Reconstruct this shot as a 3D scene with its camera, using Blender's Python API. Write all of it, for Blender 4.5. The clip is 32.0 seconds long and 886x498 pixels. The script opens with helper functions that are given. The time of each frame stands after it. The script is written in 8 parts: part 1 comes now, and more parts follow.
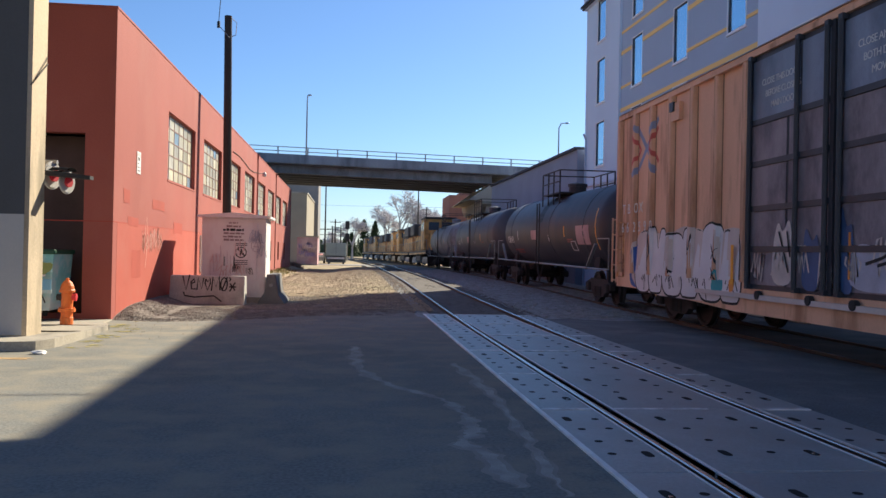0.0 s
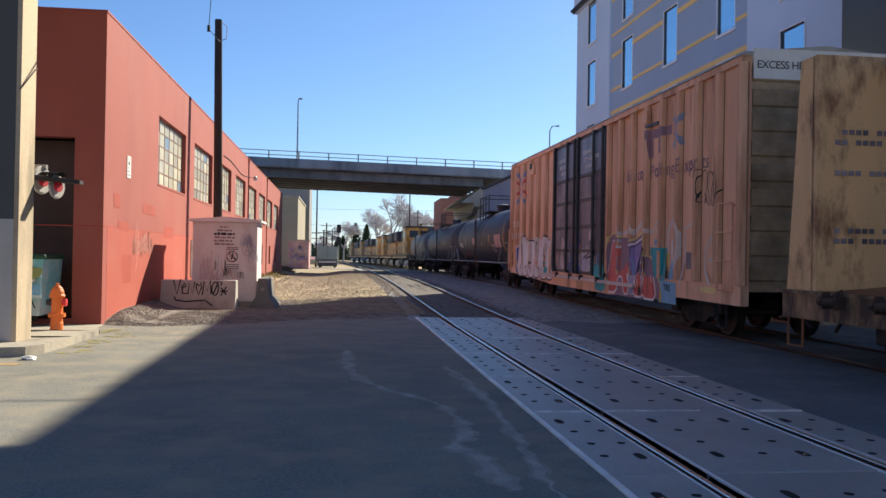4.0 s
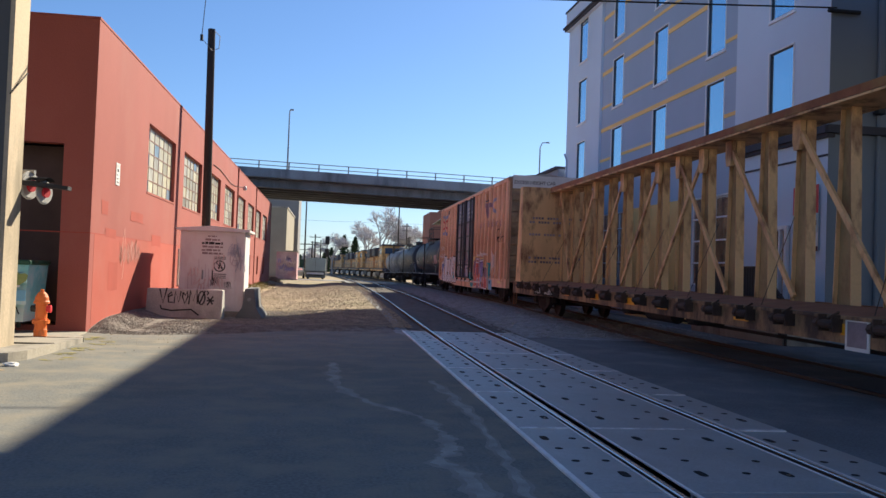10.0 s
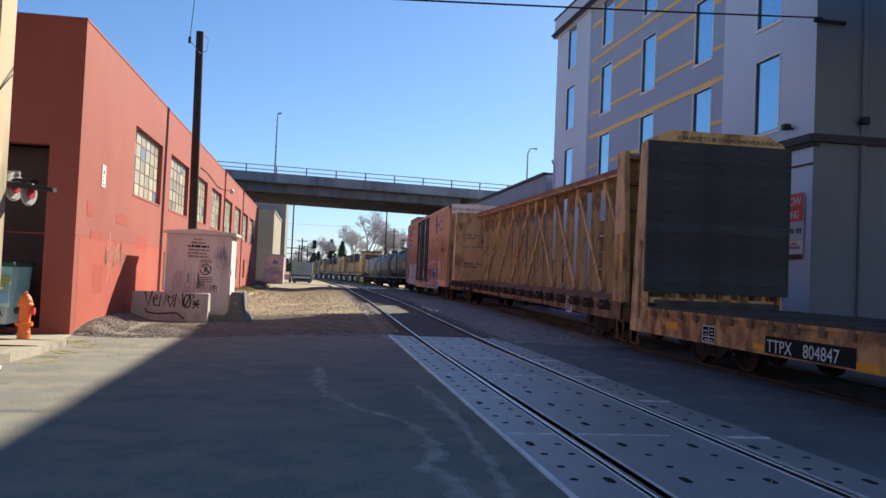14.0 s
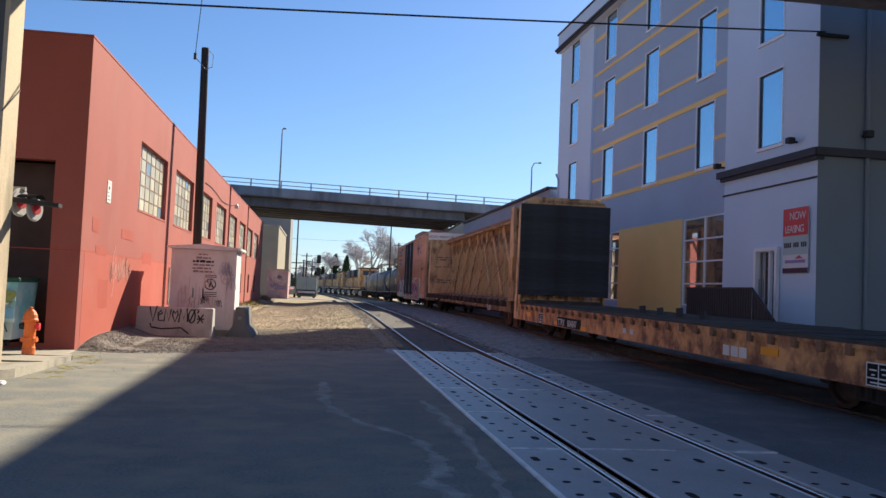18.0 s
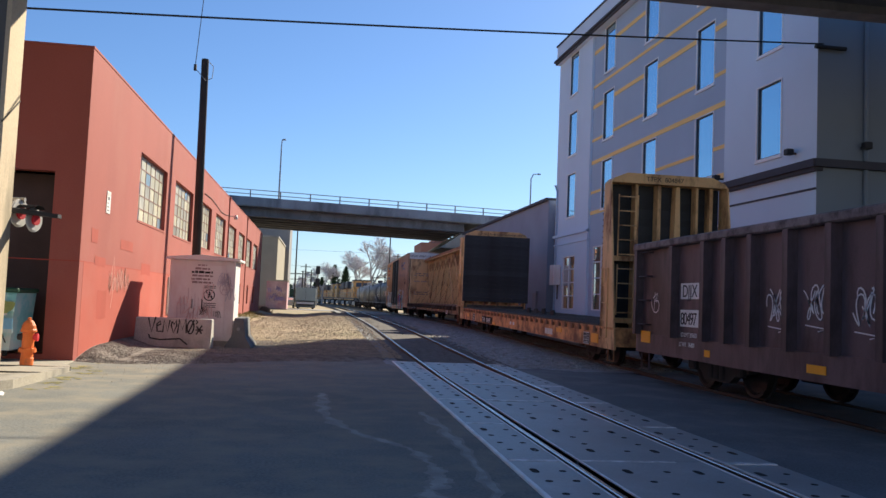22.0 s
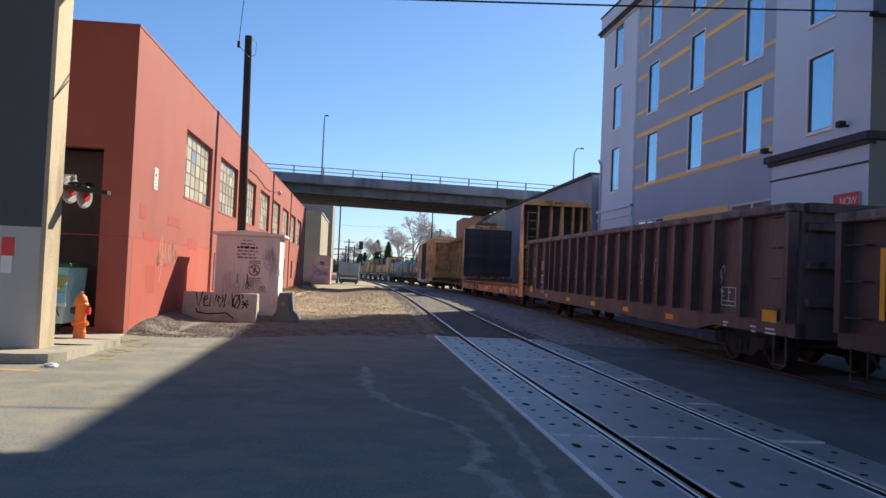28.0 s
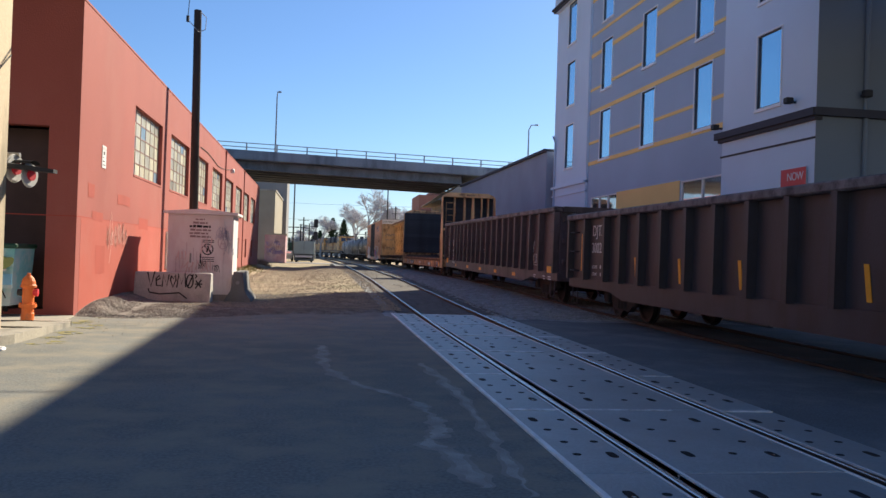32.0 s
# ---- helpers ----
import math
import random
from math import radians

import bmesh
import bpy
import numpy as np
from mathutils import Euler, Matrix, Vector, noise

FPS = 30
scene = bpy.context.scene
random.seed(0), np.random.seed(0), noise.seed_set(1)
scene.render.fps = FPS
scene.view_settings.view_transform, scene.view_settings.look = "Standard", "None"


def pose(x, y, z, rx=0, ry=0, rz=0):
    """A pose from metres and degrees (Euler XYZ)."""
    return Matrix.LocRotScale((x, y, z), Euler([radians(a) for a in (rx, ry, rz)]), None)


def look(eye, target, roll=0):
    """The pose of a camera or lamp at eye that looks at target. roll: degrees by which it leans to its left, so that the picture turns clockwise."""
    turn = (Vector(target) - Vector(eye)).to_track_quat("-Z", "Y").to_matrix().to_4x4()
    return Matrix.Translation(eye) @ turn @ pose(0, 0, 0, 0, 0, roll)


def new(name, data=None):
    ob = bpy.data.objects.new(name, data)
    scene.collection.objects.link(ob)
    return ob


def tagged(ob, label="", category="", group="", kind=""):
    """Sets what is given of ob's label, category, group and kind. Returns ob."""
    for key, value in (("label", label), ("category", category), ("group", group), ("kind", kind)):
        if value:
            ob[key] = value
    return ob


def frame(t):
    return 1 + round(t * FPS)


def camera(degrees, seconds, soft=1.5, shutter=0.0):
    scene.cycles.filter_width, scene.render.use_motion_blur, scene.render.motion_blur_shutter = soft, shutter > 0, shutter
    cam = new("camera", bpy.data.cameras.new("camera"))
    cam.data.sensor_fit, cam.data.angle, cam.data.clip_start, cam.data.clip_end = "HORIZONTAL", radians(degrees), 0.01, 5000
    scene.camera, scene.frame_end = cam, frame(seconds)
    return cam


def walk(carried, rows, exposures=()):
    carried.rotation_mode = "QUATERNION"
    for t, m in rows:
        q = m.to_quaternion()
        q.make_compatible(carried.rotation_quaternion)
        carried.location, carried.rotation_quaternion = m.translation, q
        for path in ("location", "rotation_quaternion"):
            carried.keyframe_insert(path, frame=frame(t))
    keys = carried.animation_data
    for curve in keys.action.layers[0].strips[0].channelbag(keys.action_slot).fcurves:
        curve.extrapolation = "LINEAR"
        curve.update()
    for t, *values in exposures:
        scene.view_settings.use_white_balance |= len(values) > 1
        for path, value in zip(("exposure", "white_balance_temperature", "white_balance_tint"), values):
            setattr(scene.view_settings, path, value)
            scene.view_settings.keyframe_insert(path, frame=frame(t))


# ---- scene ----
cam = camera(55.98, 32.0)
PATH = [
    (0, pose(0, 0, 1.469, 90.390, -1.157, -6.323)),
    (0.5, pose(0, 0, 1.469, 90.525, -1.167, -6.608)),
    (1, pose(0, 0, 1.469, 90.491, -1.220, -6.490)),
    (1.5, pose(0, 0, 1.469, 90.626, -1.182, -6.149)),
    (2, pose(0, 0, 1.469, 90.662, -1.105, -5.972)),
    (2.5, pose(0, 0, 1.469, 90.865, -1.006, -6.062)),
    (3, pose(0, 0, 1.469, 90.888, -0.978, -6.396)),
    (3.5, pose(0, 0, 1.469, 90.683, -1.076, -6.595)),
    (4, pose(0, 0, 1.469, 90.618, -0.889, -6.899)),
    (4.5, pose(0, 0, 1.469, 90.839, -0.895, -7.185)),
    (6.5, pose(0, 0, 1.469, 90.119, -1.529, -7.004)),
    (7, pose(0, 0, 1.469, 90.515, -1.330, -6.879)),
    (7.5, pose(0, 0, 1.469, 91.291, -1.283, -6.692)),
    (8, pose(0, 0, 1.469, 91.590, -1.424, -6.728)),
    (8.5, pose(0, 0, 1.469, 91.689, -1.648, -7.150)),
    (9, pose(0, 0, 1.469, 91.975, -1.713, -7.575)),
    (9.5, pose(0, 0, 1.469, 92.208, -1.847, -7.793)),
    (10, pose(0, 0, 1.469, 91.597, -2.044, -7.712)),
    (10.5, pose(0, 0, 1.469, 90.859, -2.033, -7.257)),
    (11, pose(0, 0, 1.469, 90.888, -2.044, -7.229)),
    (11.5, pose(0, 0, 1.469, 91.045, -2.411, -7.950)),
    (12, pose(0, 0, 1.469, 91.306, -2.503, -8.481)),
    (12.5, pose(0, 0, 1.469, 91.538, -2.349, -8.942)),
    (13, pose(0, 0, 1.469, 91.683, -2.462, -9.021)),
    (13.5, pose(0, 0, 1.469, 91.788, -2.587, -8.848)),
    (14, pose(0, 0, 1.469, 91.976, -2.465, -8.605)),
    (14.5, pose(0, 0, 1.469, 92.353, -2.300, -8.521)),
    (15, pose(0, 0, 1.469, 92.507, -2.300, -8.386)),
    (15.5, pose(0, 0, 1.469, 92.747, -2.391, -8.291)),
    (17.5, pose(0, 0, 1.469, 93.252, -2.276, -8.110)),
    (18, pose(0, 0, 1.469, 92.954, -2.329, -8.297)),
    (18.5, pose(0, 0, 1.469, 92.635, -2.491, -8.436)),
    (19, pose(0, 0, 1.469, 92.750, -2.472, -8.388)),
    (19.5, pose(0, 0, 1.469, 92.686, -2.237, -8.297)),
    (20, pose(0, 0, 1.469, 92.721, -2.286, -8.228)),
    (20.5, pose(0, 0, 1.469, 92.817, -2.373, -8.211)),
    (21, pose(0, 0, 1.469, 93.141, -2.572, -8.218)),
    (21.5, pose(0, 0, 1.469, 93.772, -2.420, -8.498)),
    (22, pose(0, 0, 1.469, 93.712, -2.382, -8.357)),
    (22.5, pose(0, 0, 1.469, 93.316, -2.600, -8.381)),
    (23, pose(0, 0, 1.469, 93.091, -2.741, -7.812)),
    (23.5, pose(0, 0, 1.469, 93.184, -2.372, -6.950)),
    (24, pose(0, 0, 1.469, 93.033, -2.207, -6.498)),
    (24.5, pose(0, 0, 1.469, 92.308, -2.281, -6.313)),
    (25, pose(0, 0, 1.469, 91.793, -2.060, -6.303)),
    (25.5, pose(0, 0, 1.469, 91.709, -1.838, -6.202)),
    (27.5, pose(0, 0, 1.469, 92.129, -1.797, -5.762)),
    (28, pose(0, 0, 1.469, 91.893, -2.481, -5.456)),
    (28.5, pose(0, 0, 1.469, 91.695, -2.333, -5.374)),
    (29, pose(0, 0, 1.469, 91.465, -2.096, -5.495)),
    (29.5, pose(0, 0, 1.469, 91.105, -1.945, -6.024)),
    (30, pose(0, 0, 1.469, 90.945, -1.754, -6.843)),
    (30.5, pose(0, 0, 1.469, 91.075, -1.783, -7.819)),
    (31, pose(0, 0, 1.469, 91.120, -2.394, -8.286)),
    (31.5, pose(0, 0, 1.469, 91.021, -2.320, -8.533)),
    (32, pose(0, 0, 1.469, 90.439, -1.924, -8.476)),
]
walk(cam, PATH, exposures=[(0, 1.12, 5300, 11), (4, 1.1, 5300, 11), (8, 1.06, 5300, 11), (32, 1.05, 5300, 11)])

# ---- world, sun, exposure ----
SUN_AZ, SUN_EL = 38.0, 32.8
world = bpy.data.worlds.new("world")
scene.world = world
world.use_nodes = True
wn = world.node_tree
sky = wn.nodes.new("ShaderNodeTexSky")
sky.sky_type = "NISHITA"
sky.sun_disc = False
sky.sun_elevation = radians(SUN_EL)
sky.sun_rotation = radians(SUN_AZ)
sky.air_density, sky.dust_density, sky.ozone_density = 1.0, 0.3, 3.5
wn.nodes["Background"].inputs["Strength"].default_value = 0.0515
wn.links.new(sky.outputs["Color"], wn.nodes["Background"].inputs["Color"])
sun = new("sun", bpy.data.lights.new("sun", "SUN"))
sun.data.energy, sun.data.angle, sun.data.color = 4.85, radians(0.5), (1.0, 0.78, 0.475)
SUN_DIR = Vector((math.sin(radians(SUN_AZ)) * math.cos(radians(SUN_EL)),
                  math.cos(radians(SUN_AZ)) * math.cos(radians(SUN_EL)), math.sin(radians(SUN_EL))))
sun.matrix_world = look(SUN_DIR * 60, (0, 0, 0))

# ---- materials ----
MATS = {}


def surf(name, base, rough=0.75, metal=0.0, var=0.25, scale=1.5, fine=40.0, bump=0.15, stain=None, amount=0.35,
         stain_scale=0.9, streak=1.0, rnd=0.0, spec=0.4, broad=1.6, grain=0.5):
    """A painted or raw surface: base colour with broad and fine variation, stains of a second colour and fine relief."""
    m = bpy.data.materials.new(name)
    m.use_nodes = True
    t = m.node_tree
    n, l = t.nodes, t.links
    bsdf = n["Principled BSDF"]
    bsdf.inputs["Roughness"].default_value, bsdf.inputs["Metallic"].default_value = rough, metal
    bsdf.inputs["Specular IOR Level"].default_value = spec
    co = n.new("ShaderNodeTexCoord")
    mp = n.new("ShaderNodeMapping")
    mp.inputs["Scale"].default_value = (1, 1, 1.0 / streak)
    l.new(co.outputs["Object"], mp.inputs["Vector"])
    big, small = n.new("ShaderNodeTexNoise"), n.new("ShaderNodeTexNoise")
    big.inputs["Scale"].default_value, big.inputs["Detail"].default_value = scale, 5
    small.inputs["Scale"].default_value, small.inputs["Detail"].default_value = fine, 3
    l.new(mp.outputs["Vector"], big.inputs["Vector"])
    l.new(co.outputs["Object"], small.inputs["Vector"])
    b = Vector(base)
    ramp = n.new("ShaderNodeMix")
    ramp.data_type = "RGBA"
    ramp.inputs["A"].default_value = (*(b * (1 - var)), 1)
    ramp.inputs["B"].default_value = (*[min(1.0, c) for c in b * (1 + var)], 1)
    add = n.new("ShaderNodeMath")
    add.operation = "MULTIPLY_ADD"
    l.new(small.outputs["Fac"], add.inputs[0])
    add.inputs[1].default_value = grain
    half = n.new("ShaderNodeMath")
    half.operation = "MULTIPLY_ADD"
    l.new(big.outputs["Fac"], half.inputs[0])
    half.inputs[1].default_value, half.inputs[2].default_value = broad, 0.5 - 0.5 * (broad + grain)
    l.new(half.outputs[0], add.inputs[2])
    col = ramp.outputs["Result"]
    l.new(add.outputs[0], ramp.inputs["Factor"])
    if rnd:
        info, mx = n.new("ShaderNodeObjectInfo"), n.new("ShaderNodeMix")
        mx.data_type, mx.blend_type = "RGBA", "MULTIPLY"
        gr = n.new("ShaderNodeMapRange")
        gr.inputs["To Min"].default_value, gr.inputs["To Max"].default_value = 1 - rnd, 1.0
        l.new(info.outputs["Random"], gr.inputs["Value"])
        mx.inputs["Factor"].default_value = 1.0
        l.new(col, mx.inputs["A"])
        l.new(gr.outputs["Result"], mx.inputs["B"])
        col = mx.outputs["Result"]
    if stain:
        sn = n.new("ShaderNodeTexNoise")
        sn.inputs["Scale"].default_value, sn.inputs["Detail"].default_value = stain_scale, 8
        sn.inputs["Roughness"].default_value = 0.65
        l.new(mp.outputs["Vector"], sn.inputs["Vector"])
        mr = n.new("ShaderNodeMapRange")
        mr.inputs["From Min"].default_value, mr.inputs["From Max"].default_value = 0.62 - amount * 0.4, 0.72 - amount * 0.2
        l.new(sn.outputs["Fac"], mr.inputs["Value"])
        mx = n.new("ShaderNodeMix")
        mx.data_type = "RGBA"
        mx.inputs["B"].default_value = (*stain, 1)
        l.new(mr.outputs["Result"], mx.inputs["Factor"])
        l.new(col, mx.inputs["A"])
        col = mx.outputs["Result"]
    l.new(col, bsdf.inputs["Base Color"])
    if bump:
        bp = n.new("ShaderNodeBump")
        bp.inputs["Strength"].default_value, bp.inputs["Distance"].default_value = bump, 0.02
        l.new(small.outputs["Fac"], bp.inputs["Height"])
        l.new(bp.outputs["Normal"], bsdf.inputs["Normal"])
    MATS[name] = m
    return m


def glow(name, colour, strength):
    m = bpy.data.materials.new(name)
    m.use_nodes = True
    b = m.node_tree.nodes["Principled BSDF"]
    b.inputs["Base Color"].default_value = (*colour, 1)
    b.inputs["Emission Color"].default_value, b.inputs["Emission Strength"].default_value = (*colour, 1), strength
    return m


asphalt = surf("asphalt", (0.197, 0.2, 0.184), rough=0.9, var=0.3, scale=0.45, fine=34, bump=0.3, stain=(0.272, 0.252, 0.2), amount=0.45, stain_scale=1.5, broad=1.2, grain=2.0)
asphalt_dark = surf("oily_asphalt", (0.13, 0.142, 0.152), rough=0.85, var=0.35, scale=0.7, fine=42, bump=0.25, stain=(0.2, 0.2, 0.195), amount=0.35, stain_scale=0.9, broad=1.1, grain=2.2)
crack_fill = surf("worn_asphalt", (0.36, 0.345, 0.315), rough=0.95, var=0.5, scale=3, fine=90, bump=0.5)
earth = surf("gravelly_earth", (0.35, 0.285, 0.185), rough=0.95, var=0.45, scale=0.6, fine=30, bump=0.8, stain=(0.25, 0.225, 0.12), amount=0.3, stain_scale=0.25)
stone = surf("ballast_stone", (0.34, 0.295, 0.222), rough=0.9, var=0.28, scale=4, fine=40, bump=0.3)
dark_stone = surf("dark_ballast", (0.275, 0.288, 0.294), rough=0.9, var=0.45, scale=4, fine=40, bump=0.4)
# Ballast between the rails: oil stain and shadow both in the dark colour.
shaded_oily_stone = surf("shaded_oily_ballast", (0.1, 0.092, 0.085), rough=0.9, var=0.45, scale=4, fine=40, bump=0.4)
grey_stone = surf("grey_gravel", (0.21, 0.192, 0.172), rough=0.9, var=0.45, scale=4, fine=40, bump=0.3)
concrete = surf("concrete", (0.4, 0.37, 0.31), rough=0.9, var=0.2, scale=0.9, fine=30, bump=0.25, stain=(0.2, 0.19, 0.17), amount=0.3, streak=3, grain=1.5)
column_concrete = surf("column_concrete", (0.58, 0.485, 0.35), rough=0.9, var=0.16, scale=0.7, fine=25, bump=0.2, stain=(0.3, 0.26, 0.19), amount=0.2, streak=4, grain=1.2)
panel_concrete = surf("panel_concrete", (0.315, 0.34, 0.35), rough=0.42, var=0.2, scale=1.2, fine=35, bump=0.3, stain=(0.28, 0.28, 0.275), amount=0.45, rnd=0.2, grain=1.6, spec=0.8)
edge_concrete = surf("worn_panel_edge", (0.82, 0.82, 0.82), rough=0.45, var=0.3, scale=3, fine=60)
worn_edge = surf("worn_panel_joint", (0.72, 0.72, 0.73), rough=0.5, var=0.35, scale=5, fine=50, stain=(0.36, 0.36, 0.36), amount=0.4, stain_scale=6)
pale_concrete = surf("pale_concrete", (0.52, 0.5, 0.47), rough=0.95, var=0.25, scale=1.5, fine=40, bump=0.4, stain=(0.33, 0.32, 0.3), amount=0.3, streak=2, grain=1.5)
# Jersey barrier: a darker concrete that carries the barrier's shade.
barrier_concrete = surf("shaded_barrier", (0.2, 0.2, 0.2), rough=0.95, var=0.3, scale=1.5, fine=40, bump=0.4, stain=(0.12, 0.12, 0.12), amount=0.3, streak=2, grain=1.5)
bridge_concrete = surf("bridge_concrete", (0.31, 0.325, 0.36), rough=0.95, var=0.3, scale=0.4, fine=8, bump=0.3, stain=(0.17, 0.178, 0.2), amount=0.4, stain_scale=0.5, streak=3)
# Girders and undersides: shade is put into these two darker, bluish colours.
bridge_under = surf("shaded_underside", (0.14, 0.15, 0.175), rough=0.9, var=0.3, scale=0.5, fine=6)
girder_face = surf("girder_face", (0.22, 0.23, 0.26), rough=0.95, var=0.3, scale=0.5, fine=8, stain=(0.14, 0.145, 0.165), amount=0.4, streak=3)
rail_steel = surf("rail_steel", (0.09, 0.07, 0.06), rough=0.7, metal=0.6, var=0.3, scale=2, fine=60)
rail_top = surf("polished_rail", (0.6, 0.58, 0.55), rough=0.27, metal=1.0, var=0.1, scale=2, fine=30, bump=0.05)
tie_wood = surf("tie_wood", (0.07, 0.058, 0.05), rough=0.95, var=0.4, scale=3, fine=25, bump=0.5, rnd=0.3)
black = surf("black_gap", (0.012, 0.012, 0.012), rough=0.95, var=0.2)
gap_grime = surf("flangeway_grime", (0.08, 0.074, 0.07), rough=0.95, var=0.5, scale=2, fine=30)
red_paint = surf("red_stucco", (0.345, 0.093, 0.074), rough=0.8, var=0.13, scale=0.5, fine=35, bump=0.25, stain=(0.35, 0.11, 0.087), amount=0.3, stain_scale=0.4, streak=1.6, grain=1.0)
red_dark = surf("red_patch", (0.38, 0.06, 0.04), rough=0.8, var=0.12, scale=1.5, fine=35)
steel_sash = surf("rusty_red_sash", (0.3, 0.19, 0.16), rough=0.6, var=0.2, stain=(0.25, 0.1, 0.06), amount=0.2)
frosted = surf("wired_glass", (0.74, 0.72, 0.55), rough=0.35, var=0.25, scale=2, fine=20, bump=0.05, rnd=0.5, stain=(0.4, 0.4, 0.37), amount=0.3)
pane_blue = surf("sky_pane", (0.3, 0.42, 0.55), rough=0.12, var=0.2, scale=2, fine=10, bump=0.03, spec=0.8)
pane_grey = surf("dusty_grey_pane", (0.5, 0.5, 0.45), rough=0.4, var=0.3, scale=2, fine=20, bump=0.05, rnd=0.5)
steel_pale = surf("pale_painted_steel", (0.6, 0.57, 0.54), rough=0.6, var=0.15)
white_metal = surf("white_cabinet_paint", (0.86, 0.82, 0.81), rough=0.6, var=0.09, scale=1.5, fine=30, bump=0.06, stain=(0.76, 0.66, 0.65), amount=0.35, stain_scale=1.3, streak=2.5)
pole_wood = surf("creosoted_pole", (0.05, 0.043, 0.04), rough=0.95, var=0.35, scale=2, fine=50, bump=0.5, streak=6)
wire_black = surf("cable_black", (0.02, 0.02, 0.02), rough=0.7, var=0.1, bump=0)
paint_black = surf("spray_black", (0.02, 0.02, 0.022), rough=0.7, var=0.2, bump=0)
paint_pink = surf("spray_pink", (0.74, 0.55, 0.53), rough=0.7, var=0.2, bump=0)
paint_purple = surf("spray_purple", (0.33, 0.25, 0.5), rough=0.7, var=0.2, bump=0)
paint_white = surf("spray_white", (0.76, 0.73, 0.76), rough=0.6, var=0.12, bump=0)
paint_red = surf("spray_red", (0.6, 0.13, 0.11), rough=0.6, var=0.2, bump=0)
paint_blue = surf("spray_blue", (0.06, 0.13, 0.42), rough=0.6, var=0.2, bump=0)
paint_teal = surf("spray_teal", (0.05, 0.35, 0.4), rough=0.6, var=0.2, bump=0)
paint_yellow = surf("spray_yellow", (0.75, 0.5, 0.06), rough=0.6, var=0.15, bump=0)
paint_navy = surf("spray_navy", (0.07, 0.12, 0.26), rough=0.6, var=0.35, scale=3, bump=0)
paint_lilac = surf("spray_lilac_grey", (0.5, 0.48, 0.58), rough=0.7, var=0.25, scale=2, bump=0)
paint_plum = surf("spray_plum", (0.3, 0.19, 0.24), rough=0.7, var=0.25, bump=0)
paint_slate = surf("spray_slate", (0.3, 0.34, 0.5), rough=0.7, var=0.25, bump=0)
paint_mist = surf("spray_mist", (0.68, 0.58, 0.54), rough=0.7, var=0.2, bump=0)
paint_orange = surf("spray_orange", (0.8, 0.3, 0.05), rough=0.6, var=0.15, bump=0)
paint_sky = surf("spray_light_blue", (0.2, 0.42, 0.62), rough=0.6, var=0.2, bump=0)
paint_cream = surf("spray_cream", (0.75, 0.6, 0.25), rough=0.6, var=0.2, bump=0)
placard_red = surf("faded_placard", (0.3, 0.1, 0.09), rough=0.6, var=0.3, bump=0)
lettering = surf("stencil_white", (0.75, 0.75, 0.74), rough=0.6, var=0.15, fine=30, bump=0)
lettering_black = surf("stencil_black", (0.03, 0.03, 0.035), rough=0.6, var=0.15, bump=0)
reflector = surf("yellow_reflector", (0.88, 0.38, 0.01), rough=0.4, var=0.1, bump=0)
hydrant_orange = surf("hydrant_orange", (0.78, 0.19, 0.03), rough=0.5, var=0.15, scale=6, stain=(0.4, 0.15, 0.07), amount=0.2, stain_scale=5)
hydrant_red = surf("hydrant_red", (0.65, 0.04, 0.05), rough=0.5, var=0.1)
bin_teal = surf("dumpster_teal", (0.24, 0.56, 0.62), rough=0.6, var=0.25, scale=2, stain=(0.5, 0.6, 0.63), amount=0.5, stain_scale=2)
bin_lid = surf("dumpster_lid", (0.02, 0.08, 0.05), rough=0.5, var=0.3)
signal_black = surf("signal_black", (0.025, 0.025, 0.028), rough=0.6, var=0.2)
signal_grey = surf("signal_grey", (0.55, 0.55, 0.54), rough=0.5, var=0.1, metal=0.3)
signal_red = glow("signal_red_lens", (0.45, 0.02, 0.03), 0.05)
sign_white = surf("sign_white", (0.75, 0.75, 0.74), rough=0.5, var=0.06, bump=0)
sign_red = surf("sign_red", (0.66, 0.06, 0.05), rough=0.5, var=0.06, bump=0)
hotel_light = surf("lavender_stucco", (0.62, 0.73, 0.88), rough=0.9, var=0.06, scale=0.4, fine=60, bump=0.12)
hotel_dark = surf("slate_stucco", (0.4, 0.49, 0.625), rough=0.9, var=0.07, scale=0.4, fine=60, bump=0.12)
# End wall stucco, with the wall's shade mixed into a darker grey green.
hotel_side = surf("shaded_grey_green_stucco", (0.215, 0.25, 0.295), rough=0.9, var=0.1, scale=0.4, fine=40)
hotel_gold = surf("ochre_stucco", (0.92, 0.64, 0.24), rough=0.9, var=0.06, scale=0.6, fine=60, bump=0.1)
hotel_trim = surf("dark_cornice", (0.06, 0.06, 0.075), rough=0.8, var=0.15)
frame_white = surf("white_window_frame", (0.85, 0.85, 0.87), rough=0.5, var=0.05, bump=0)
recess_dark = surf("dark_recess", (0.06, 0.065, 0.08), rough=0.5, var=0.1, bump=0)
shop_glass = surf("shop_glass", (0.6, 0.57, 0.56), rough=0.035, metal=0.9, var=0.25, scale=0.5, fine=3, bump=0.02)
mirror_glass = surf("blue_glass", (0.5, 0.69, 0.82), rough=0.04, metal=0.9, var=0.06, scale=0.6, fine=2, bump=0.01)
shed_paint = surf("shed_siding", (0.27, 0.3, 0.385), rough=0.8, var=0.12, scale=0.5, fine=20)
door_grey = surf("door_grey", (0.26, 0.26, 0.3), rough=0.7, var=0.1)
rail_iron = surf("painted_iron", (0.035, 0.035, 0.04), rough=0.6, var=0.2)
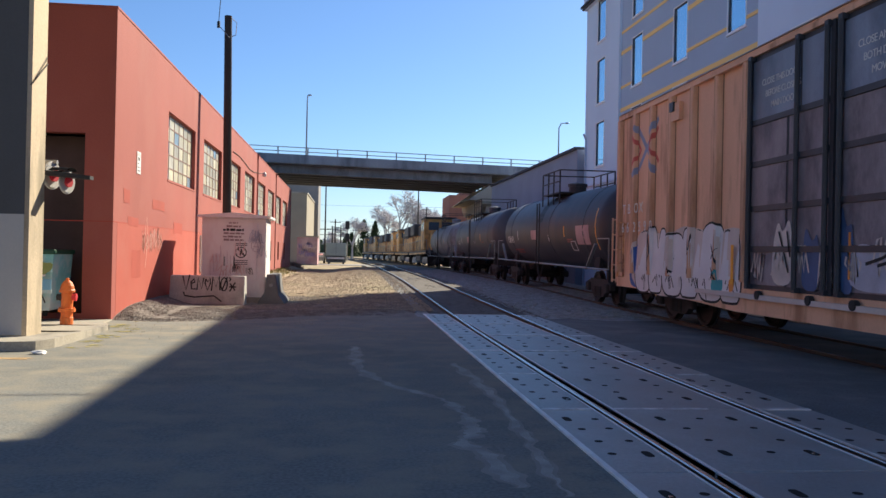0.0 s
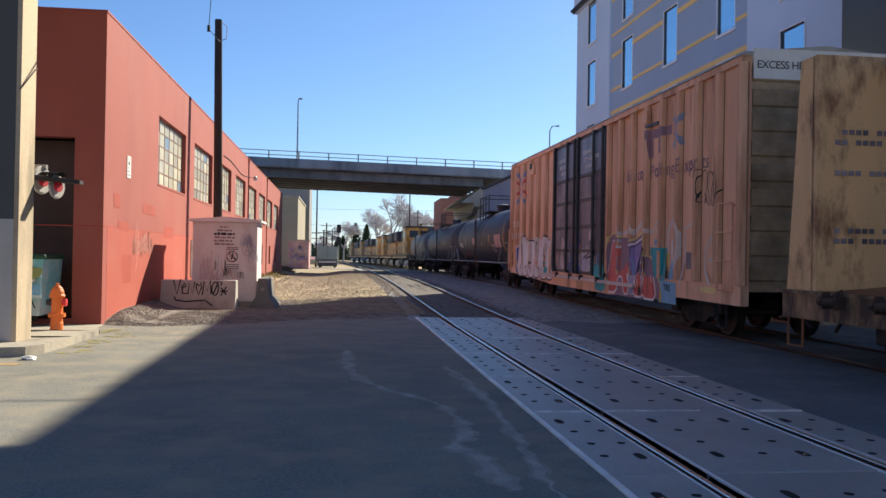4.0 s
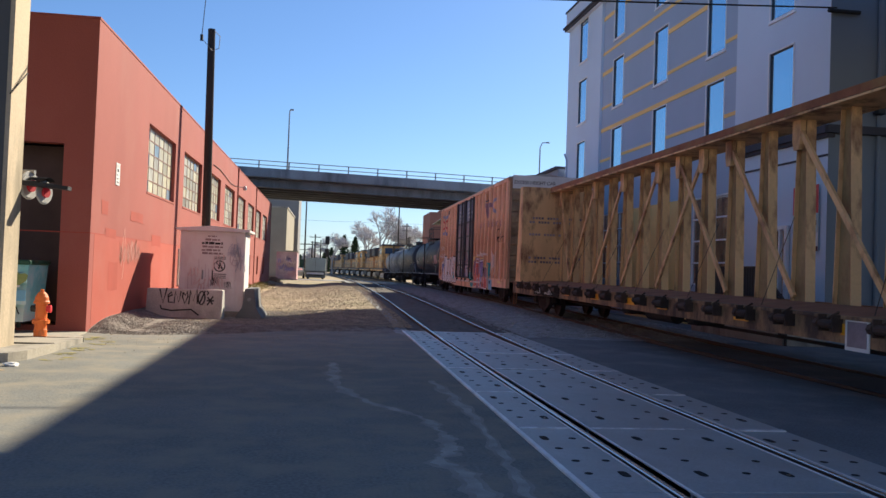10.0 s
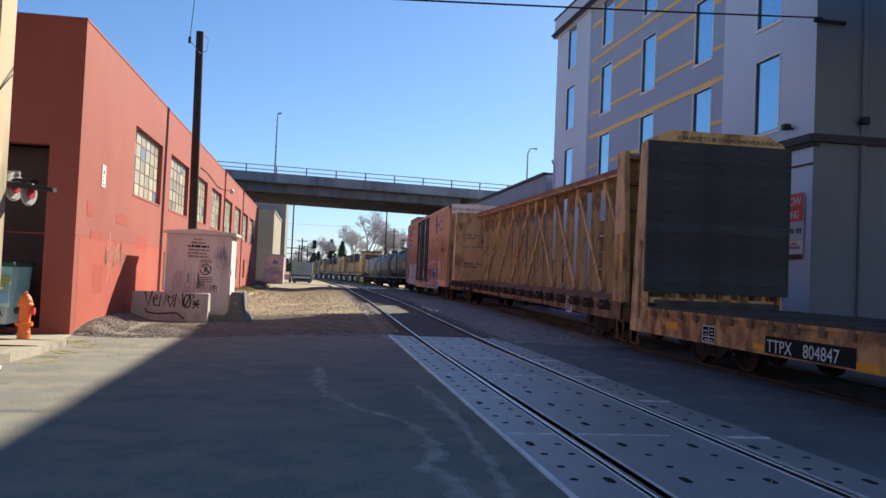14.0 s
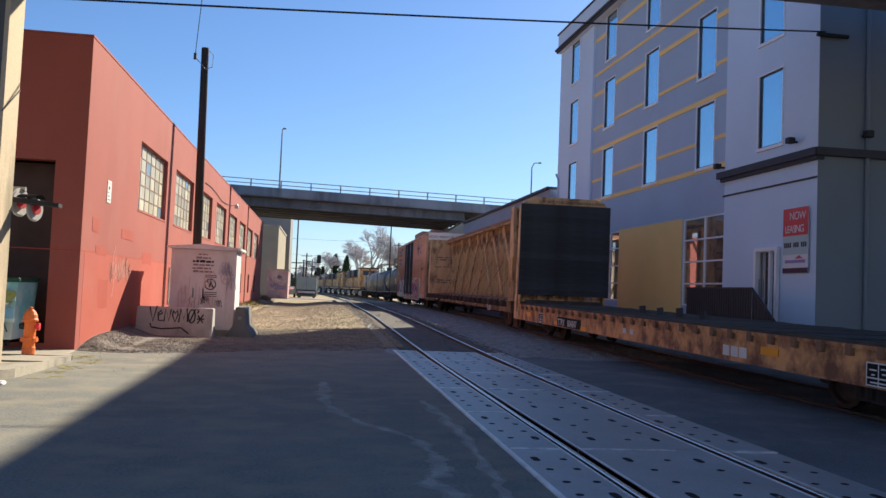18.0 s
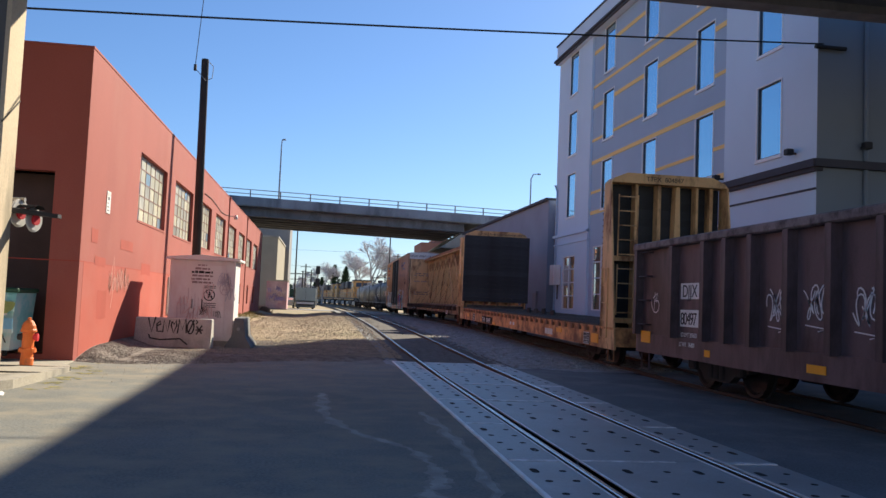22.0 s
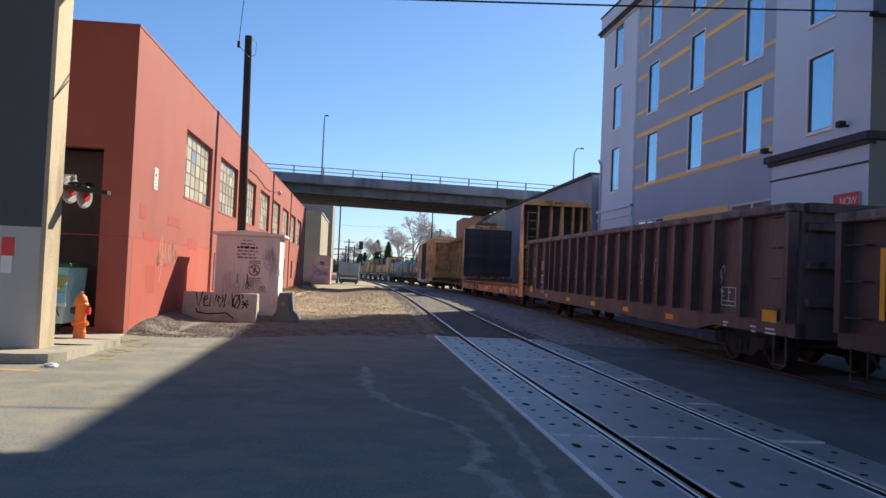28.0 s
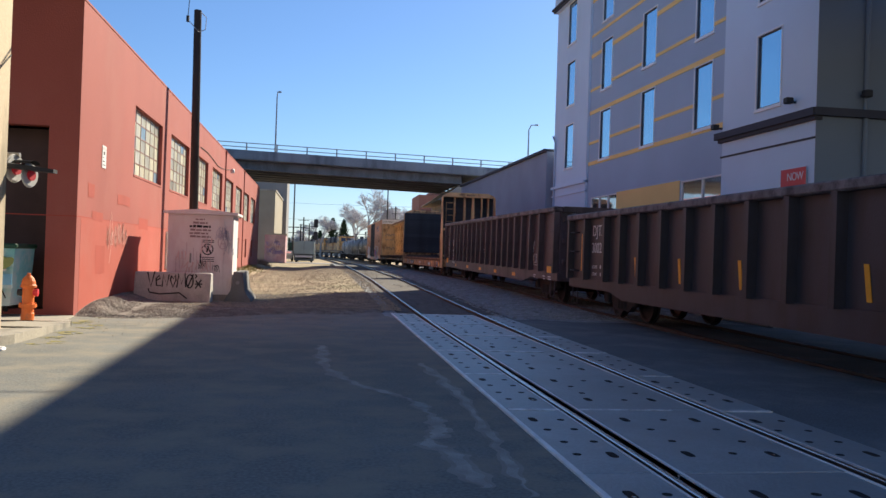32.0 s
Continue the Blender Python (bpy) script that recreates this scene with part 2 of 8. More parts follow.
galvanised = surf("galvanised_steel", (0.32, 0.32, 0.32), rough=0.5, metal=0.5, var=0.15)
box_tan = surf("boxcar_brown", (0.8, 0.48, 0.31), rough=0.65, var=0.16, scale=1.1, fine=25, bump=0.12, stain=(0.45, 0.23, 0.13), amount=0.3, stain_scale=1.6, streak=6)
dark_brown = surf("dark_brown_trim", (0.27, 0.15, 0.09), rough=0.8, var=0.3, scale=2, fine=20, bump=0.1)
box_roof = surf("galvanised_roof", (0.4, 0.4, 0.38), rough=0.6, var=0.2, scale=1, stain=(0.28, 0.15, 0.09), amount=0.4)
# Car ends: shade put into a darker brown, with dirt stains over it.
box_end = surf("shaded_dirty_end", (0.46, 0.34, 0.21), rough=0.8, var=0.3, scale=1.3, fine=20, stain=(0.24, 0.17, 0.1), amount=0.4)
door_black = surf("door_black", (0.045, 0.05, 0.062), rough=0.5, var=0.3, scale=2)
door_brown = surf("door_brown", (0.33, 0.28, 0.31), rough=0.6, var=0.25, scale=1.4, stain=(0.1, 0.09, 0.115), amount=0.55, streak=2)
door_blue = surf("door_slate", (0.24, 0.28, 0.38), rough=0.42, var=0.25, scale=1.4, stain=(0.13, 0.15, 0.21), amount=0.45, streak=2)
tan_paint = surf("centerbeam_tan", (0.74, 0.49, 0.24), rough=0.65, var=0.18, scale=1.2, fine=20, bump=0.1, stain=(0.24, 0.12, 0.06), amount=0.36, stain_scale=2.2, streak=2.5)
# Post webs: a darker, more heavily mottled tan than the flanges.
web_tan = surf("dark_tan_web", (0.46, 0.34, 0.17), rough=0.75, var=0.25, scale=1.4, fine=20, bump=0.1, stain=(0.2, 0.13, 0.07), amount=0.5, stain_scale=1.6, streak=2.5, rnd=0.3)
winch_rust = surf("winch_rust", (0.085, 0.055, 0.042), rough=0.85, var=0.5, scale=3, fine=25, rnd=0.5)
sill_tan = surf("dirty_tan_sill", (0.4, 0.25, 0.13), rough=0.75, var=0.3, scale=1.6, fine=20, stain=(0.07, 0.05, 0.04), amount=0.62, stain_scale=2.2, streak=2)
rust_beam = surf("rusty_beam", (0.28, 0.12, 0.06), rough=0.8, var=0.35, scale=2, fine=25, stain=(0.33, 0.2, 0.08), amount=0.25)
sill_orange = surf("weathered_orange_sill", (0.72, 0.37, 0.15), rough=0.7, var=0.25, scale=1.6, fine=20, stain=(0.2, 0.09, 0.05), amount=0.5, stain_scale=2.5)
board_black = surf("black_boards", (0.045, 0.052, 0.062), rough=0.6, var=0.4, scale=2, fine=25, bump=0.4, rnd=0.35)
deck_wood = surf("deck_planks", (0.085, 0.075, 0.065), rough=0.9, var=0.4, scale=3, fine=20, bump=0.5, rnd=0.4)
gon_brown = surf("gondola_brown", (0.112, 0.08, 0.093), rough=0.5, var=0.3, scale=1.2, fine=25, bump=0.12, stain=(0.04, 0.03, 0.034), amount=0.45, stain_scale=1.5, streak=3)
gon_rim = surf("worn_gondola_rim", (0.2, 0.165, 0.17), rough=0.6, var=0.4, scale=2, fine=25, bump=0.2, stain=(0.05, 0.038, 0.04), amount=0.5, stain_scale=4)
gon_dark = surf("gondola_black_brown", (0.05, 0.045, 0.053), rough=0.5, var=0.3, scale=1.2, fine=25, bump=0.12, stain=(0.04, 0.032, 0.032), amount=0.4, stain_scale=1.5, streak=3)
tank_black = surf("tank_black", (0.048, 0.049, 0.062), rough=0.5, var=0.3, scale=1.2, fine=15, bump=0.04, stain=(0.075, 0.06, 0.062), amount=0.4, streak=3, spec=0.35)
tank_slate = surf("tank_slate", (0.085, 0.09, 0.11), rough=0.5, var=0.25, scale=1.2, fine=15, bump=0.04, stain=(0.07, 0.07, 0.075), amount=0.4, streak=3, spec=0.4)
truck_steel = surf("bogie_steel", (0.04, 0.034, 0.034), rough=0.85, var=0.3, scale=4, fine=40)
wheel_steel = surf("wheel_steel", (0.03, 0.026, 0.025), rough=0.6, metal=0.5, var=0.3, scale=4)
loco_yellow = surf("loco_yellow", (0.86, 0.54, 0.19), rough=0.5, var=0.15, scale=1, stain=(0.3, 0.16, 0.07), amount=0.55, stain_scale=0.6)
loco_hood = surf("sooty_hood", (0.62, 0.32, 0.1), rough=0.6, var=0.3, scale=0.8, stain=(0.14, 0.09, 0.06), amount=0.35, stain_scale=0.7)
loco_grey = surf("loco_grey", (0.075, 0.08, 0.095), rough=0.6, var=0.2, scale=1)
loco_blue = surf("loco_window", (0.05, 0.09, 0.16), rough=0.15, var=0.1, bump=0)
bark = surf("bark", (0.42, 0.41, 0.42), rough=0.95, var=0.3, scale=4, fine=30)
twig = surf("twigs", (0.57, 0.56, 0.59), rough=0.95, var=0.3, scale=1)
conifer = surf("conifer_green", (0.025, 0.05, 0.022), rough=0.9, var=0.5, scale=1.2, fine=8)
hedge = surf("hedge_green", (0.05, 0.07, 0.03), rough=0.9, var=0.5, scale=0.3, fine=3)
dry_bush = surf("dry_bush", (0.55, 0.36, 0.25), rough=0.95, var=0.4, scale=5)
grass_mat = surf("dry_grass", (0.2, 0.19, 0.06), rough=0.95, var=0.4, scale=3)
pale_block = surf("pale_block", (0.35, 0.31, 0.23), rough=0.9, var=0.1, scale=0.6, fine=20)
grey_block = surf("grey_block", (0.27, 0.265, 0.26), rough=0.9, var=0.12, scale=0.4, fine=20)
brick_far = surf("far_brick", (0.33, 0.16, 0.12), rough=0.9, var=0.2, scale=0.8, fine=6)
truck_white = surf("truck_white", (0.6, 0.6, 0.6), rough=0.4, var=0.08)
tyre = surf("tyre", (0.02, 0.02, 0.02), rough=0.9, var=0.2)

# ---- building helpers ----


def bx(bm, x0, x1, y0, y1, z0, z1, bevel=0.0):
    """Adds a box, with chamfered vertical and top edges where bevel is given."""
    m = Matrix.Translation(((x0 + x1) / 2, (y0 + y1) / 2, (z0 + z1) / 2)) @ Matrix.Diagonal((x1 - x0, y1 - y0, z1 - z0, 1))
    r = bmesh.ops.create_cube(bm, size=1.0, matrix=m)
    if bevel:
        edges = list({e for v in r["verts"] for e in v.link_edges})
        bmesh.ops.bevel(bm, geom=edges, offset=bevel, segments=1, affect="EDGES")
    return bm


def hexa(bm, pts):
    """Adds a block from eight corners: four below, four above."""
    v = [bm.verts.new(p) for p in pts]
    for f in ((3, 2, 1, 0), (4, 5, 6, 7), (0, 1, 5, 4), (1, 2, 6, 5), (2, 3, 7, 6), (3, 0, 4, 7)):
        bm.faces.new([v[i] for i in f])
    return bm


def rod(bm, a, b, r, r2=None, seg=8):
    """Adds a round bar from a to b."""
    a, b = Vector(a), Vector(b)
    d = b - a
    m = Matrix.Translation((a + b) / 2) @ d.to_track_quat("Z", "Y").to_matrix().to_4x4()
    bmesh.ops.create_cone(bm, cap_ends=True, segments=seg, radius1=r, radius2=r if r2 is None else r2, depth=d.length, matrix=m)
    return bm


def bar(bm, a, b, w, h):
    """Adds a square bar from a to b."""
    a, b = Vector(a), Vector(b)
    d = b - a
    m = Matrix.Translation((a + b) / 2) @ d.to_track_quat("Z", "Y").to_matrix().to_4x4() @ Matrix.Diagonal((w, h, d.length, 1))
    bmesh.ops.create_cube(bm, size=1.0, matrix=m)
    return bm


def prism(bm, outline, axis, lo, hi):
    """Adds a solid by pushing a flat outline along an axis (0, 1, 2)."""
    def at(p, s):
        q = list(p)
        q.insert(axis, s)
        return q
    a = [bm.verts.new(at(p, lo)) for p in outline]
    b = [bm.verts.new(at(p, hi)) for p in outline]
    bm.faces.new(a[::-1]), bm.faces.new(b)
    for i in range(len(a)):
        j = (i + 1) % len(a)
        bm.faces.new((a[i], a[j], b[j], b[i]))
    return bm


def lathe(bm, profile, seg=20, centre=(0, 0, 0), axis="Z"):
    """Turns a profile of (radius, height) about an axis."""
    c = Vector(centre)
    rings = []
    for r, h in profile:
        ring = []
        for i in range(seg):
            a = 2 * math.pi * i / seg
            p = Vector((r * math.cos(a), r * math.sin(a), h))
            if axis == "Y":
                p = Vector((p.x, p.z, p.y))
            if axis == "X":
                p = Vector((p.z, p.x, p.y))
            ring.append(bm.verts.new(c + p))
        rings.append(ring)
    for a, b in zip(rings, rings[1:]):
        for i in range(seg):
            j = (i + 1) % seg
            bm.faces.new((a[i], a[j], b[j], b[i]))
    bm.faces.new(rings[0][::-1]), bm.faces.new(rings[-1])
    return bm


def tube(bm, pts, r, seg=6):
    """Adds one round tube along points."""
    rings = []
    for i, p in enumerate(pts):
        d = (Vector(pts[min(i + 1, len(pts) - 1)]) - Vector(pts[max(i - 1, 0)])).normalized()
        u = d.orthogonal().normalized() if not rings else (u - d * u.dot(d)).normalized()
        w = d.cross(u)
        rings.append([bm.verts.new(Vector(p) + (u * math.cos(6.2832 * k / seg) + w * math.sin(6.2832 * k / seg)) * r) for k in range(seg)])
    for a, b in zip(rings, rings[1:]):
        for k in range(seg):
            bm.faces.new((a[k], a[(k + 1) % seg], b[(k + 1) % seg], b[k]))
    bm.faces.new(rings[0][::-1]), bm.faces.new(rings[-1])
    return bm


def mesh_of(name, bm, material):
    bmesh.ops.recalc_face_normals(bm, faces=bm.faces)
    me = bpy.data.meshes.new(name)
    bm.to_mesh(me)
    bm.free()
    me.materials.append(material)
    return me


def part(name, bm, material, parent=None, label="", smooth=False):
    """Links a bmesh as one mesh object, under a thing or under a part where given."""
    ob = new(name, mesh_of(name, bm, material))
    if smooth:
        ob.data.shade_smooth()
    if parent:
        ob.parent = parent
    return tagged(ob, label)


def pieces(name, bm, material, parent, label=""):
    """Links every separate piece of a bmesh as a part of its own."""
    left = set(bm.verts)
    while left:
        todo, isle = [left.pop()], set()
        isle.add(todo[0])
        while todo:
            for e in todo.pop().link_edges:
                for v in e.verts:
                    if v not in isle:
                        isle.add(v), todo.append(v)
        left -= isle
        one, twin = bmesh.new(), {}
        for v in isle:
            twin[v] = one.verts.new(v.co)
        for f in {f for v in isle for f in v.link_faces}:
            one.faces.new([twin[v] for v in f.verts])
        part(name, one, material, parent, label)
    bm.free()


def boxpart(name, dims, material, parent=None, label="", bevel=0.0):
    return part(name, bx(bmesh.new(), *dims, bevel), material, parent, label)


def shared(name, me, parent, loc, rz=0.0):
    """One more object on the same mesh."""
    ob = new(name, me)
    ob.location = loc
    ob.rotation_euler[2] = rz
    ob.parent = parent
    return ob


def empty(name, label, category, loc=(0, 0, 0), group="", kind="", rz=0.0):
    ob = new(name)
    ob.location = loc
    ob.rotation_euler[2] = rz
    return tagged(ob, label, category, group, kind)


def writing(text, size, material, parent, m, name="lettering", spacing=1.0):
    """Flat lettering in the built-in font; m puts its left base corner."""
    cu = bpy.data.curves.new(name, "FONT")
    cu.body, cu.size, cu.extrude, cu.space_character = text, size, 0.002, spacing
    cu.materials.append(material)
    ob = new(name, cu)
    ob.parent = parent
    ob.matrix_basis = m
    return ob


# Poses that lay lettering on a wall: reading along +y or -y on walls that face +x or -x, or along x on walls that face -y.
def on_minus_x(x, y, z):
    return Matrix.Translation((x, y, z)) @ Matrix(((0, 0, -1, 0), (-1, 0, 0, 0), (0, 1, 0, 0), (0, 0, 0, 1)))


def on_plus_x(x, y, z):
    return Matrix.Translation((x, y, z)) @ Matrix(((0, 0, 1, 0), (1, 0, 0, 0), (0, 1, 0, 0), (0, 0, 0, 1)))


def on_minus_y(x, y, z):
    return Matrix.Translation((x, y, z)) @ Matrix(((1, 0, 0, 0), (0, 0, -1, 0), (0, 1, 0, 0), (0, 0, 0, 1)))


def stroke(bm, pts, w, m):
    """A flat brush stroke through points of a plane, laid by m."""
    left, right = [], []
    for i, p in enumerate(pts):
        a, b = Vector(pts[max(0, i - 1)]), Vector(pts[min(len(pts) - 1, i + 1)])
        d = b - a
        nrm = Vector((-d.y, d.x)).normalized() * w / 2 if d.length > 1e-6 else Vector((0, w / 2))
        p = Vector(p)
        left.append(bm.verts.new(m @ Vector((p.x + nrm.x, p.y + nrm.y, 0))))
        right.append(bm.verts.new(m @ Vector((p.x - nrm.x, p.y - nrm.y, 0))))
    for i in range(len(pts) - 1):
        bm.faces.new((left[i], left[i + 1], right[i + 1], right[i]))


def curl(rng, n=14, w=0.5, h=0.5):
    """Points of a loose handwritten squiggle in a box of w by h."""
    a, b, c = rng.uniform(1.5, 3.5), rng.uniform(0, 6), rng.uniform(0.5, 1.4)
    return [(w * (i / (n - 1)) * 0.8 + 0.12 * w * math.sin(a * i * 0.9 + b), h * (0.5 + 0.45 * math.sin(a * i * 0.8 + b * c))) for i in range(n)]


def blob(bm, rng, cx, cz, w, h, m, n=22, rough=0.16):
    """A rounded, uneven filled shape."""
    ph = [rng.uniform(0, 6.28) for _ in range(4)]
    vs = []
    for i in range(n):
        a = 2 * math.pi * i / n
        r = 1 + rough * (math.sin(3 * a + ph[0]) * 0.6 + math.sin(5 * a + ph[1]) * 0.4 + math.sin(2 * a + ph[2]) * 0.5)
        ca, sa = math.cos(a), math.sin(a)
        vs.append((cx + w / 2 * r * math.copysign(abs(ca) ** 0.7, ca), cz + h / 2 * r * math.copysign(abs(sa) ** 0.7, sa)))
    bm.faces.new([bm.verts.new(m @ Vector((p[0], p[1], 0))) for p in vs])
    return vs


def wall_sheet(bm, u0, u1, z0, z1, holes, put, thick):
    """A wall with real openings: u runs along it, put(u, d, z) gives the point d deep."""
    us = sorted({u0, u1, *[c for h in holes for c in h[:2]]})
    zs = sorted({z0, z1, *[c for h in holes for c in h[2:]]})
    cache = {}

    def v(i, j, d):
        k = (i, j, d)
        if k not in cache:
            cache[k] = bm.verts.new(put(us[i], d * thick, zs[j]))
        return cache[k]

    def solid(i, j):
        if not (0 <= i < len(us) - 1 and 0 <= j < len(zs) - 1):
            return False
        cu, cz = (us[i] + us[i + 1]) / 2, (zs[j] + zs[j + 1]) / 2
        return not any(h[0] < cu < h[1] and h[2] < cz < h[3] for h in holes)

    for i in range(len(us) - 1):
        for j in range(len(zs) - 1):
            if not solid(i, j):
                continue
            for d in (0, 1):
                bm.faces.new((v(i, j, d), v(i + 1, j, d), v(i + 1, j + 1, d), v(i, j + 1, d)))
            for di, dj, a, b in ((-1, 0, (i, j), (i, j + 1)), (1, 0, (i + 1, j), (i + 1, j + 1)), (0, -1, (i, j), (i + 1, j)), (0, 1, (i, j + 1), (i + 1, j + 1))):
                if not solid(i + di, j + dj):
                    bm.faces.new((v(*a, 0), v(*b, 0), v(*b, 1), v(*a, 1)))
    return bm

# ---- ground ----
RX = 2.42          # near rail of the empty track
GAUGE = 1.505
TX = 8.3           # middle of the train's track


def bend(s, x):
    """Place and heading on a line that runs straight along y and then bends gently to the left."""
    s0, rad = 85.0, 1300.0 + x
    if s <= s0:
        return Vector((x, s, 0)), 0.0
    a = (s - s0) / 1300.0
    return Vector((x - rad * (1 - math.cos(a)), s0 + rad * math.sin(a), 0)), a


def rise(s):
    """How far the tracks climb along the way."""
    a = max(0.0, min(1.0, (s - 10.0) / 34.0))
    b = max(0.0, min(1.0, (s - 75.0) / 25.0))
    return 0.27 * a * a * (3 - 2 * a) - 0.13 * b * b * (3 - 2 * b)


def ground_sheet():
    bm = bmesh.new()
    s = [-900, -200, -60, -20, 0, 30, 80, 160, 320, 900, 2500]
    xs = [-2500, -700, -200, -60, -20, 0, 20, 60, 200, 700, 2500]
    vs = [[bm.verts.new((x, y, -0.06)) for x in xs] for y in s]
    for a, b in zip(vs, vs[1:]):
        for i in range(len(xs) - 1):
            bm.faces.new((a[i], a[i + 1], b[i + 1], b[i]))
    tagged(part("ground", bm, earth), "dry earth with gravel beside the railway", "ground", kind="structure")


ground_sheet()


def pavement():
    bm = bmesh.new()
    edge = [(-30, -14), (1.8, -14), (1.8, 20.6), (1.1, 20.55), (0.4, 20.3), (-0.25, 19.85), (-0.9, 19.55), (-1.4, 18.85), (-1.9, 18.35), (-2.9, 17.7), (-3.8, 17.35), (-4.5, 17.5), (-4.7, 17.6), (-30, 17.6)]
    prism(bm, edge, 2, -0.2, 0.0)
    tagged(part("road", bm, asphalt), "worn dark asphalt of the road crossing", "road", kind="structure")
    bm = bmesh.new()
    prism(bm, [(4.56, -14), (6.4, -14), (6.4, 19.5), (5.6, 20.4), (4.56, 20.2)], 2, -0.2, -0.004)
    prism(bm, [(10.2, -14), (12.0, -14), (12.0, 44.0), (10.2, 44.0)], 2, -0.2, -0.004)
    prism(bm, [(6.4, -14), (7.4, -14), (7.4, 19.8), (6.4, 19.5)], 2, -0.2, -0.004)
    prism(bm, [(9.2, -14), (10.2, -14), (10.2, 20), (9.2, 20)], 2, -0.2, -0.004)
    prism(bm, [(7.7, -14), (8.95, -14), (8.95, 20), (7.7, 20)], 2, -0.2, -0.004)
    tagged(part("road", bm, asphalt_dark), "asphalt between the two tracks and beside the apartment block", "road", kind="structure")
    # a far street that crosses the rails
    bm = bmesh.new()
    bx(bm, -60, 60, 100, 109, -0.2, -0.02)
    tagged(part("road", bm, surf("pale_asphalt", (0.3, 0.29, 0.28), rough=0.9, var=0.15, scale=0.4)), "pale paved street crossing the rails further on", "road", kind="structure")
    # worn streaks in the asphalt
    def streak(name, pts, w, wide=1.2, z=0.003, m_=None):
        rng = random.Random(len(pts))
        fine = []
        for a, b in zip(pts, pts[1:]):
            for k in range(22):
                t = k / 22
                fine.append((a[0] + (b[0] - a[0]) * t + 0.07 * noise.noise((a[1] * 3 + t * 5, 1.7, w)) + rng.uniform(-0.004, 0.004), a[1] + (b[1] - a[1]) * t))
        fine.append(pts[-1])
        bm = bmesh.new()
        left, right = [], []
        for i, p in enumerate(fine):
            ww = wide * w * max(0.1, 0.7 + 0.9 * noise.noise((i * 0.11, 3.1, w * 9)))
            left.append(bm.verts.new((p[0] - ww / 2, p[1], z))), right.append(bm.verts.new((p[0] + ww / 2, p[1], z)))
        for i in range(len(fine) - 1):
            bm.faces.new((left[i], right[i], right[i + 1], left[i + 1]))
        tagged(part(name, bm, m_ or crack_fill), "pale worn crack line in the asphalt", "pavement crack", kind="structure")
    bm = bmesh.new()
    rng = random.Random(77)
    for k in range(5):
        blob(bm, rng, 0, 0, rng.uniform(0.3, 0.5), rng.uniform(0.1, 0.2), Matrix.Translation((-5.1 + 0.2 * k, 11.5 + rng.uniform(-0.08, 0.08), 0.002 + 0.0003 * k)), n=14, rough=0.35)
    tagged(part("road_marking", bm, surf("faded_orange_mark", (0.42, 0.29, 0.14), rough=0.9, var=0.4, scale=5, fine=60)), "faded orange paint patch on the asphalt", "road marking", kind="structure")
    dust = surf("dusty_asphalt", (0.305, 0.287, 0.25), rough=0.95, var=0.3, scale=2, fine=80, bump=0.2)
    for line, w in (([(0.1, 13.2), (0.08, 11.8), (0.17, 10.4), (0.52, 9.2), (1.0, 8.3), (1.06, 7.5)], 0.09), ([(1.06, 7.5), (1.05, 6.9), (0.9, 6.5), (1.03, 6.0), (1.1, 5.2)], 0.12), ([(1.42, 11.2), (1.52, 9.1), (1.45, 7.1), (1.4, 6.0), (1.36, 5.0)], 0.07)):
        streak("pavement_crack", line, w)
        streak("pavement_crack", line, w, 2.2, 0.0015, dust)


pavement()


def sidewalk():
    th = empty("sidewalk", "low concrete kerb island at the foot of the overpass column", "sidewalk", kind="structure")
    bm = bmesh.new()
    edge = [(-30, 12.2), (-4.75, 12.2), (-4.38, 12.3), (-4.26, 12.7), (-4.23, 13.5), (-4.25, 14.6), (-4.28, 15.5), (-4.42, 16.0), (-4.7, 16.6), (-4.8, 17.6), (-30, 17.6), (-30, 15.5), (-30, 13.5)]
    prism(bm, edge, 2, -0.2, 0.0)
    for v in bm.verts:
        if v.co.z > -0.1:
            v.co.z = 0.135 - 0.028 * max(0.0, v.co.y - 13.5)
    bmesh.ops.triangulate(bm, faces=[f for f in bm.faces if len(f.verts) > 4])
    part("slab", bm, concrete, th)
    bm = bmesh.new()
    for y in (14.0, 15.6):
        bx(bm, -6.5, -4.3, y, y + 0.012, -0.05, 0.137 - 0.028 * (y - 13.5))
    part("joint", bm, black, th)


sidewalk()


def moss():
    rng = random.Random(31)
    bm = bmesh.new()
    for _ in range(46):
        y = rng.uniform(12.6, 17.4)
        x = -4.2 + abs(rng.gauss(0, 0.16)) + (0.1 if y < 16 else -0.2)
        blob(bm, rng, 0, 0, rng.uniform(0.05, 0.22), rng.uniform(0.03, 0.12), Matrix.Translation((x, y, 0.003 + 0.0001 * _)), n=12, rough=0.4)
    tagged(part("moss", bm, surf("dry_moss", (0.3, 0.27, 0.09), rough=0.95, var=0.4, scale=6, fine=60)), "dry yellow moss along the kerb", "moss", kind="stuff")


moss()


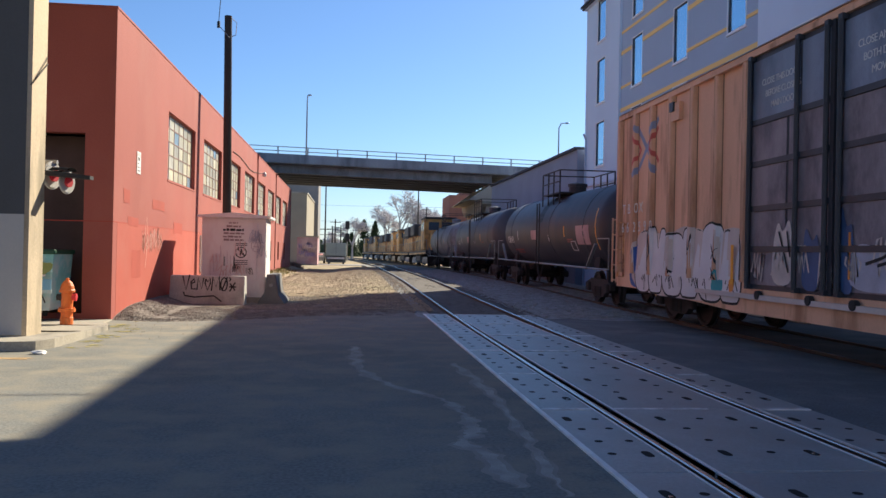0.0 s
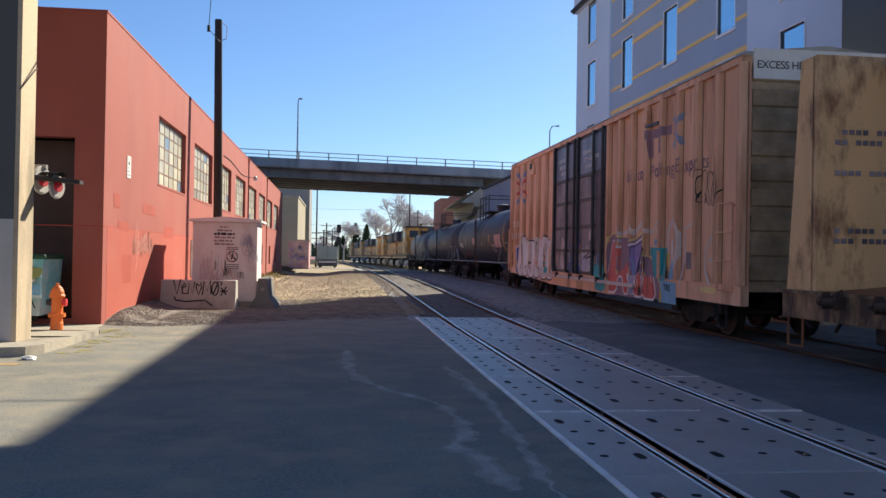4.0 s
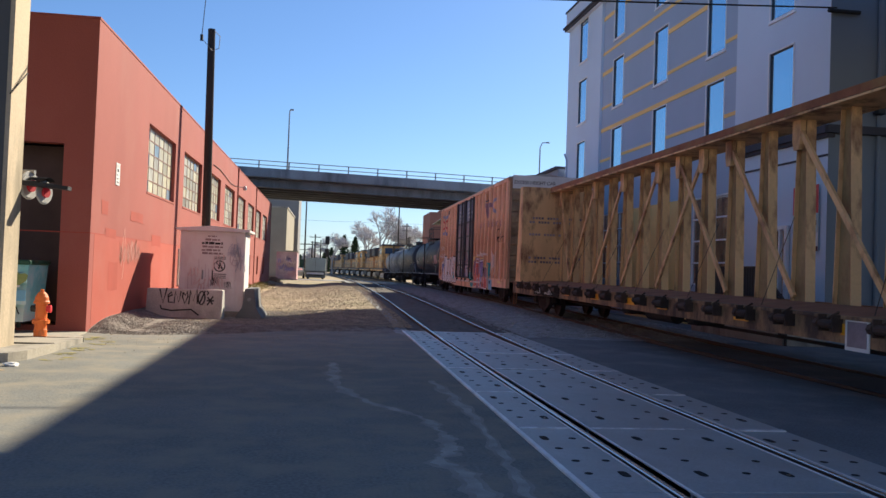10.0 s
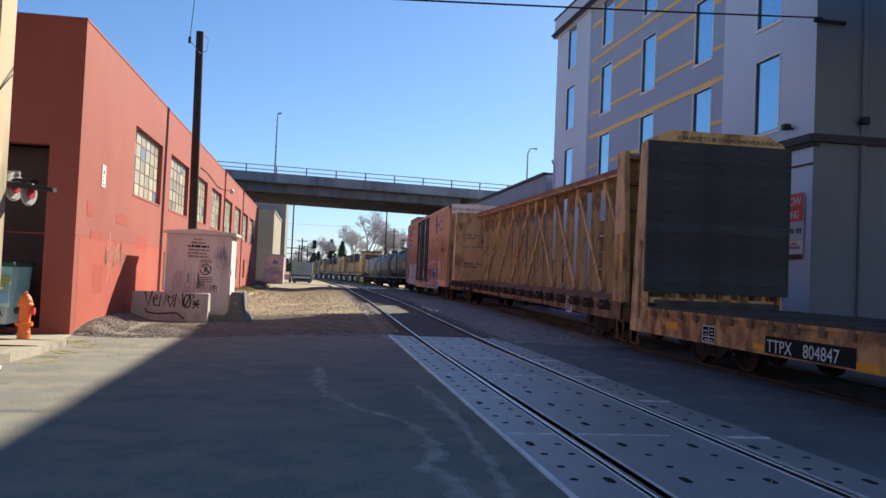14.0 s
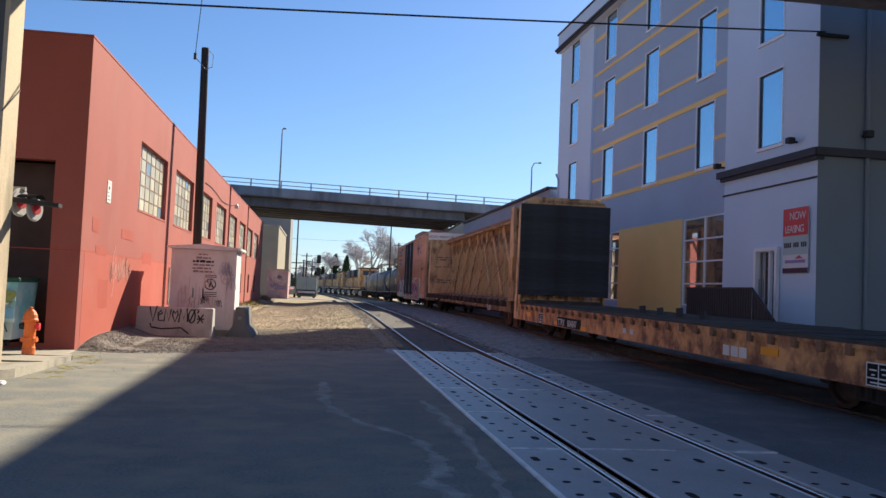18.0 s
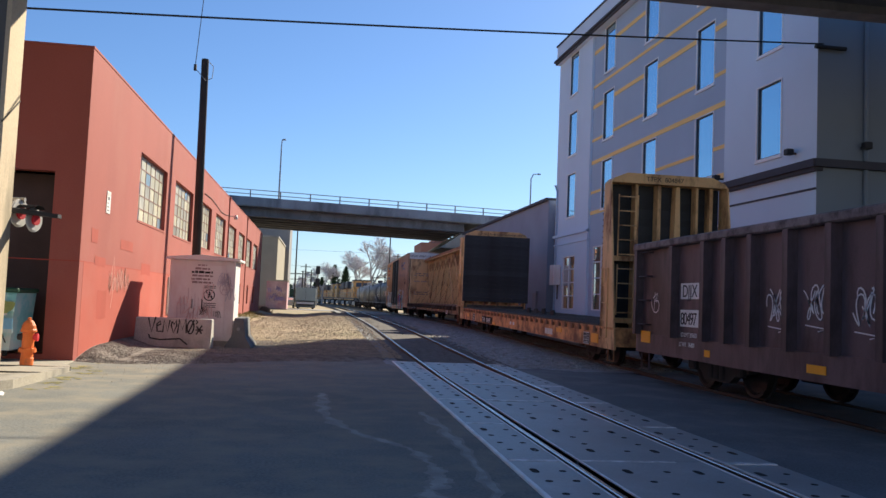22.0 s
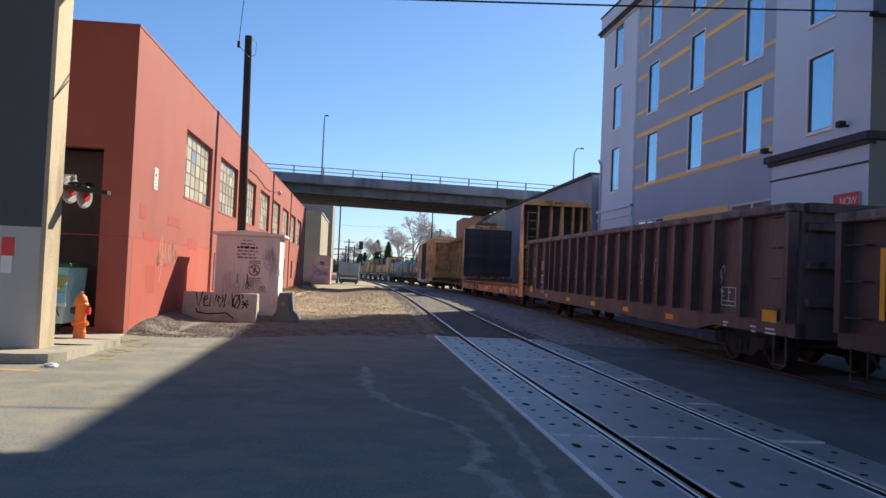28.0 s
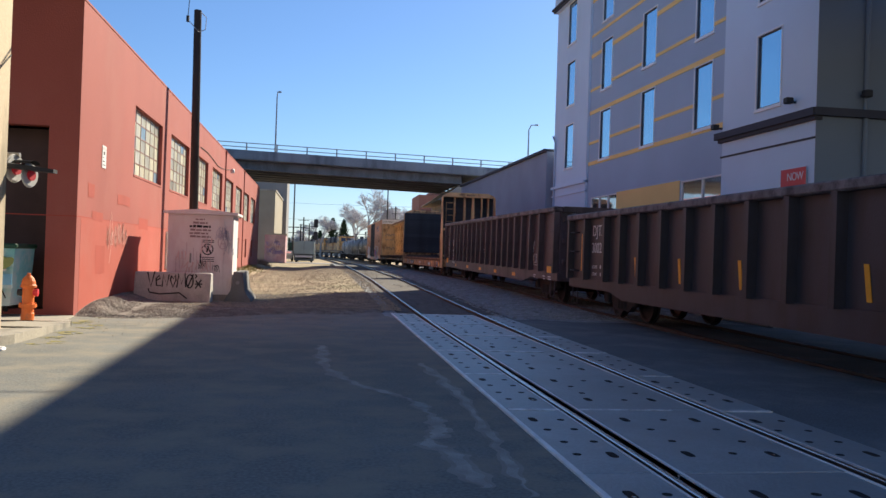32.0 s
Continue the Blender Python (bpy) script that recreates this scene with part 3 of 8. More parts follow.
def rails(x0, s_from, s_to, th, z=0.0):
    n = int((s_to - s_from) / 6) + 1
    for x in (x0, x0 + GAUGE):
        for nm, prof, mat_ in (("rail", ((-0.07, -0.19), (0.07, -0.19), (0.07, -0.17), (0.012, -0.15), (0.012, -0.05), (0.034, -0.035), (0.034, -0.006), (-0.034, -0.006), (-0.034, -0.035), (-0.012, -0.05), (-0.012, -0.15), (-0.07, -0.17)), rail_steel),
                               ("rail_head", ((-0.026, -0.0055), (0.026, -0.0055), (0.016, 0.0), (-0.016, 0.0)), rail_top)):
            bm = bmesh.new()
            rings = []
            for i in range(n + 1):
                s = s_from + (s_to - s_from) * i / n
                p, a = bend(s, x)
                rings.append([bm.verts.new((p.x + dx * math.cos(a), p.y + dx * math.sin(a), z + rise(s) + 0.02 + dz)) for dx, dz in prof])
            k = len(prof)
            for a_, b_ in zip(rings, rings[1:]):
                for i in range(k):
                    bm.faces.new((a_[i], a_[(i + 1) % k], b_[(i + 1) % k], b_[i]))
            part(nm, bm, mat_, th, "polished running surface" if nm == "rail_head" else "")


track_one = empty("railway_track", "empty railway track with polished rail heads", "railway track", kind="structure")
rails(RX, -14, 330, track_one)
track_two = empty("railway_track", "railway track under the freight train", "railway track", kind="structure")
rails(TX - GAUGE / 2, -14, 330, track_two)


def ties():
    bm = bx(bmesh.new(), -1.3, 1.3, -0.11, 0.11, -0.2, -0.07, 0.012)
    me = mesh_of("tie", bm, tie_wood)
    for th, x in ((track_one, RX + GAUGE / 2), (track_two, TX)):
        s = 21.2
        while s < 95:
            p, a = bend(s, x)
            shared("tie", me, th, (p.x + random.uniform(-0.03, 0.03), p.y, rise(s) + random.uniform(-0.015, 0.01)), a + random.uniform(-0.02, 0.02))
            s += 0.55


ties()


def crossing_panels():
    th = empty("level_crossing", "precast concrete level crossing panels round the rails", "level crossing", kind="structure")
    joints = [20.25, 17.7, 15.2, 12.7, 10.2, 7.86, 5.5, 3.1, 0.7, -1.7, -4.1, -6.5, -8.9]
    strips = ((1.83, RX - 0.07), (RX + 0.11, RX + GAUGE - 0.11), (RX + GAUGE + 0.07, 4.56))
    slot = bmesh.new()
    prism(slot, [(0.036 * math.copysign(abs(math.cos(a)) ** 0.6, math.cos(a)), 0.088 * math.copysign(abs(math.sin(a)) ** 0.6, math.sin(a))) for a in [k * math.pi / 8 for k in range(16)]], 2, 0.0, 0.0148)
    slot = mesh_of("lift_socket", slot, black)
    small = bmesh.new()
    lathe(small, [(0.034, 0.0), (0.034, 0.0148)], 12)
    small = mesh_of("bolt_socket", small, black)
    bolt = mesh_of("bolt_head", lathe(bmesh.new(), [(0.016, 0.0), (0.016, 0.0185)], 8), rail_top)
    # sockets lie in four rows a panel; in the side strips the long ones change sides
    rows4 = (0.22, 0.4, 0.595, 0.775)
    for b, a in zip(joints, joints[1:]):
        pitch = b - a
        for i, (x0, x1) in enumerate(strips):
            pn = shared("panel", mesh_of("panel", bx(bmesh.new(), 0, x1 - x0, 0.006, pitch - 0.006, -0.2, 0.012, 0.008), panel_concrete), th, (x0, a, random.uniform(-0.004, 0.003)))
            for r, fy in enumerate(rows4):
                y = pitch * (1 - fy)
                if i == 1:
                    spots = ((2.845, r in (0, 3)), (3.215, False), (3.52, r in (0, 3))) if r in (0, 3) else ((2.91, False), (3.52, False))
                else:
                    lo, hi = ((1.975, 2.23), None, (4.11, 4.39))[i]
                    spots = ((lo, r == 0), (hi, r == 3))
                for x, long_ in spots:
                    shared("lift_socket" if long_ else "bolt_socket", slot if long_ else small, pn, (x - x0 + random.uniform(-0.012, 0.012), y + random.uniform(-0.015, 0.015), 0))
                    if long_ and random.random() < 0.45:
                        shared("bolt_head", bolt, pn, (x - x0, y - 0.05, 0))
    bm = bmesh.new()
    bx(bm, 1.785, 1.83, -8.9, 20.25, -0.1, 0.022, 0.005)
    part("edge_angle", bm, edge_concrete, th, "bright worn steel edging angle")
    for a, b in ((RX - 0.085, RX - 0.07), (RX + 0.11, RX + 0.13), (RX + GAUGE - 0.13, RX + GAUGE - 0.11), (RX + GAUGE + 0.07, RX + GAUGE + 0.082)):
        boxpart("edge_angle", (a, b, -8.9, 20.25, -0.1, 0.019), edge_concrete, th)
    for k, b in enumerate(joints[:-1]):
        for i, (x0, x1) in enumerate(strips):
            if (k * 2 + i) % 5 != 4 and k < 6:
                boxpart("joint_edge", (x0 + 0.015, x1 - 0.015 - 0.3 * (i == 1 and k % 2), b - (0.12 if k < 4 else 0.06 + 0.03 * ((k + i) % 2)), b - 0.008, -0.1, 0.0182), worn_edge, th)
    for x in (RX + 0.035, RX + GAUGE - 0.11):
        boxpart("flangeway", (x, x + 0.075, -14, 20.4, -0.2, -0.06), gap_grime, th)
    boxpart("flangeway", (RX - 0.07, RX - 0.036, -14, 20.4, -0.2, -0.03), gap_grime, th)
    boxpart("flangeway", (RX + GAUGE + 0.036, RX + GAUGE + 0.07, -14, 20.4, -0.2, -0.03), gap_grime, th)


crossing_panels()


def stones(name, label, count, area, material, size, seed, height):
    """Loose stones, joined; area(rng) gives x, y and the height comes from height(x, y)."""
    rng = random.Random(seed)
    verts, faces = [], []
    shape = [(-1, -0.6, -0.4), (0.7, -0.9, -0.4), (1, 0.5, -0.4), (-0.5, 1, -0.4), (-0.6, -0.4, 0.6), (0.6, -0.3, 0.7), (0.1, 0.6, 0.55)]
    fcs = [(0, 1, 5, 4), (1, 2, 5), (2, 6, 5), (2, 3, 6), (3, 4, 6), (3, 0, 4), (4, 5, 6)]
    for _ in range(count):
        x, y = area(rng)
        s = size * rng.uniform(0.5, 1.4) * (1 + max(0.0, y - 30) * 0.012)
        a, z = rng.uniform(0, 6.28), height(x, y)
        ca, sa, k = math.cos(a), math.sin(a), len(verts)
        for px, py, pz in shape:
            px, py, pz = px * rng.uniform(0.7, 1.2), py * rng.uniform(0.7, 1.2), pz * rng.uniform(0.7, 1.2)
            verts.append((x + s * (px * ca - py * sa), y + s * (px * sa + py * ca), z + s * pz * 0.7))
        faces += [tuple(i + k for i in f) for f in fcs]
    me = bpy.data.meshes.new(name)
    me.from_pydata(verts, [], faces)
    me.materials.append(material)
    tagged(new(name, me), label, "gravel", kind="stuff")


def front(x):
    """Where the gravel begins beyond the asphalt."""
    return 17.45 + 3.2 * max(0.0, min(1.0, (x + 3.4) / 4.8))


def mound(x, y):
    """The bank of gravel along the red wall, and the slope up to the track bed."""
    skin = 0.062 * max(0.0, min(1.0, (y - front(x)) / 0.5))
    kx, ky, kt = (max(0.0, min(1.0, v)) for v in ((-3.95 - x) / 0.85, (y - 17.55) / 1.9, (x + 2.2) / 3.0))
    low = 0.1 * max(0.0, min(1.0, (-1.2 - x) / 2.2)) * max(0.0, min(1.0, (y - 18.0) / 3.0))
    return -0.05 + skin + low * 0.6 + 0.19 * kx * kx * (3 - 2 * kx) * ky * (2 - ky) + rise(y) * kt * kt * (3 - 2 * kt)


def bank():
    bm = bmesh.new()
    xs = [-4.82 + 0.1 * i for i in range(8)] + [-4.12 + 0.3 * i for i in range(1, 20)]
    ys = [17.3 + 0.25 * j for j in range(16)] + [21.3 + 0.5 * j for j in range(97)]
    g = [[bm.verts.new((x, y, mound(x, y) + 0.012 * noise.noise((x * 1.9, y * 1.4, 0)))) for x in xs] for y in ys]
    for a, b in zip(g, g[1:]):
        for i in range(len(xs) - 1):
            fc = bm.faces.new((a[i], a[i + 1], b[i + 1], b[i]))
            fc.material_index = int(b[i].co.y < 23.0 or (b[i].co.y < 27.0 and b[i].co.x < -1.5))
    tagged(part("gravel_bank", bm, earth, smooth=True), "bank of gravel and dry earth along the red wall", "gravel", kind="structure").data.materials.append(grey_stone)


bank()


def ballast_bed():
    bm = bmesh.new()
    xs = [1.5 + 0.45 * i for i in range(21)]
    n = 52
    g = []
    for j in range(n):
        s = 19.0 + 81.3 * j / (n - 1)
        row = []
        for x in xs:
            p, a = bend(s, x)
            row.append(bm.verts.new((p.x, p.y, rise(s) - 0.052 + 0.02 * noise.noise((x * 1.3, s * 0.6, 2.0)))))
        g.append(row)
    for a, b in zip(g, g[1:]):
        for i in range(len(xs) - 1):
            bm.faces.new((a[i], a[i + 1], b[i + 1], b[i])).material_index = int(0 < i < 7)
    tagged(part("ballast_bed", bm, dark_stone, smooth=True), "dark ballast bed under both tracks, oily and darkened for shade between the rails", "ballast", kind="structure").data.materials.append(shaded_oily_stone)


ballast_bed()


def near_gravel(r):
    x = -4.78 + 6.4 * r.random() ** 1.15
    return x, front(x) + r.gauss(0, 0.22) + (27.2 - front(x)) * r.random() ** 1.15


stones("gravel", "loose grey gravel along the red wall", 52000, near_gravel, grey_stone, 0.017, 3, mound)
stones("ballast", "pale ballast stones beside the track", 30000, lambda r: (r.uniform(-3.5, 2.1), 20.9 + 50 * r.random() ** 1.5), stone, 0.02, 4, mound)
stones("gravel", "stray pebbles strewn over the asphalt's edge", 600, lambda r: (r.uniform(-4.4, 1.2), 18.4 - 4.5 * r.random() ** 2.2), stone, 0.01, 8, lambda x, y: 0.004)
stones("ballast", "dark ballast stones between the rails", 6500, lambda r: (r.uniform(1.6, 4.9), 20.6 + 45 * r.random() ** 1.4), shaded_oily_stone, 0.036, 5, lambda x, y: rise(y) - 0.07)
stones("ballast", "ballast stones between the two tracks", 9000, lambda r: (r.uniform(4.4, 10.4), 19.6 + 50 * r.random() ** 1.4), dark_stone, 0.038, 6, lambda x, y: rise(y) - 0.05)

# ---- red warehouse ----
WX, WY0, WY1, WH = -4.82, 17.6, 67.7, 6.38


def sash_window(th, y0, y1, z0, z1, cols, rows, x):
    """A steel sash window with small panes in a wall that faces +x."""
    win = part("window", bx(bx(bmesh.new(), x - 0.03, x + 0.02, y0, y1, z1 - 0.05, z1), x - 0.03, x + 0.02, y0, y1, z0, z0 + 0.05), steel_sash, th)
    for y in (y0, y1 - 0.05):
        boxpart("window_frame", (x - 0.03, x + 0.02, y, y + 0.05, z0 + 0.05, z1 - 0.05), steel_sash, win)
    bm = bmesh.new()
    for i in range(1, cols):
        y = y0 + (y1 - y0) * i / cols
        bx(bm, x - 0.015, x + 0.012, y - 0.013, y + 0.013, z0 + 0.05, z1 - 0.05)
    for j in range(1, rows):
        z = z0 + (z1 - z0) * j / rows
        bx(bm, x - 0.016, x + 0.014, y0 + 0.05, y1 - 0.05, z - 0.013, z + 0.013)
    part("muntins", bm, steel_sash, win)
    w, h = (y1 - y0) / cols, (z1 - z0) / rows
    me = mesh_of("pane", bx(bmesh.new(), -0.004, 0.004, -w / 2, w / 2, -h / 2, h / 2), frosted)
    blue = mesh_of("pane", bx(bmesh.new(), -0.004, 0.004, -w / 2, w / 2, -h / 2, h / 2), pane_blue)
    grey = mesh_of("pane", bx(bmesh.new(), -0.004, 0.004, -w / 2, w / 2, -h / 2, h / 2), pane_grey)
    rng = random.Random(int(y0 * 10))
    dull = 0.12 if y0 < 25 else 0.5
    for i in range(cols):
        for j in range(rows):
            q = rng.random()
            p = shared("pane", blue if i == 0 and rng.random() < 0.7 or q > 0.95 else grey if q < dull else me, win, (x - 0.004, y0 + w * (i + 0.5), z0 + h * (j + 0.5)))
            p.rotation_euler[2] = random.uniform(-0.012, 0.012)
    boxpart("window_sill", (x - 0.05, x + 0.135, y0 - 0.02, y1 + 0.02, z0 - 0.05, z0), red_paint, win)


def warehouse():
    th = empty("warehouse", "long red stucco warehouse with steel sash windows", "building")
    wins = [(22.55 + 5.3 * k, 26.35 + 5.3 * k, 3.3, 5.1) for k in range(8)]
    low = [(50.5, 51.6, 0.9, 2.1), (56.0, 57.1, 0.9, 2.1), (61.0, 62.1, 0.9, 2.1), (45.0, 46.0, 0.3, 2.3)]
    bm = wall_sheet(bmesh.new(), WY0 + 0.3, WY1, -0.2, WH, wins + low, lambda u, d, z: (WX - d, u, z), 0.3)
    part("side_wall", bm, red_paint, th)
    bm = wall_sheet(bmesh.new(), -30, WX, -0.2, WH, [(-8.6, -5.4, 0.13, 3.8)], lambda u, d, z: (u, WY0 + d, z), 0.3)
    part("front_wall", bm, red_paint, th)
    bm = wall_sheet(bmesh.new(), -30, WX, -0.2, WH, [], lambda u, d, z: (u, WY1 - d, z), 0.3)
    part("back_wall", bm, red_paint, th)
    boxpart("dock_door", (-8.6, -5.4, WY0 + 0.7, WY0 + 0.76, 0.13, 3.8), surf("dock_door_brown", (0.075, 0.045, 0.042), var=0.3), th, "dark recessed loading door")
    boxpart("roof", (-30, WX - 0.3, WY0 + 0.3, WY1 - 0.3, WH - 0.5, WH - 0.3), black, th)
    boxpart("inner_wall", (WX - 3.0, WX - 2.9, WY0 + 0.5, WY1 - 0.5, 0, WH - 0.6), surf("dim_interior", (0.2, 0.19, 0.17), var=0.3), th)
    bm = bmesh.new()
    bx(bm, WX - 0.33, WX + 0.012, WY0 - 0.012, WY1, WH - 0.02, WH + 0.025)
    bx(bm, -30, WX - 0.33, WY0 - 0.012, WY0 + 0.33, WH - 0.02, WH + 0.025)
    part("coping", bm, red_paint, th)
    for k, (a, b, c, d) in enumerate(wins):
        sash_window(th, a, b, c, d, 6, 5, WX - 0.12)
    for a, b, c, d in low:
        boxpart("door" if d > 2.2 else "vent", (WX - 0.2, WX - 0.12, a, b, c, d), black, th)
    for y in (43.3, 53.8):
        bm = rod(bmesh.new(), (WX + 0.035, y, 0.35), (WX + 0.035, y, WH - 0.1), 0.03, seg=10)
        for z in (1.2, 3.1, 5.2):
            bx(bm, WX, WX + 0.07, y - 0.05, y + 0.05, z, z + 0.03)
        bx(bm, WX - 0.02, WX + 0.08, y - 0.06, y + 0.06, WH - 0.2, WH + 0.02)
        part("downspout", bm, red_paint, th)
    bm = rod(bmesh.new(), (WX, 44.1, 5.5), (WX + 0.25, 44.1, 5.5), 0.025)
    lathe(bm, [(0.05, 0.0), (0.1, -0.08), (0.11, -0.2), (0.07, -0.24)], 12, (WX + 0.28, 44.1, 5.57))
    part("wall_lamp", bm, signal_grey, th)
    part("lamp_wire", tube(bmesh.new(), [Vector((WX + 0.02, y, z)) for y, z in ((34.4, 5.47), (36.3, 5.5), (38.2, 5.42), (40.0, 5.3), (41.8, 5.34), (43.9, 5.5))], 0.014, 5), wire_black, th)
    bm = bx(bmesh.new(), WX, WX + 0.003, WY0 + 0.3, 44.9, -0.05, 2.0)
    part("lower_paint", bm, surf("fresh_red_paint", (0.41, 0.087, 0.058), rough=0.75, var=0.14, scale=0.6, fine=30, bump=0.2, stain=(0.41, 0.11, 0.08), amount=0.4, stain_scale=0.5), th, "brighter red repainted lower wall")
    boxpart("meter_panel", (WX, WX + 0.05, 27.45, 27.9, 0.75, 1.93), steel_pale, th, "pale painted metal panel", 0.006)
    for z in (2.0,):
        boxpart("joint", (WX, WX + 0.005, WY0 + 0.02, WY1, z, z + 0.018), red_dark, th)
        boxpart("joint", (-30, WX, WY0 - 0.004, WY0, z, z + 0.018), red_dark, th)
    # repainted patches
    rng = random.Random(8)
    bm = bmesh.new()
    for y, z, w, h in ((19.17, 2.06, 0.86, 0.2), (24.0, 2.05, 1.2, 0.3), (19.5, 1.12, 0.8, 0.62), (21.6, 2.55, 1.3, 0.24), (30.5, 1.6, 1.4, 0.9), (18.6, 2.6, 0.5, 0.3)):
        m = on_plus_x(WX + 0.0055, y, z)
        ragged = [(rng.uniform(-0.03, 0.03) + w * u, rng.uniform(-0.02, 0.02) + h * v) for u, v in ((-0.5, -0.5), (0.0, -0.5), (0.5, -0.5), (0.5, 0.0), (0.5, 0.5), (0.1, 0.5), (-0.5, 0.5), (-0.5, 0.1))]
        bm.faces.new([bm.verts.new(m @ Vector((u, v, 0))) for u, v in ragged])
    pieces("paint_patch", bm, surf("patched_red", (0.375, 0.068, 0.044), rough=0.8, var=0.12, scale=1.5, fine=35), th, "darker red repainted patch")
    bm = bmesh.new()
    for k in range(6):
        m = on_plus_x(WX + 0.006, 20.0 + 0.36 * k, 1.35 + 0.04 * (k % 2))
        stroke(bm, curl(rng, 14, 0.34, 0.45 + 0.25 * rng.random()), 0.022, m)
    stroke(bm, [(0.0, 0.1), (0.1, 0.75), (0.2, 0.98), (0.3, 0.7), (0.22, 0.05), (0.12, -0.22)], 0.025, on_plus_x(WX + 0.006, 20.2, 1.25))
    pieces("graffiti", bm, surf("faded_wall_tag", (0.66, 0.36, 0.31), rough=0.8, var=0.2, bump=0), th, "faded pink scribbled tag")


warehouse()

wall_sign = empty("wall_sign", "small white notice on the red warehouse wall", "sign")
boxpart("plate", (WX, WX + 0.012, 19.36, 19.7, 3.16, 3.66), sign_white, wall_sign, bevel=0.003)
boxpart("heading", (WX + 0.012, WX + 0.014, 19.39, 19.67, 3.56, 3.63), paint_pink, wall_sign)
for k in range(3):
    boxpart("text_line", (WX + 0.012, WX + 0.014, 19.42, 19.62 - 0.05 * k, 3.22 + 0.08 * k, 3.24 + 0.08 * k), lettering_black, wall_sign)
boxpart("pictogram", (WX + 0.012, WX + 0.014, 19.46, 19.58, 3.46, 3.53), lettering_black, wall_sign)

# ---- apartment block ----
HX, HA = 12.78, -0.025      # its street face: x = HX + HA * y
HY0, HY1, HTOP = 19.4, 41.4, 14.05


def hx(y):
    return HX + HA * y


def hput(off):
    return lambda u, d, z: (hx(u) + off + d, u, z)


ROWS = ((5.92, 8.0), (8.96, 11.04), (11.98, 13.98))
COLS = ((38.4, 39.6, "l"), (33.95, 35.15, "m"), (29.5, 30.7, "m"), (25.1, 26.3, "m"), (21.0, 22.2, "l"))


def flat_window(th, y0, y1, z0, z1, off, frame_mat, glass_mat, cols=1, rows=1, bar_w=0.05, trim=False):
    ya, yb = y0, y1
    bm = bmesh.new()
    d0, d1 = off + 0.015, off + 0.1

    def slab(a, b, c, d):
        hexa(bm, [(hx(a) + d0, a, c), (hx(a) + d1, a, c), (hx(b) + d1, b, c), (hx(b) + d0, b, c), (hx(a) + d0, a, d), (hx(a) + d1, a, d), (hx(b) + d1, b, d), (hx(b) + d0, b, d)])
    fw = 0.03 if trim else 0.05
    slab(ya, yb, z1 - fw, z1), slab(ya, yb, z0, z0 + fw)
    slab(ya, ya + fw, z0 + fw, z1 - fw), slab(yb - fw, yb, z0 + fw, z1 - fw)
    win = part("window", bm, frame_mat, th)
    if trim:
        bm = bmesh.new()
        d0, d1 = off - 0.025, off - 0.001
        slab(ya - 0.04, yb + 0.06, z1, z1 + 0.035), slab(ya - 0.04, yb + 0.06, z0 - 0.05, z0)
        slab(ya - 0.04, ya, z0, z1), slab(yb, yb + 0.06, z0, z1)
        part("window_trim", bm, frame_white, win, "white window trim")
        d0, d1 = off + 0.015, off + 0.1
    bm = bmesh.new()
    for i in range(1, cols):
        y = ya + (yb - ya) * i / cols
        slab(y - bar_w / 2, y + bar_w / 2, z0 + 0.06, z1 - 0.06)
    for j in range(1, rows):
        z = z0 + (z1 - z0) * j / rows
        slab(ya + 0.06, yb - 0.06, z - bar_w / 2, z + bar_w / 2)
    if cols * rows > 1:
        part("mullions", bm, frame_mat, win)
    else:
        bm.free()
    w, h = (yb - ya) / cols, (z1 - z0) / rows
    for i in range(cols):
        for j in range(rows):
            a, b = ya + w * i + 0.02, ya + w * (i + 1) - 0.02
            c, d = z0 + h * j + 0.02, z0 + h * (j + 1) - 0.02
            bm = bmesh.new()
            e0, e1 = (off + 0.05, off + 0.06) if trim else (off + 0.06, off + 0.07)
            hexa(bm, [(hx(a) + e0, a, c), (hx(a) + e1, a, c), (hx(b) + e1, b, c), (hx(b) + e0, b, c), (hx(a) + e0, a, d), (hx(a) + e1, a, d), (hx(b) + e1, b, d), (hx(b) + e0, b, d)])
            part("pane", bm, glass_mat, win)
    return win


def strip(bm, y0, y1, z0, z1, d0, d1):
    hexa(bm, [(hx(y0) + d0, y0, z0), (hx(y0) + d1, y0, z0), (hx(y1) + d1, y1, z0), (hx(y1) + d0, y1, z0), (hx(y0) + d0, y0, z1), (hx(y0) + d1, y0, z1), (hx(y1) + d1, y1, z1), (hx(y1) + d0, y1, z1)])


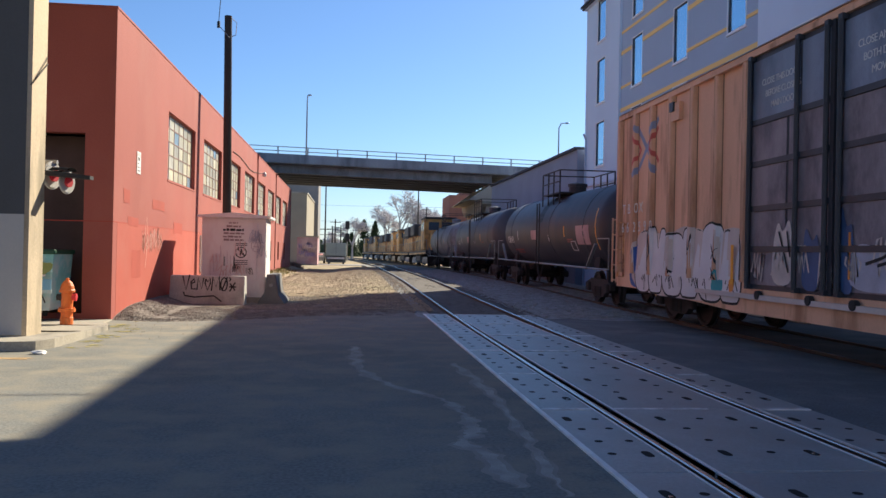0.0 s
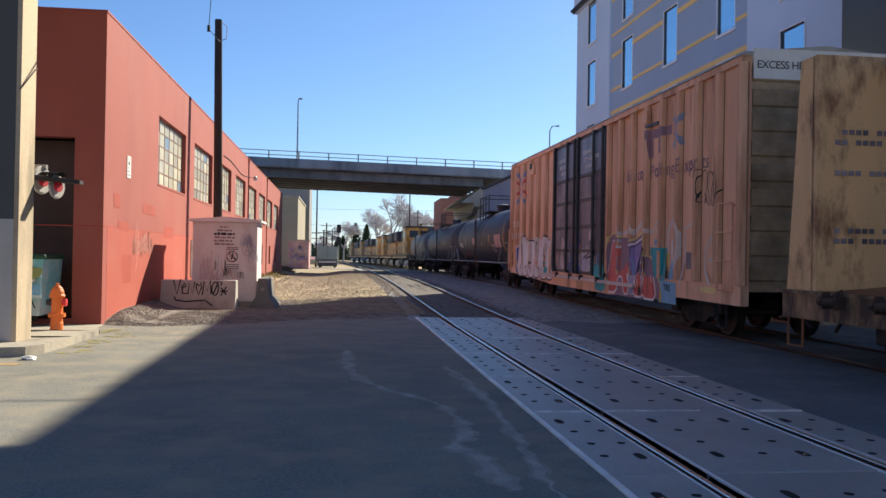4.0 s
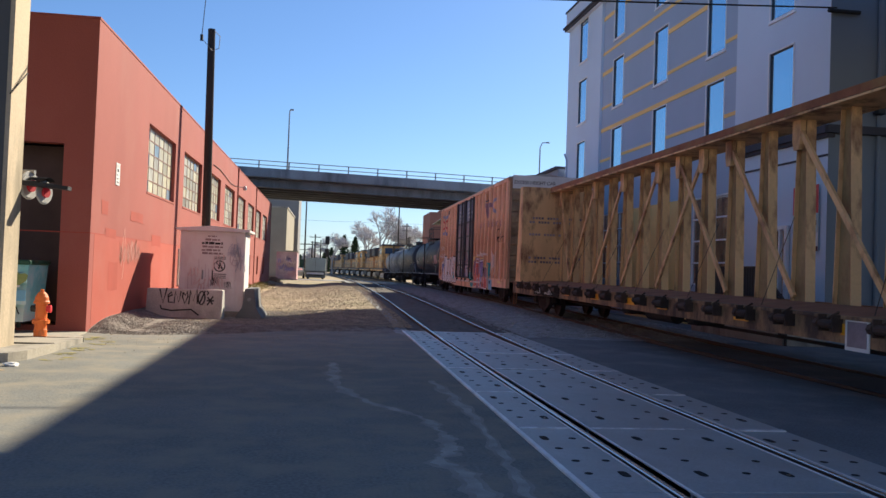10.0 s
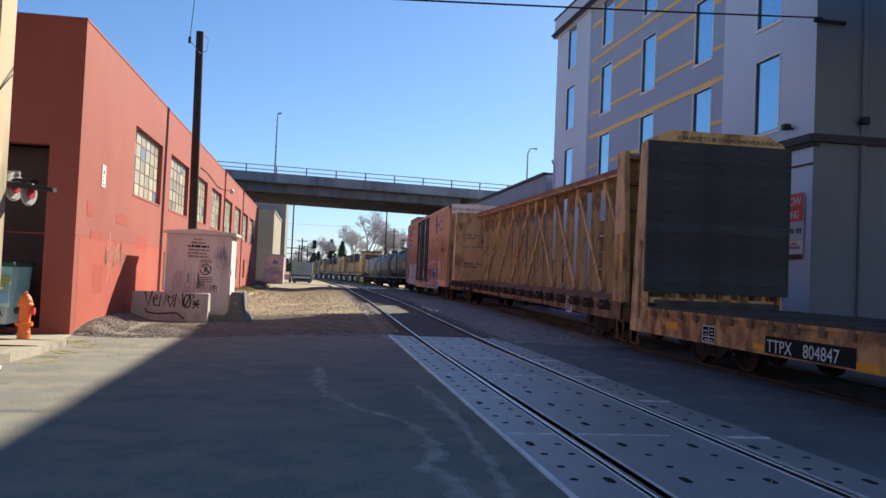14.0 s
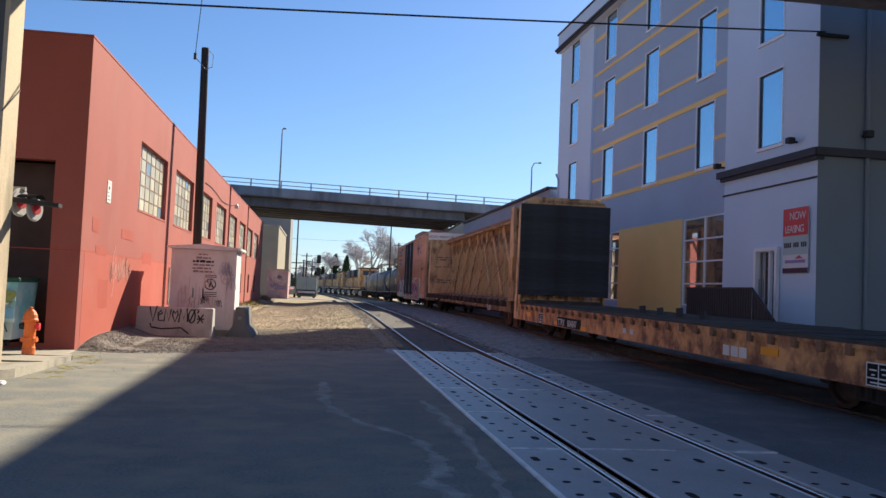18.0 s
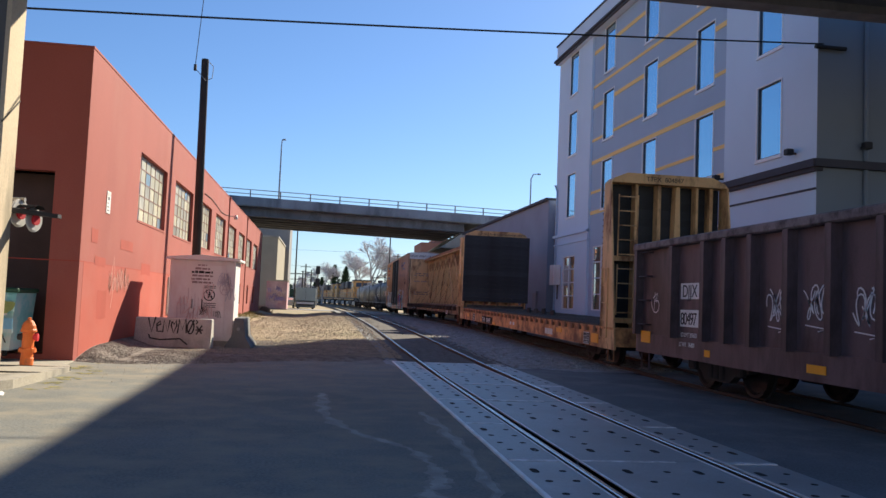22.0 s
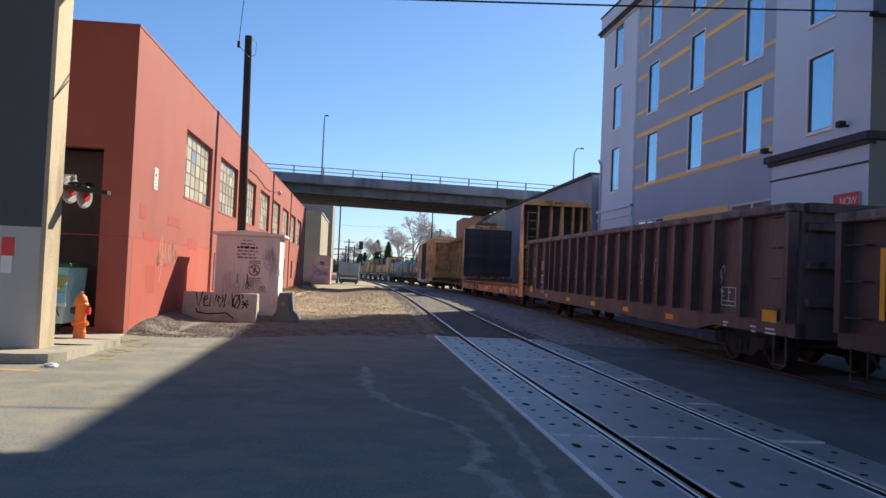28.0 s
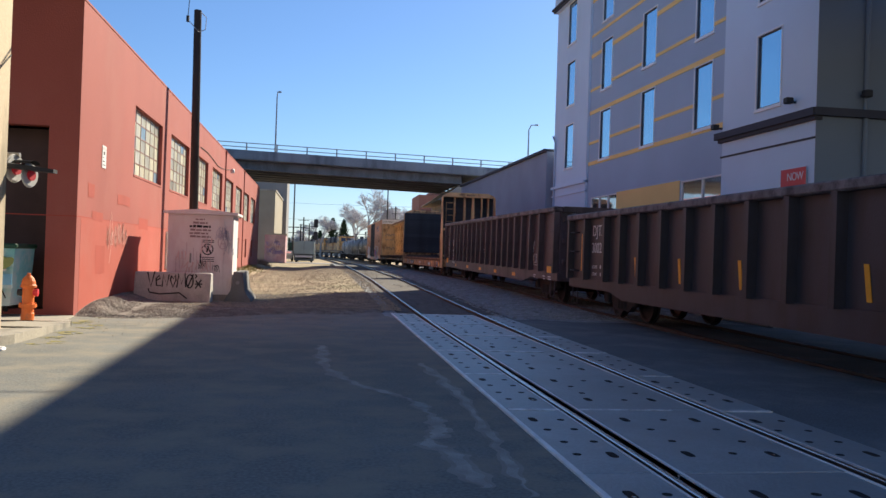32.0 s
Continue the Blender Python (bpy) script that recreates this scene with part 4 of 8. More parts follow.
def apartment_block():
    th = empty("apartment_block", "four-storey lavender grey stucco apartment block with ochre bands", "building")
    far = [(a, b, c, d) for a, b, k in COLS[:1] for c, d in ROWS] + [(38.2, 40.0, 1.42, 4.0)]
    mid = [(a, b, c, d) for a, b, k in COLS[1:4] for c, d in ROWS] + [(33.0, 36.1, 1.42, 4.29), (24.07 + 0.05, 27.15, 1.35, 4.29)]
    near = [(a, b, c, d) for a, b, k in COLS[4:] for c, d in ROWS] + [(21.0, 22.15, 0.9, 3.0)]
    part("corner_wall", wall_sheet(bmesh.new(), 36.5, HY1, 0, HTOP, far, hput(0), 0.3), hotel_light, th)
    part("main_wall", wall_sheet(bmesh.new(), 24.1, 36.5, 0, HTOP, mid, hput(0.12), 0.3), hotel_dark, th, "slate grey stucco wall")
    part("corner_wall", wall_sheet(bmesh.new(), HY0, 24.1, 0, HTOP, near, hput(-0.02), 0.3), hotel_light, th)
    boxpart("end_wall", (hx(HY0) - 0.016, 40, HY0 - 0.02, HY0 + 0.28, 0, HTOP), hotel_side, th, "grey green end wall, its shade put into the dark colour")
    boxpart("end_wall", (hx(HY1) + 0.32, 40, HY1 - 0.3, HY1, 0, HTOP), hotel_light, th)
    boxpart("roof", (hx(HY1) + 0.5, 40, HY0 + 0.3, HY1 - 0.3, HTOP - 0.6, HTOP - 0.4), black, th)
    boxpart("core", (hx(HY1) + 1.6, 39, HY0 + 0.6, HY1 - 0.6, 0, HTOP - 0.7), recess_dark, th)
    bm = bmesh.new()
    strip(bm, HY0, HY1 + 0.22, HTOP + 0.12, HTOP + 0.22, -0.3, -0.03)
    strip(bm, HY0, HY1 + 0.1, HTOP, HTOP + 0.12, -0.24, -0.03)
    part("cornice", bm, hotel_trim, th, "dark roof cornice")
    bm = bmesh.new()
    strip(bm, HY0, HY1 + 0.05, HTOP - 0.02, HTOP + 1.0, -0.17, 0.43)
    part("parapet", bm, hotel_light, th)
    bm = bmesh.new()
    strip(bm, HY0, HY1 + 0.12, HTOP + 0.94, HTOP + 1.02, -0.22, 0.45)
    part("parapet_cap", bm, hotel_trim, th)
    for z, h in ((5.74, 0.17), (8.04, 0.17), (10.62, 0.17), (13.16, 0.17), (6.69, 0.12), (9.09, 0.12), (11.57, 0.12)):
        ys = [24.1]
        if any(c < z + h and z < d for c, d in ROWS):
            ys += [c for a, b, k in COLS[3:0:-1] for c in (a, b)]
        ys.append(36.5)
        for a, b in zip(ys[::2], ys[1::2]):
            part("band", (lambda m_: (strip(m_, a, b, z, z + h, 0.1, 0.13), m_)[1])(bmesh.new()), hotel_gold, th, "ochre painted band")
    bm = bmesh.new()
    strip(bm, 27.2, 32.95, 0.0, 4.32, 0.095, 0.125)
    part("ochre_panel", bm, hotel_gold, th, "ochre painted ground floor panel")
    bm = bmesh.new()
    strip(bm, HY0 - 0.15, 24.3, 5.3, 5.5, -0.2, 0.1)
    strip(bm, HY0 - 0.1, 24.2, 5.2, 5.3, -0.12, 0.1)
    strip(bm, HY0, 24.15, 4.74, 4.79, -0.05, 0.1)
    part("ledge", bm, hotel_trim, th, "dark moulded ledge over the ground floor")
    bm = bmesh.new()
    bx(bm, hx(HY0) - 0.15, 40, HY0 - 0.2, HY0 - 0.02, 5.3, 5.5)
    part("ledge", bm, hotel_trim, th)
    bm = bmesh.new()
    strip(bm, 36.5, HY1 + 0.1, 5.0, 5.12, -0.1, 0.1)
    strip(bm, 36.5, HY1 + 0.05, 4.6, 4.66, -0.05, 0.1)
    part("ledge", bm, hotel_light, th)
    for a, b, k in COLS:
        off = 0.12 if k == "m" else (-0.02 if a < 24 else 0.0)
        for c, d in ROWS:
            # The near-black inner frame paints the shaded reveal round the pane.
            w = flat_window(th, a, b, c, d, off, recess_dark, mirror_glass, trim=True)
            bm = bmesh.new()
            strip(bm, a - 0.07, b + 0.07, c - 0.1, c - 0.05, off - 0.05, off - 0.002)
            part("window_sill", bm, frame_white, w)
    flat_window(th, 33.0, 36.1, 1.42, 4.29, 0.12, frame_white, shop_glass, 3, 4)
    flat_window(th, 24.12, 27.15, 1.35, 4.29, 0.12, frame_white, shop_glass, 2, 4)
    flat_window(th, 38.2, 40.0, 1.42, 4.0, 0.0, frame_white, shop_glass, 2, 4)
    d = flat_window(th, 21.0, 22.15, 0.9, 3.0, -0.02, frame_white, shop_glass, 1, 1)
    bm = bmesh.new()
    rod(bm, (hx(22) - 0.03, 22.0, 1.7), (hx(22) - 0.03, 22.0, 2.2), 0.015)
    part("door_handle", bm, galvanised, d)
    bm = bmesh.new()
    for a, b, z0, z1 in ((20.97, 21.08, 0.9, 3.06), (21.3, 21.37, 0.9, 2.96), (22.06, 22.18, 0.9, 3.06), (21.08, 22.06, 2.96, 3.06), (21.37, 22.06, 0.9, 1.0)):
        bx(bm, hx(21.5) - 0.13, hx(21.5) - 0.035, a, b, z0, z1)
    pieces("door_frame", bm, frame_white, d, "white painted street door frame")
    bm = bmesh.new()
    bx(bm, hx(22.0) - 1.5, hx(22.0) - 0.03, 19.75, 23.7, 0.0, 0.88)
    for k in range(4):
        bx(bm, hx(22.0) - 1.5, hx(22.0) - 0.4, 19.47 - 0.28 * k, 19.752 - 0.28 * k, 0.0, 0.7 - 0.176 * k)
    part("porch", bm, concrete, th, "raised concrete porch at the street door")
    # pipe and box on the wall
    bm = rod(bmesh.new(), (hx(41) - 0.07, 41.0, 0.0), (hx(41) - 0.07, 41.0, 7.4), 0.04)
    rod(bm, (hx(41) - 0.07, 41.0, 7.4), (hx(41) - 0.2, 41.0, 7.7), 0.05)
    part("downspout", bm, hotel_dark, th)
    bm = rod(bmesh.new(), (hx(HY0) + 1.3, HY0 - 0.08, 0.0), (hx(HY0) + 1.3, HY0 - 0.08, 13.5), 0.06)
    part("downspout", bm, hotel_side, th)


apartment_block()


def block_fittings():
    for y, z in ((24.2, 5.62), (20.3, 5.75)):
        th = empty("wall_lamp", "small black wall flood lamp on the apartment ledge", "lamp", group="wall lamps")
        bm = bx(bmesh.new(), hx(y) - 0.32, hx(y) - 0.12, y - 0.1, y + 0.1, z, z + 0.16, 0.02)
        part("housing", bm, signal_black, th)
        bm = rod(bmesh.new(), (hx(y) - 0.15, y, z + 0.05), (hx(y) + 0.02, y, z + 0.05), 0.03)
        part("bracket", bm, signal_black, th)
    th = empty("wall_lamp", "small black wall flood lamp on the apartment ledge", "lamp", (0, 0, 0), "wall lamps")
    boxpart("housing", (13.4, 13.6, HY0 - 0.35, HY0 - 0.15, 5.8, 5.98), signal_black, th, bevel=0.02)
    boxpart("bracket", (13.47, 13.53, HY0 - 0.16, HY0, 5.84, 5.9), signal_black, th)
    th = empty("utility_box", "pale grey electrical box on the block's corner", "electrical box")
    boxpart("cabinet", (hx(40.6) - 0.4, hx(40.6), 40.2, 40.85, 2.6, 3.6), white_metal, th, bevel=0.02)
    bm = rod(bmesh.new(), (hx(40.6) - 0.1, 40.4, 2.6), (hx(40.6) - 0.1, 40.4, 1.9), 0.03)
    part("conduit", bm, rail_iron, th)
    # porch railing
    th = empty("porch_railing", "black iron railing round the apartment porch", "railing")
    x = hx(22.0) - 1.45
    bm = bmesh.new()
    for z in (0.98, 1.88):
        bar(bm, (x, 19.8, z), (x, 23.6, z), 0.05, 0.05)
    part("rail", bm, rail_iron, th)
    me = mesh_of("baluster", bx(bmesh.new(), -0.015, 0.015, -0.042, 0.042, 0.88, 1.88), rail_iron)
    for k in range(29):
        shared("baluster", me, th, (x, 19.85 + 0.131 * k, 0))
    bm = bmesh.new()
    bar(bm, (x, 19.8, 1.88), (x, 18.5, 0.95), 0.05, 0.05)
    part("handrail", bm, rail_iron, th)
    for k in range(9):
        y = 19.7 - 0.14 * k
        shared("baluster", me, th, (x, y, -0.72 * (19.8 - y)))
    # leasing sign
    th = empty("leasing_sign", "red and white leasing banner on the apartment wall", "sign")
    y0, y1 = 19.65, 20.82
    x = hx(20.3) - 0.05
    boxpart("banner", (x - 0.012, x, y0, y1, 2.34, 4.05), sign_white, th)
    boxpart("red_field", (x - 0.016, x - 0.012, y0, y1, 3.32, 4.05), sign_red, th)
    boxpart("grey_field", (x - 0.016, x - 0.012, y0, y1, 2.82, 3.318), surf("sign_mint", (0.5, 0.6, 0.58), var=0.05), th)
    boxpart("dark_field", (x - 0.016, x - 0.012, y0, y1, 2.34, 2.47), surf("sign_plum", (0.1, 0.04, 0.06), var=0.05), th)
    writing("NOW", 0.3, sign_white, th, on_minus_x(x - 0.018, 20.52, 3.74), spacing=0.9)
    writing("LEASING", 0.28, sign_white, th, on_minus_x(x - 0.018, 20.73, 3.4), spacing=0.78)
    for k in range(12):
        if k not in (3, 7):
            boxpart("number_bar", (x - 0.019, x - 0.016, y0 + 0.07 + 0.088 * k, y0 + 0.135 + 0.088 * k, 3.01, 3.14), lettering_black, th)
    boxpart("logo_bar", (x - 0.019, x - 0.0125, y0 + 0.12, y1 - 0.12, 2.6, 2.68), paint_purple, th)
    bm = bmesh.new()
    prism(bm, [(y0 + 0.2, 2.71), (y0 + 0.6, 2.71), (y0 + 0.4, 2.8)], 0, x - 0.019, x - 0.0125)
    pieces("logo_mark", bm, paint_red, th)


block_fittings()


# ---- grey shed beyond the block ----
def shed():
    th = empty("shed", "long grey metal sided shed with a sloping roof edge", "building")
    x0, y0, y1 = 11.45, 41.7, 66.0
    bm = bmesh.new()
    hexa(bm, [(x0, y0, 0), (30, y0, 0), (30, y1, 0), (x0 - 0.3, y1, 0), (x0, y0, 7.0), (30, y0, 7.0), (30, y1, 7.0), (x0 - 0.3, y1, 7.0)])
    part("wall", bm, shed_paint, th)
    bm = bmesh.new()
    hexa(bm, [(x0 - 0.15, y0, 7.0), (30, y0, 7.0), (30, y1, 7.0), (x0 - 0.45, y1, 7.0), (x0 - 0.15, y0, 7.14), (30, y0, 7.14), (30, y1, 7.14), (x0 - 0.45, y1, 7.14)])
    part("roof_edge", bm, hotel_trim, th)
    for y, w, h in ((45.6, 2.1, 3.5), (43.3, 0.7, 2.2)):
        boxpart("door", (x0 - 0.12, x0 + 0.1, y, y + w, 0, h), door_grey, th, "pale grey shed door")
        boxpart("lintel", (x0 - 0.15, x0 + 0.1, y - 0.1, y + w + 0.1, h, h + 0.1), shed_paint, th)


shed()


# ---- overpass over the street ----
def bridge():
    th = empty("overpass", "concrete road overpass with a steel railing across the tracks", "bridge")
    y0, y1 = 70.0, 84.0
    xl, xr = -40.0, 45.0

    def zt(x):
        return 9.25 - 0.022 * (x + 5)
    def beam(nm, ya, yb, dz0, dz1, m_, lab="", x0=xl, x1=xr):
        bm = bmesh.new()
        hexa(bm, [(x0, ya, zt(x0) + dz0), (x1, ya, zt(x1) + dz0), (x1, yb, zt(x1) + dz0), (x0, yb, zt(x0) + dz0),
                  (x0, ya, zt(x0) + dz1), (x1, ya, zt(x1) + dz1), (x1, yb, zt(x1) + dz1), (x0, yb, zt(x0) + dz1)])
        return part(nm, bm, m_, th, lab)
    beam("deck", y0, y1, -0.5, 0.0, bridge_concrete)
    beam("fascia", y0 - 0.12, y0, -0.45, 0.28, bridge_concrete)
    beam("fascia", y1, y1 + 0.12, -0.45, 0.28, bridge_concrete)
    for k in range(6):
        y = y0 + 1.1 + k * 2.3
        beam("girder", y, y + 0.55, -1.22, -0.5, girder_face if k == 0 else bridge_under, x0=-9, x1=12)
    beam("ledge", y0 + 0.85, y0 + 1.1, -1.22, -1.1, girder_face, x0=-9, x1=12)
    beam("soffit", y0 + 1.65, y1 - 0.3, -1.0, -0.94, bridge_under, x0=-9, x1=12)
    rail = beam("railing", y0, y0 + 0.07, 0.85, 0.91, galvanised)
    beam("lower_rail", y0, y0 + 0.07, 0.5, 0.56, galvanised).parent = rail
    me = mesh_of("post", bx(bmesh.new(), -0.05, 0.05, -0.05, 0.05, 0.28, 0.9), galvanised)
    x = -38.0
    while x < 44:
        shared("post", me, rail, (x, y0 + 0.03, zt(x)))
        x += 2.45
    for xa, xb in ((11.5, 13.2), (-10.2, -7.9)):
        bm = bmesh.new()
        hexa(bm, [(xa, y0 + 0.8, 0), (xb, y0 + 0.8, 0), (xb, y1 - 0.8, 0), (xa, y1 - 0.8, 0), (xa, y0 + 0.8, zt(xa) - 2.9), (xb, y0 + 0.8, zt(xa) - 2.9), (xb, y1 - 0.8, zt(xa) - 2.9), (xa, y1 - 0.8, zt(xa) - 2.9)])
        part("pier", bm, concrete, th)
        bm = bmesh.new()
        s = 1 if xa > 0 else -1
        prism(bm, [(y0 + 0.3, 6.4), (y1 - 0.3, 6.4), (y1 - 0.3, 5.9), (y1 - 2, 5.2), (y0 + 2, 5.2), (y0 + 0.3, 5.9)], 0, xa - 0.4, xb + 0.4)
        part("pier_cap", bm, concrete, th)
    bm = bmesh.new()
    hexa(bm, [(9.9, y0 + 0.4, 6.2), (14, y0 + 0.4, 6.2), (14, y1 - 1, 6.2), (9.9, y1 - 1, 6.2), (12.0, y0 + 0.4, zt(11) - 1.22), (14, y0 + 0.4, zt(11) - 1.22), (14, y1 - 1, zt(11) - 1.22), (12.0, y1 - 1, zt(11) - 1.22)])
    part("bearing_block", bm, concrete, th)
    for x, h, arm in ((-3.87, 5.35, 0.1), (17.7, 4.3, 0.6)):
        lamp = empty("street_lamp", "slender grey street lamp on the overpass", "street lamp", (x, y0 + 0.6, zt(x)), "overpass lamps")
        bm = rod(bmesh.new(), (0, 0, 0), (0, 0, h - 0.4), 0.08, 0.05, 10)
        bx(bm, -0.15, 0.15, -0.15, 0.15, 0, 0.3)
        part("mast", bm, galvanised, lamp)
        bm = rod(bmesh.new(), (0, 0, h - 0.42), (arm * 0.35, 0, h), 0.045)
        rod(bm, (arm * 0.35, 0, h), (arm, 0, h + 0.03), 0.04)
        part("arm", bm, galvanised, lamp)
        boxpart("lamp_head", (arm - 0.05, arm + 0.25, -0.1, 0.1, h - 0.03, h + 0.09), galvanised, lamp, bevel=0.03)


bridge()


# ---- overpass above the camera ----
def far_side():
    """Unseen plain block, added behind the camera to hold back the low sky."""
    th = empty("building", "plain grey block added behind the camera, out of view", "building")
    boxpart("wall", (-45, 60, -40, -28, -0.1, 13.0), grey_block, th)
    boxpart("coping", (-45.1, 60.1, -40.1, -27.9, 13.0, 13.2), concrete, th)


far_side()


def near_overpass():
    th = empty("overpass", "concrete overpass standing on a wide column over the street crossing", "bridge")
    # The deck takes the darkened underside colour too.
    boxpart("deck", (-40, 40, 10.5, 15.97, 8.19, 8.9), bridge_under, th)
    bm = bmesh.new()
    prism(bm, [(15.97, 8.01), (16.43, 8.01), (16.43, 9.5), (15.97, 9.5)], 0, -40, 40)
    part("edge_beam", bm, bridge_concrete, th)
    bm = bx(bmesh.new(), -6.3, -4.82, 13.1, 13.8, 0.05, 7.45, 0.05)
    bx(bm, -6.3, 30, 13.0, 13.9, 7.45, 8.19)
    part("column", bm, column_concrete, th, "sand coloured concrete column")
    for x in (17.0, -17.0):
        boxpart("column", (x - 0.7, x + 0.7, 12.9, 13.7, 0, 7.45), column_concrete, th)
    boxpart("notice", (-5.42, -5.24, 13.075, 13.088, 1.5, 1.78), sign_red, th, "red notice taped to the column")
    boxpart("notice", (-5.42, -5.26, 13.075, 13.088, 1.24, 1.5), sign_white, th)
    # Thin dark sheet paints the shade on the column's upper front.
    boxpart("dark_paint", (-6.28, -4.87, 13.088, 13.1, 1.95, 7.4), surf("column_shade", (0.09, 0.09, 0.095), var=0.2, scale=0.8, streak=3), th, "upper face of the column with its shade painted dark")
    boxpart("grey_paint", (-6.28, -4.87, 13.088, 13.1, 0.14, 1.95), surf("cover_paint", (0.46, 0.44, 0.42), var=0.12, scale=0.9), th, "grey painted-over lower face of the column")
    bm = rod(bmesh.new(), (-4.815, 13.1, 3.9), (-4.815, 13.75, 4.35), 0.012)
    part("cable", bm, wire_black, th)


near_overpass()

# ---- the freight train: every car is built with its front towards +y, its near side towards -x ----
WHEELSETS = []      # (wheelset, its place on the bogie)
CARS = []           # (car, place of its middle along the track at the start, half the distance between bogies)


def wheelset_mesh():
    bm = rod(bmesh.new(), (-0.9, 0, 0), (0.9, 0, 0), 0.09, seg=10)
    for s in (-1, 1):
        lathe(bm, [(0.1, 0.0), (0.36, -0.01), (0.4, -0.05), (0.455, -0.05), (0.455, 0.06), (0.49, 0.07), (0.49, 0.1), (0.2, 0.1), (0.12, 0.12)][:9], 20, (s * 0.76, 0, 0), "X")
    return mesh_of("wheelset", bm, wheel_steel)


WHEEL = wheelset_mesh()


def side_frame_mesh():
    bm = bmesh.new()
    for s in (-1, 1):
        x0, x1 = s * 0.98 - 0.07, s * 0.98 + 0.07
        prism(bm, [(-1.15, 0.42), (-1.15, 0.6), (-0.7, 0.72), (0.7, 0.72), (1.15, 0.6), (1.15, 0.42), (0.78, 0.42), (0.45, 0.2), (-0.45, 0.2), (-0.78, 0.42)], 0, x0, x1)
        for k in (-0.22, 0, 0.22):
            rod(bm, (s * 1.03, k, 0.24), (s * 1.03, k, 0.5), 0.085, seg=8)
        for y in (-0.9, 0.9):
            bx(bm, s * 1.08 - 0.06, s * 1.08 + 0.06, y - 0.14, y + 0.14, 0.34, 0.6, 0.03)
    bx(bm, -1.0, 1.0, -0.2, 0.2, 0.3, 0.62)
    return mesh_of("bogie", bm, truck_steel)


BOGIE = side_frame_mesh()


def bogies(car, half, turning=True):
    for y in (half, -half):
        b = shared("bogie", BOGIE, car, (0, y, 0.02))
        for w in (0.9, -0.9):
            ws = shared("wheelset", WHEEL, b, (0, w, 0.455))
            if turning:
                WHEELSETS.append((ws, w))


def coupler(car, y, s):
    bm = bx(bmesh.new(), -0.1, 0.1, min(y, y + s * 0.55), max(y, y + s * 0.55), 0.75, 0.95)
    bx(bm, -0.15, 0.15, min(y + s * 0.4, y + s * 0.62), max(y + s * 0.4, y + s * 0.62), 0.72, 0.98, 0.04)
    rod(bm, (-0.4, y + s * 0.1, 0.65), (-0.35, y + s * 0.45, 0.35), 0.03)
    part("coupler", bm, truck_steel, car)


def ladder(car, y0, y1, z0, z1, n, x, m_, name="ladder"):
    bm = bmesh.new()
    for y in (y0, y1):
        bx(bm, x - 0.05, x - 0.02, y - 0.02, y + 0.02, z0, z1)
    for k in range(n):
        z = z0 + (z1 - z0) * k / (n - 1)
        rod(bm, (x - 0.06, y0, z), (x - 0.06, y1, z), 0.012, seg=6)
    for y in (y0, y1):
        for z in (z0 + 0.05, z1 - 0.05):
            bx(bm, x - 0.05, x + 0.02, y - 0.015, y + 0.015, z - 0.02, z + 0.02)
    return part(name, bm, m_, car)


def stirrup(car, y, x, m_, w=0.35, z0=0.28, z1=0.7):
    bm = bmesh.new()
    bar(bm, (x, y - w / 2, z1), (x, y - w / 2, z0), 0.03, 0.015), bar(bm, (x, y + w / 2, z1), (x, y + w / 2, z0), 0.03, 0.015)
    bar(bm, (x, y - w / 2, z0), (x, y + w / 2, z0), 0.05, 0.015)
    part("stirrup", bm, m_, car)


def brake_gear(car, length):
    bm = bx(bmesh.new(), -0.25, 0.25, -length / 2 + 0.3, length / 2 - 0.3, 0.6, 0.95)
    for y in (-2.2, 1.6):
        bx(bm, -1.0, -0.3, y, y + 0.5, 0.5, 0.85, 0.06)
    rod(bm, (-0.8, -0.9, 0.6), (-0.8, 0.6, 0.6), 0.16, seg=12)
    rod(bm, (-0.5, -length / 2 + 3, 0.5), (-0.5, length / 2 - 3, 0.5), 0.03)
    part("underframe", bm, truck_steel, car)


def make_car(name, label, category, s_mid, half):
    car = empty(name, label, category, group="cars of the freight train")
    CARS.append((car, s_mid, half))
    return car


FRONT = 20.75      # where the boxcar's front stands at the start


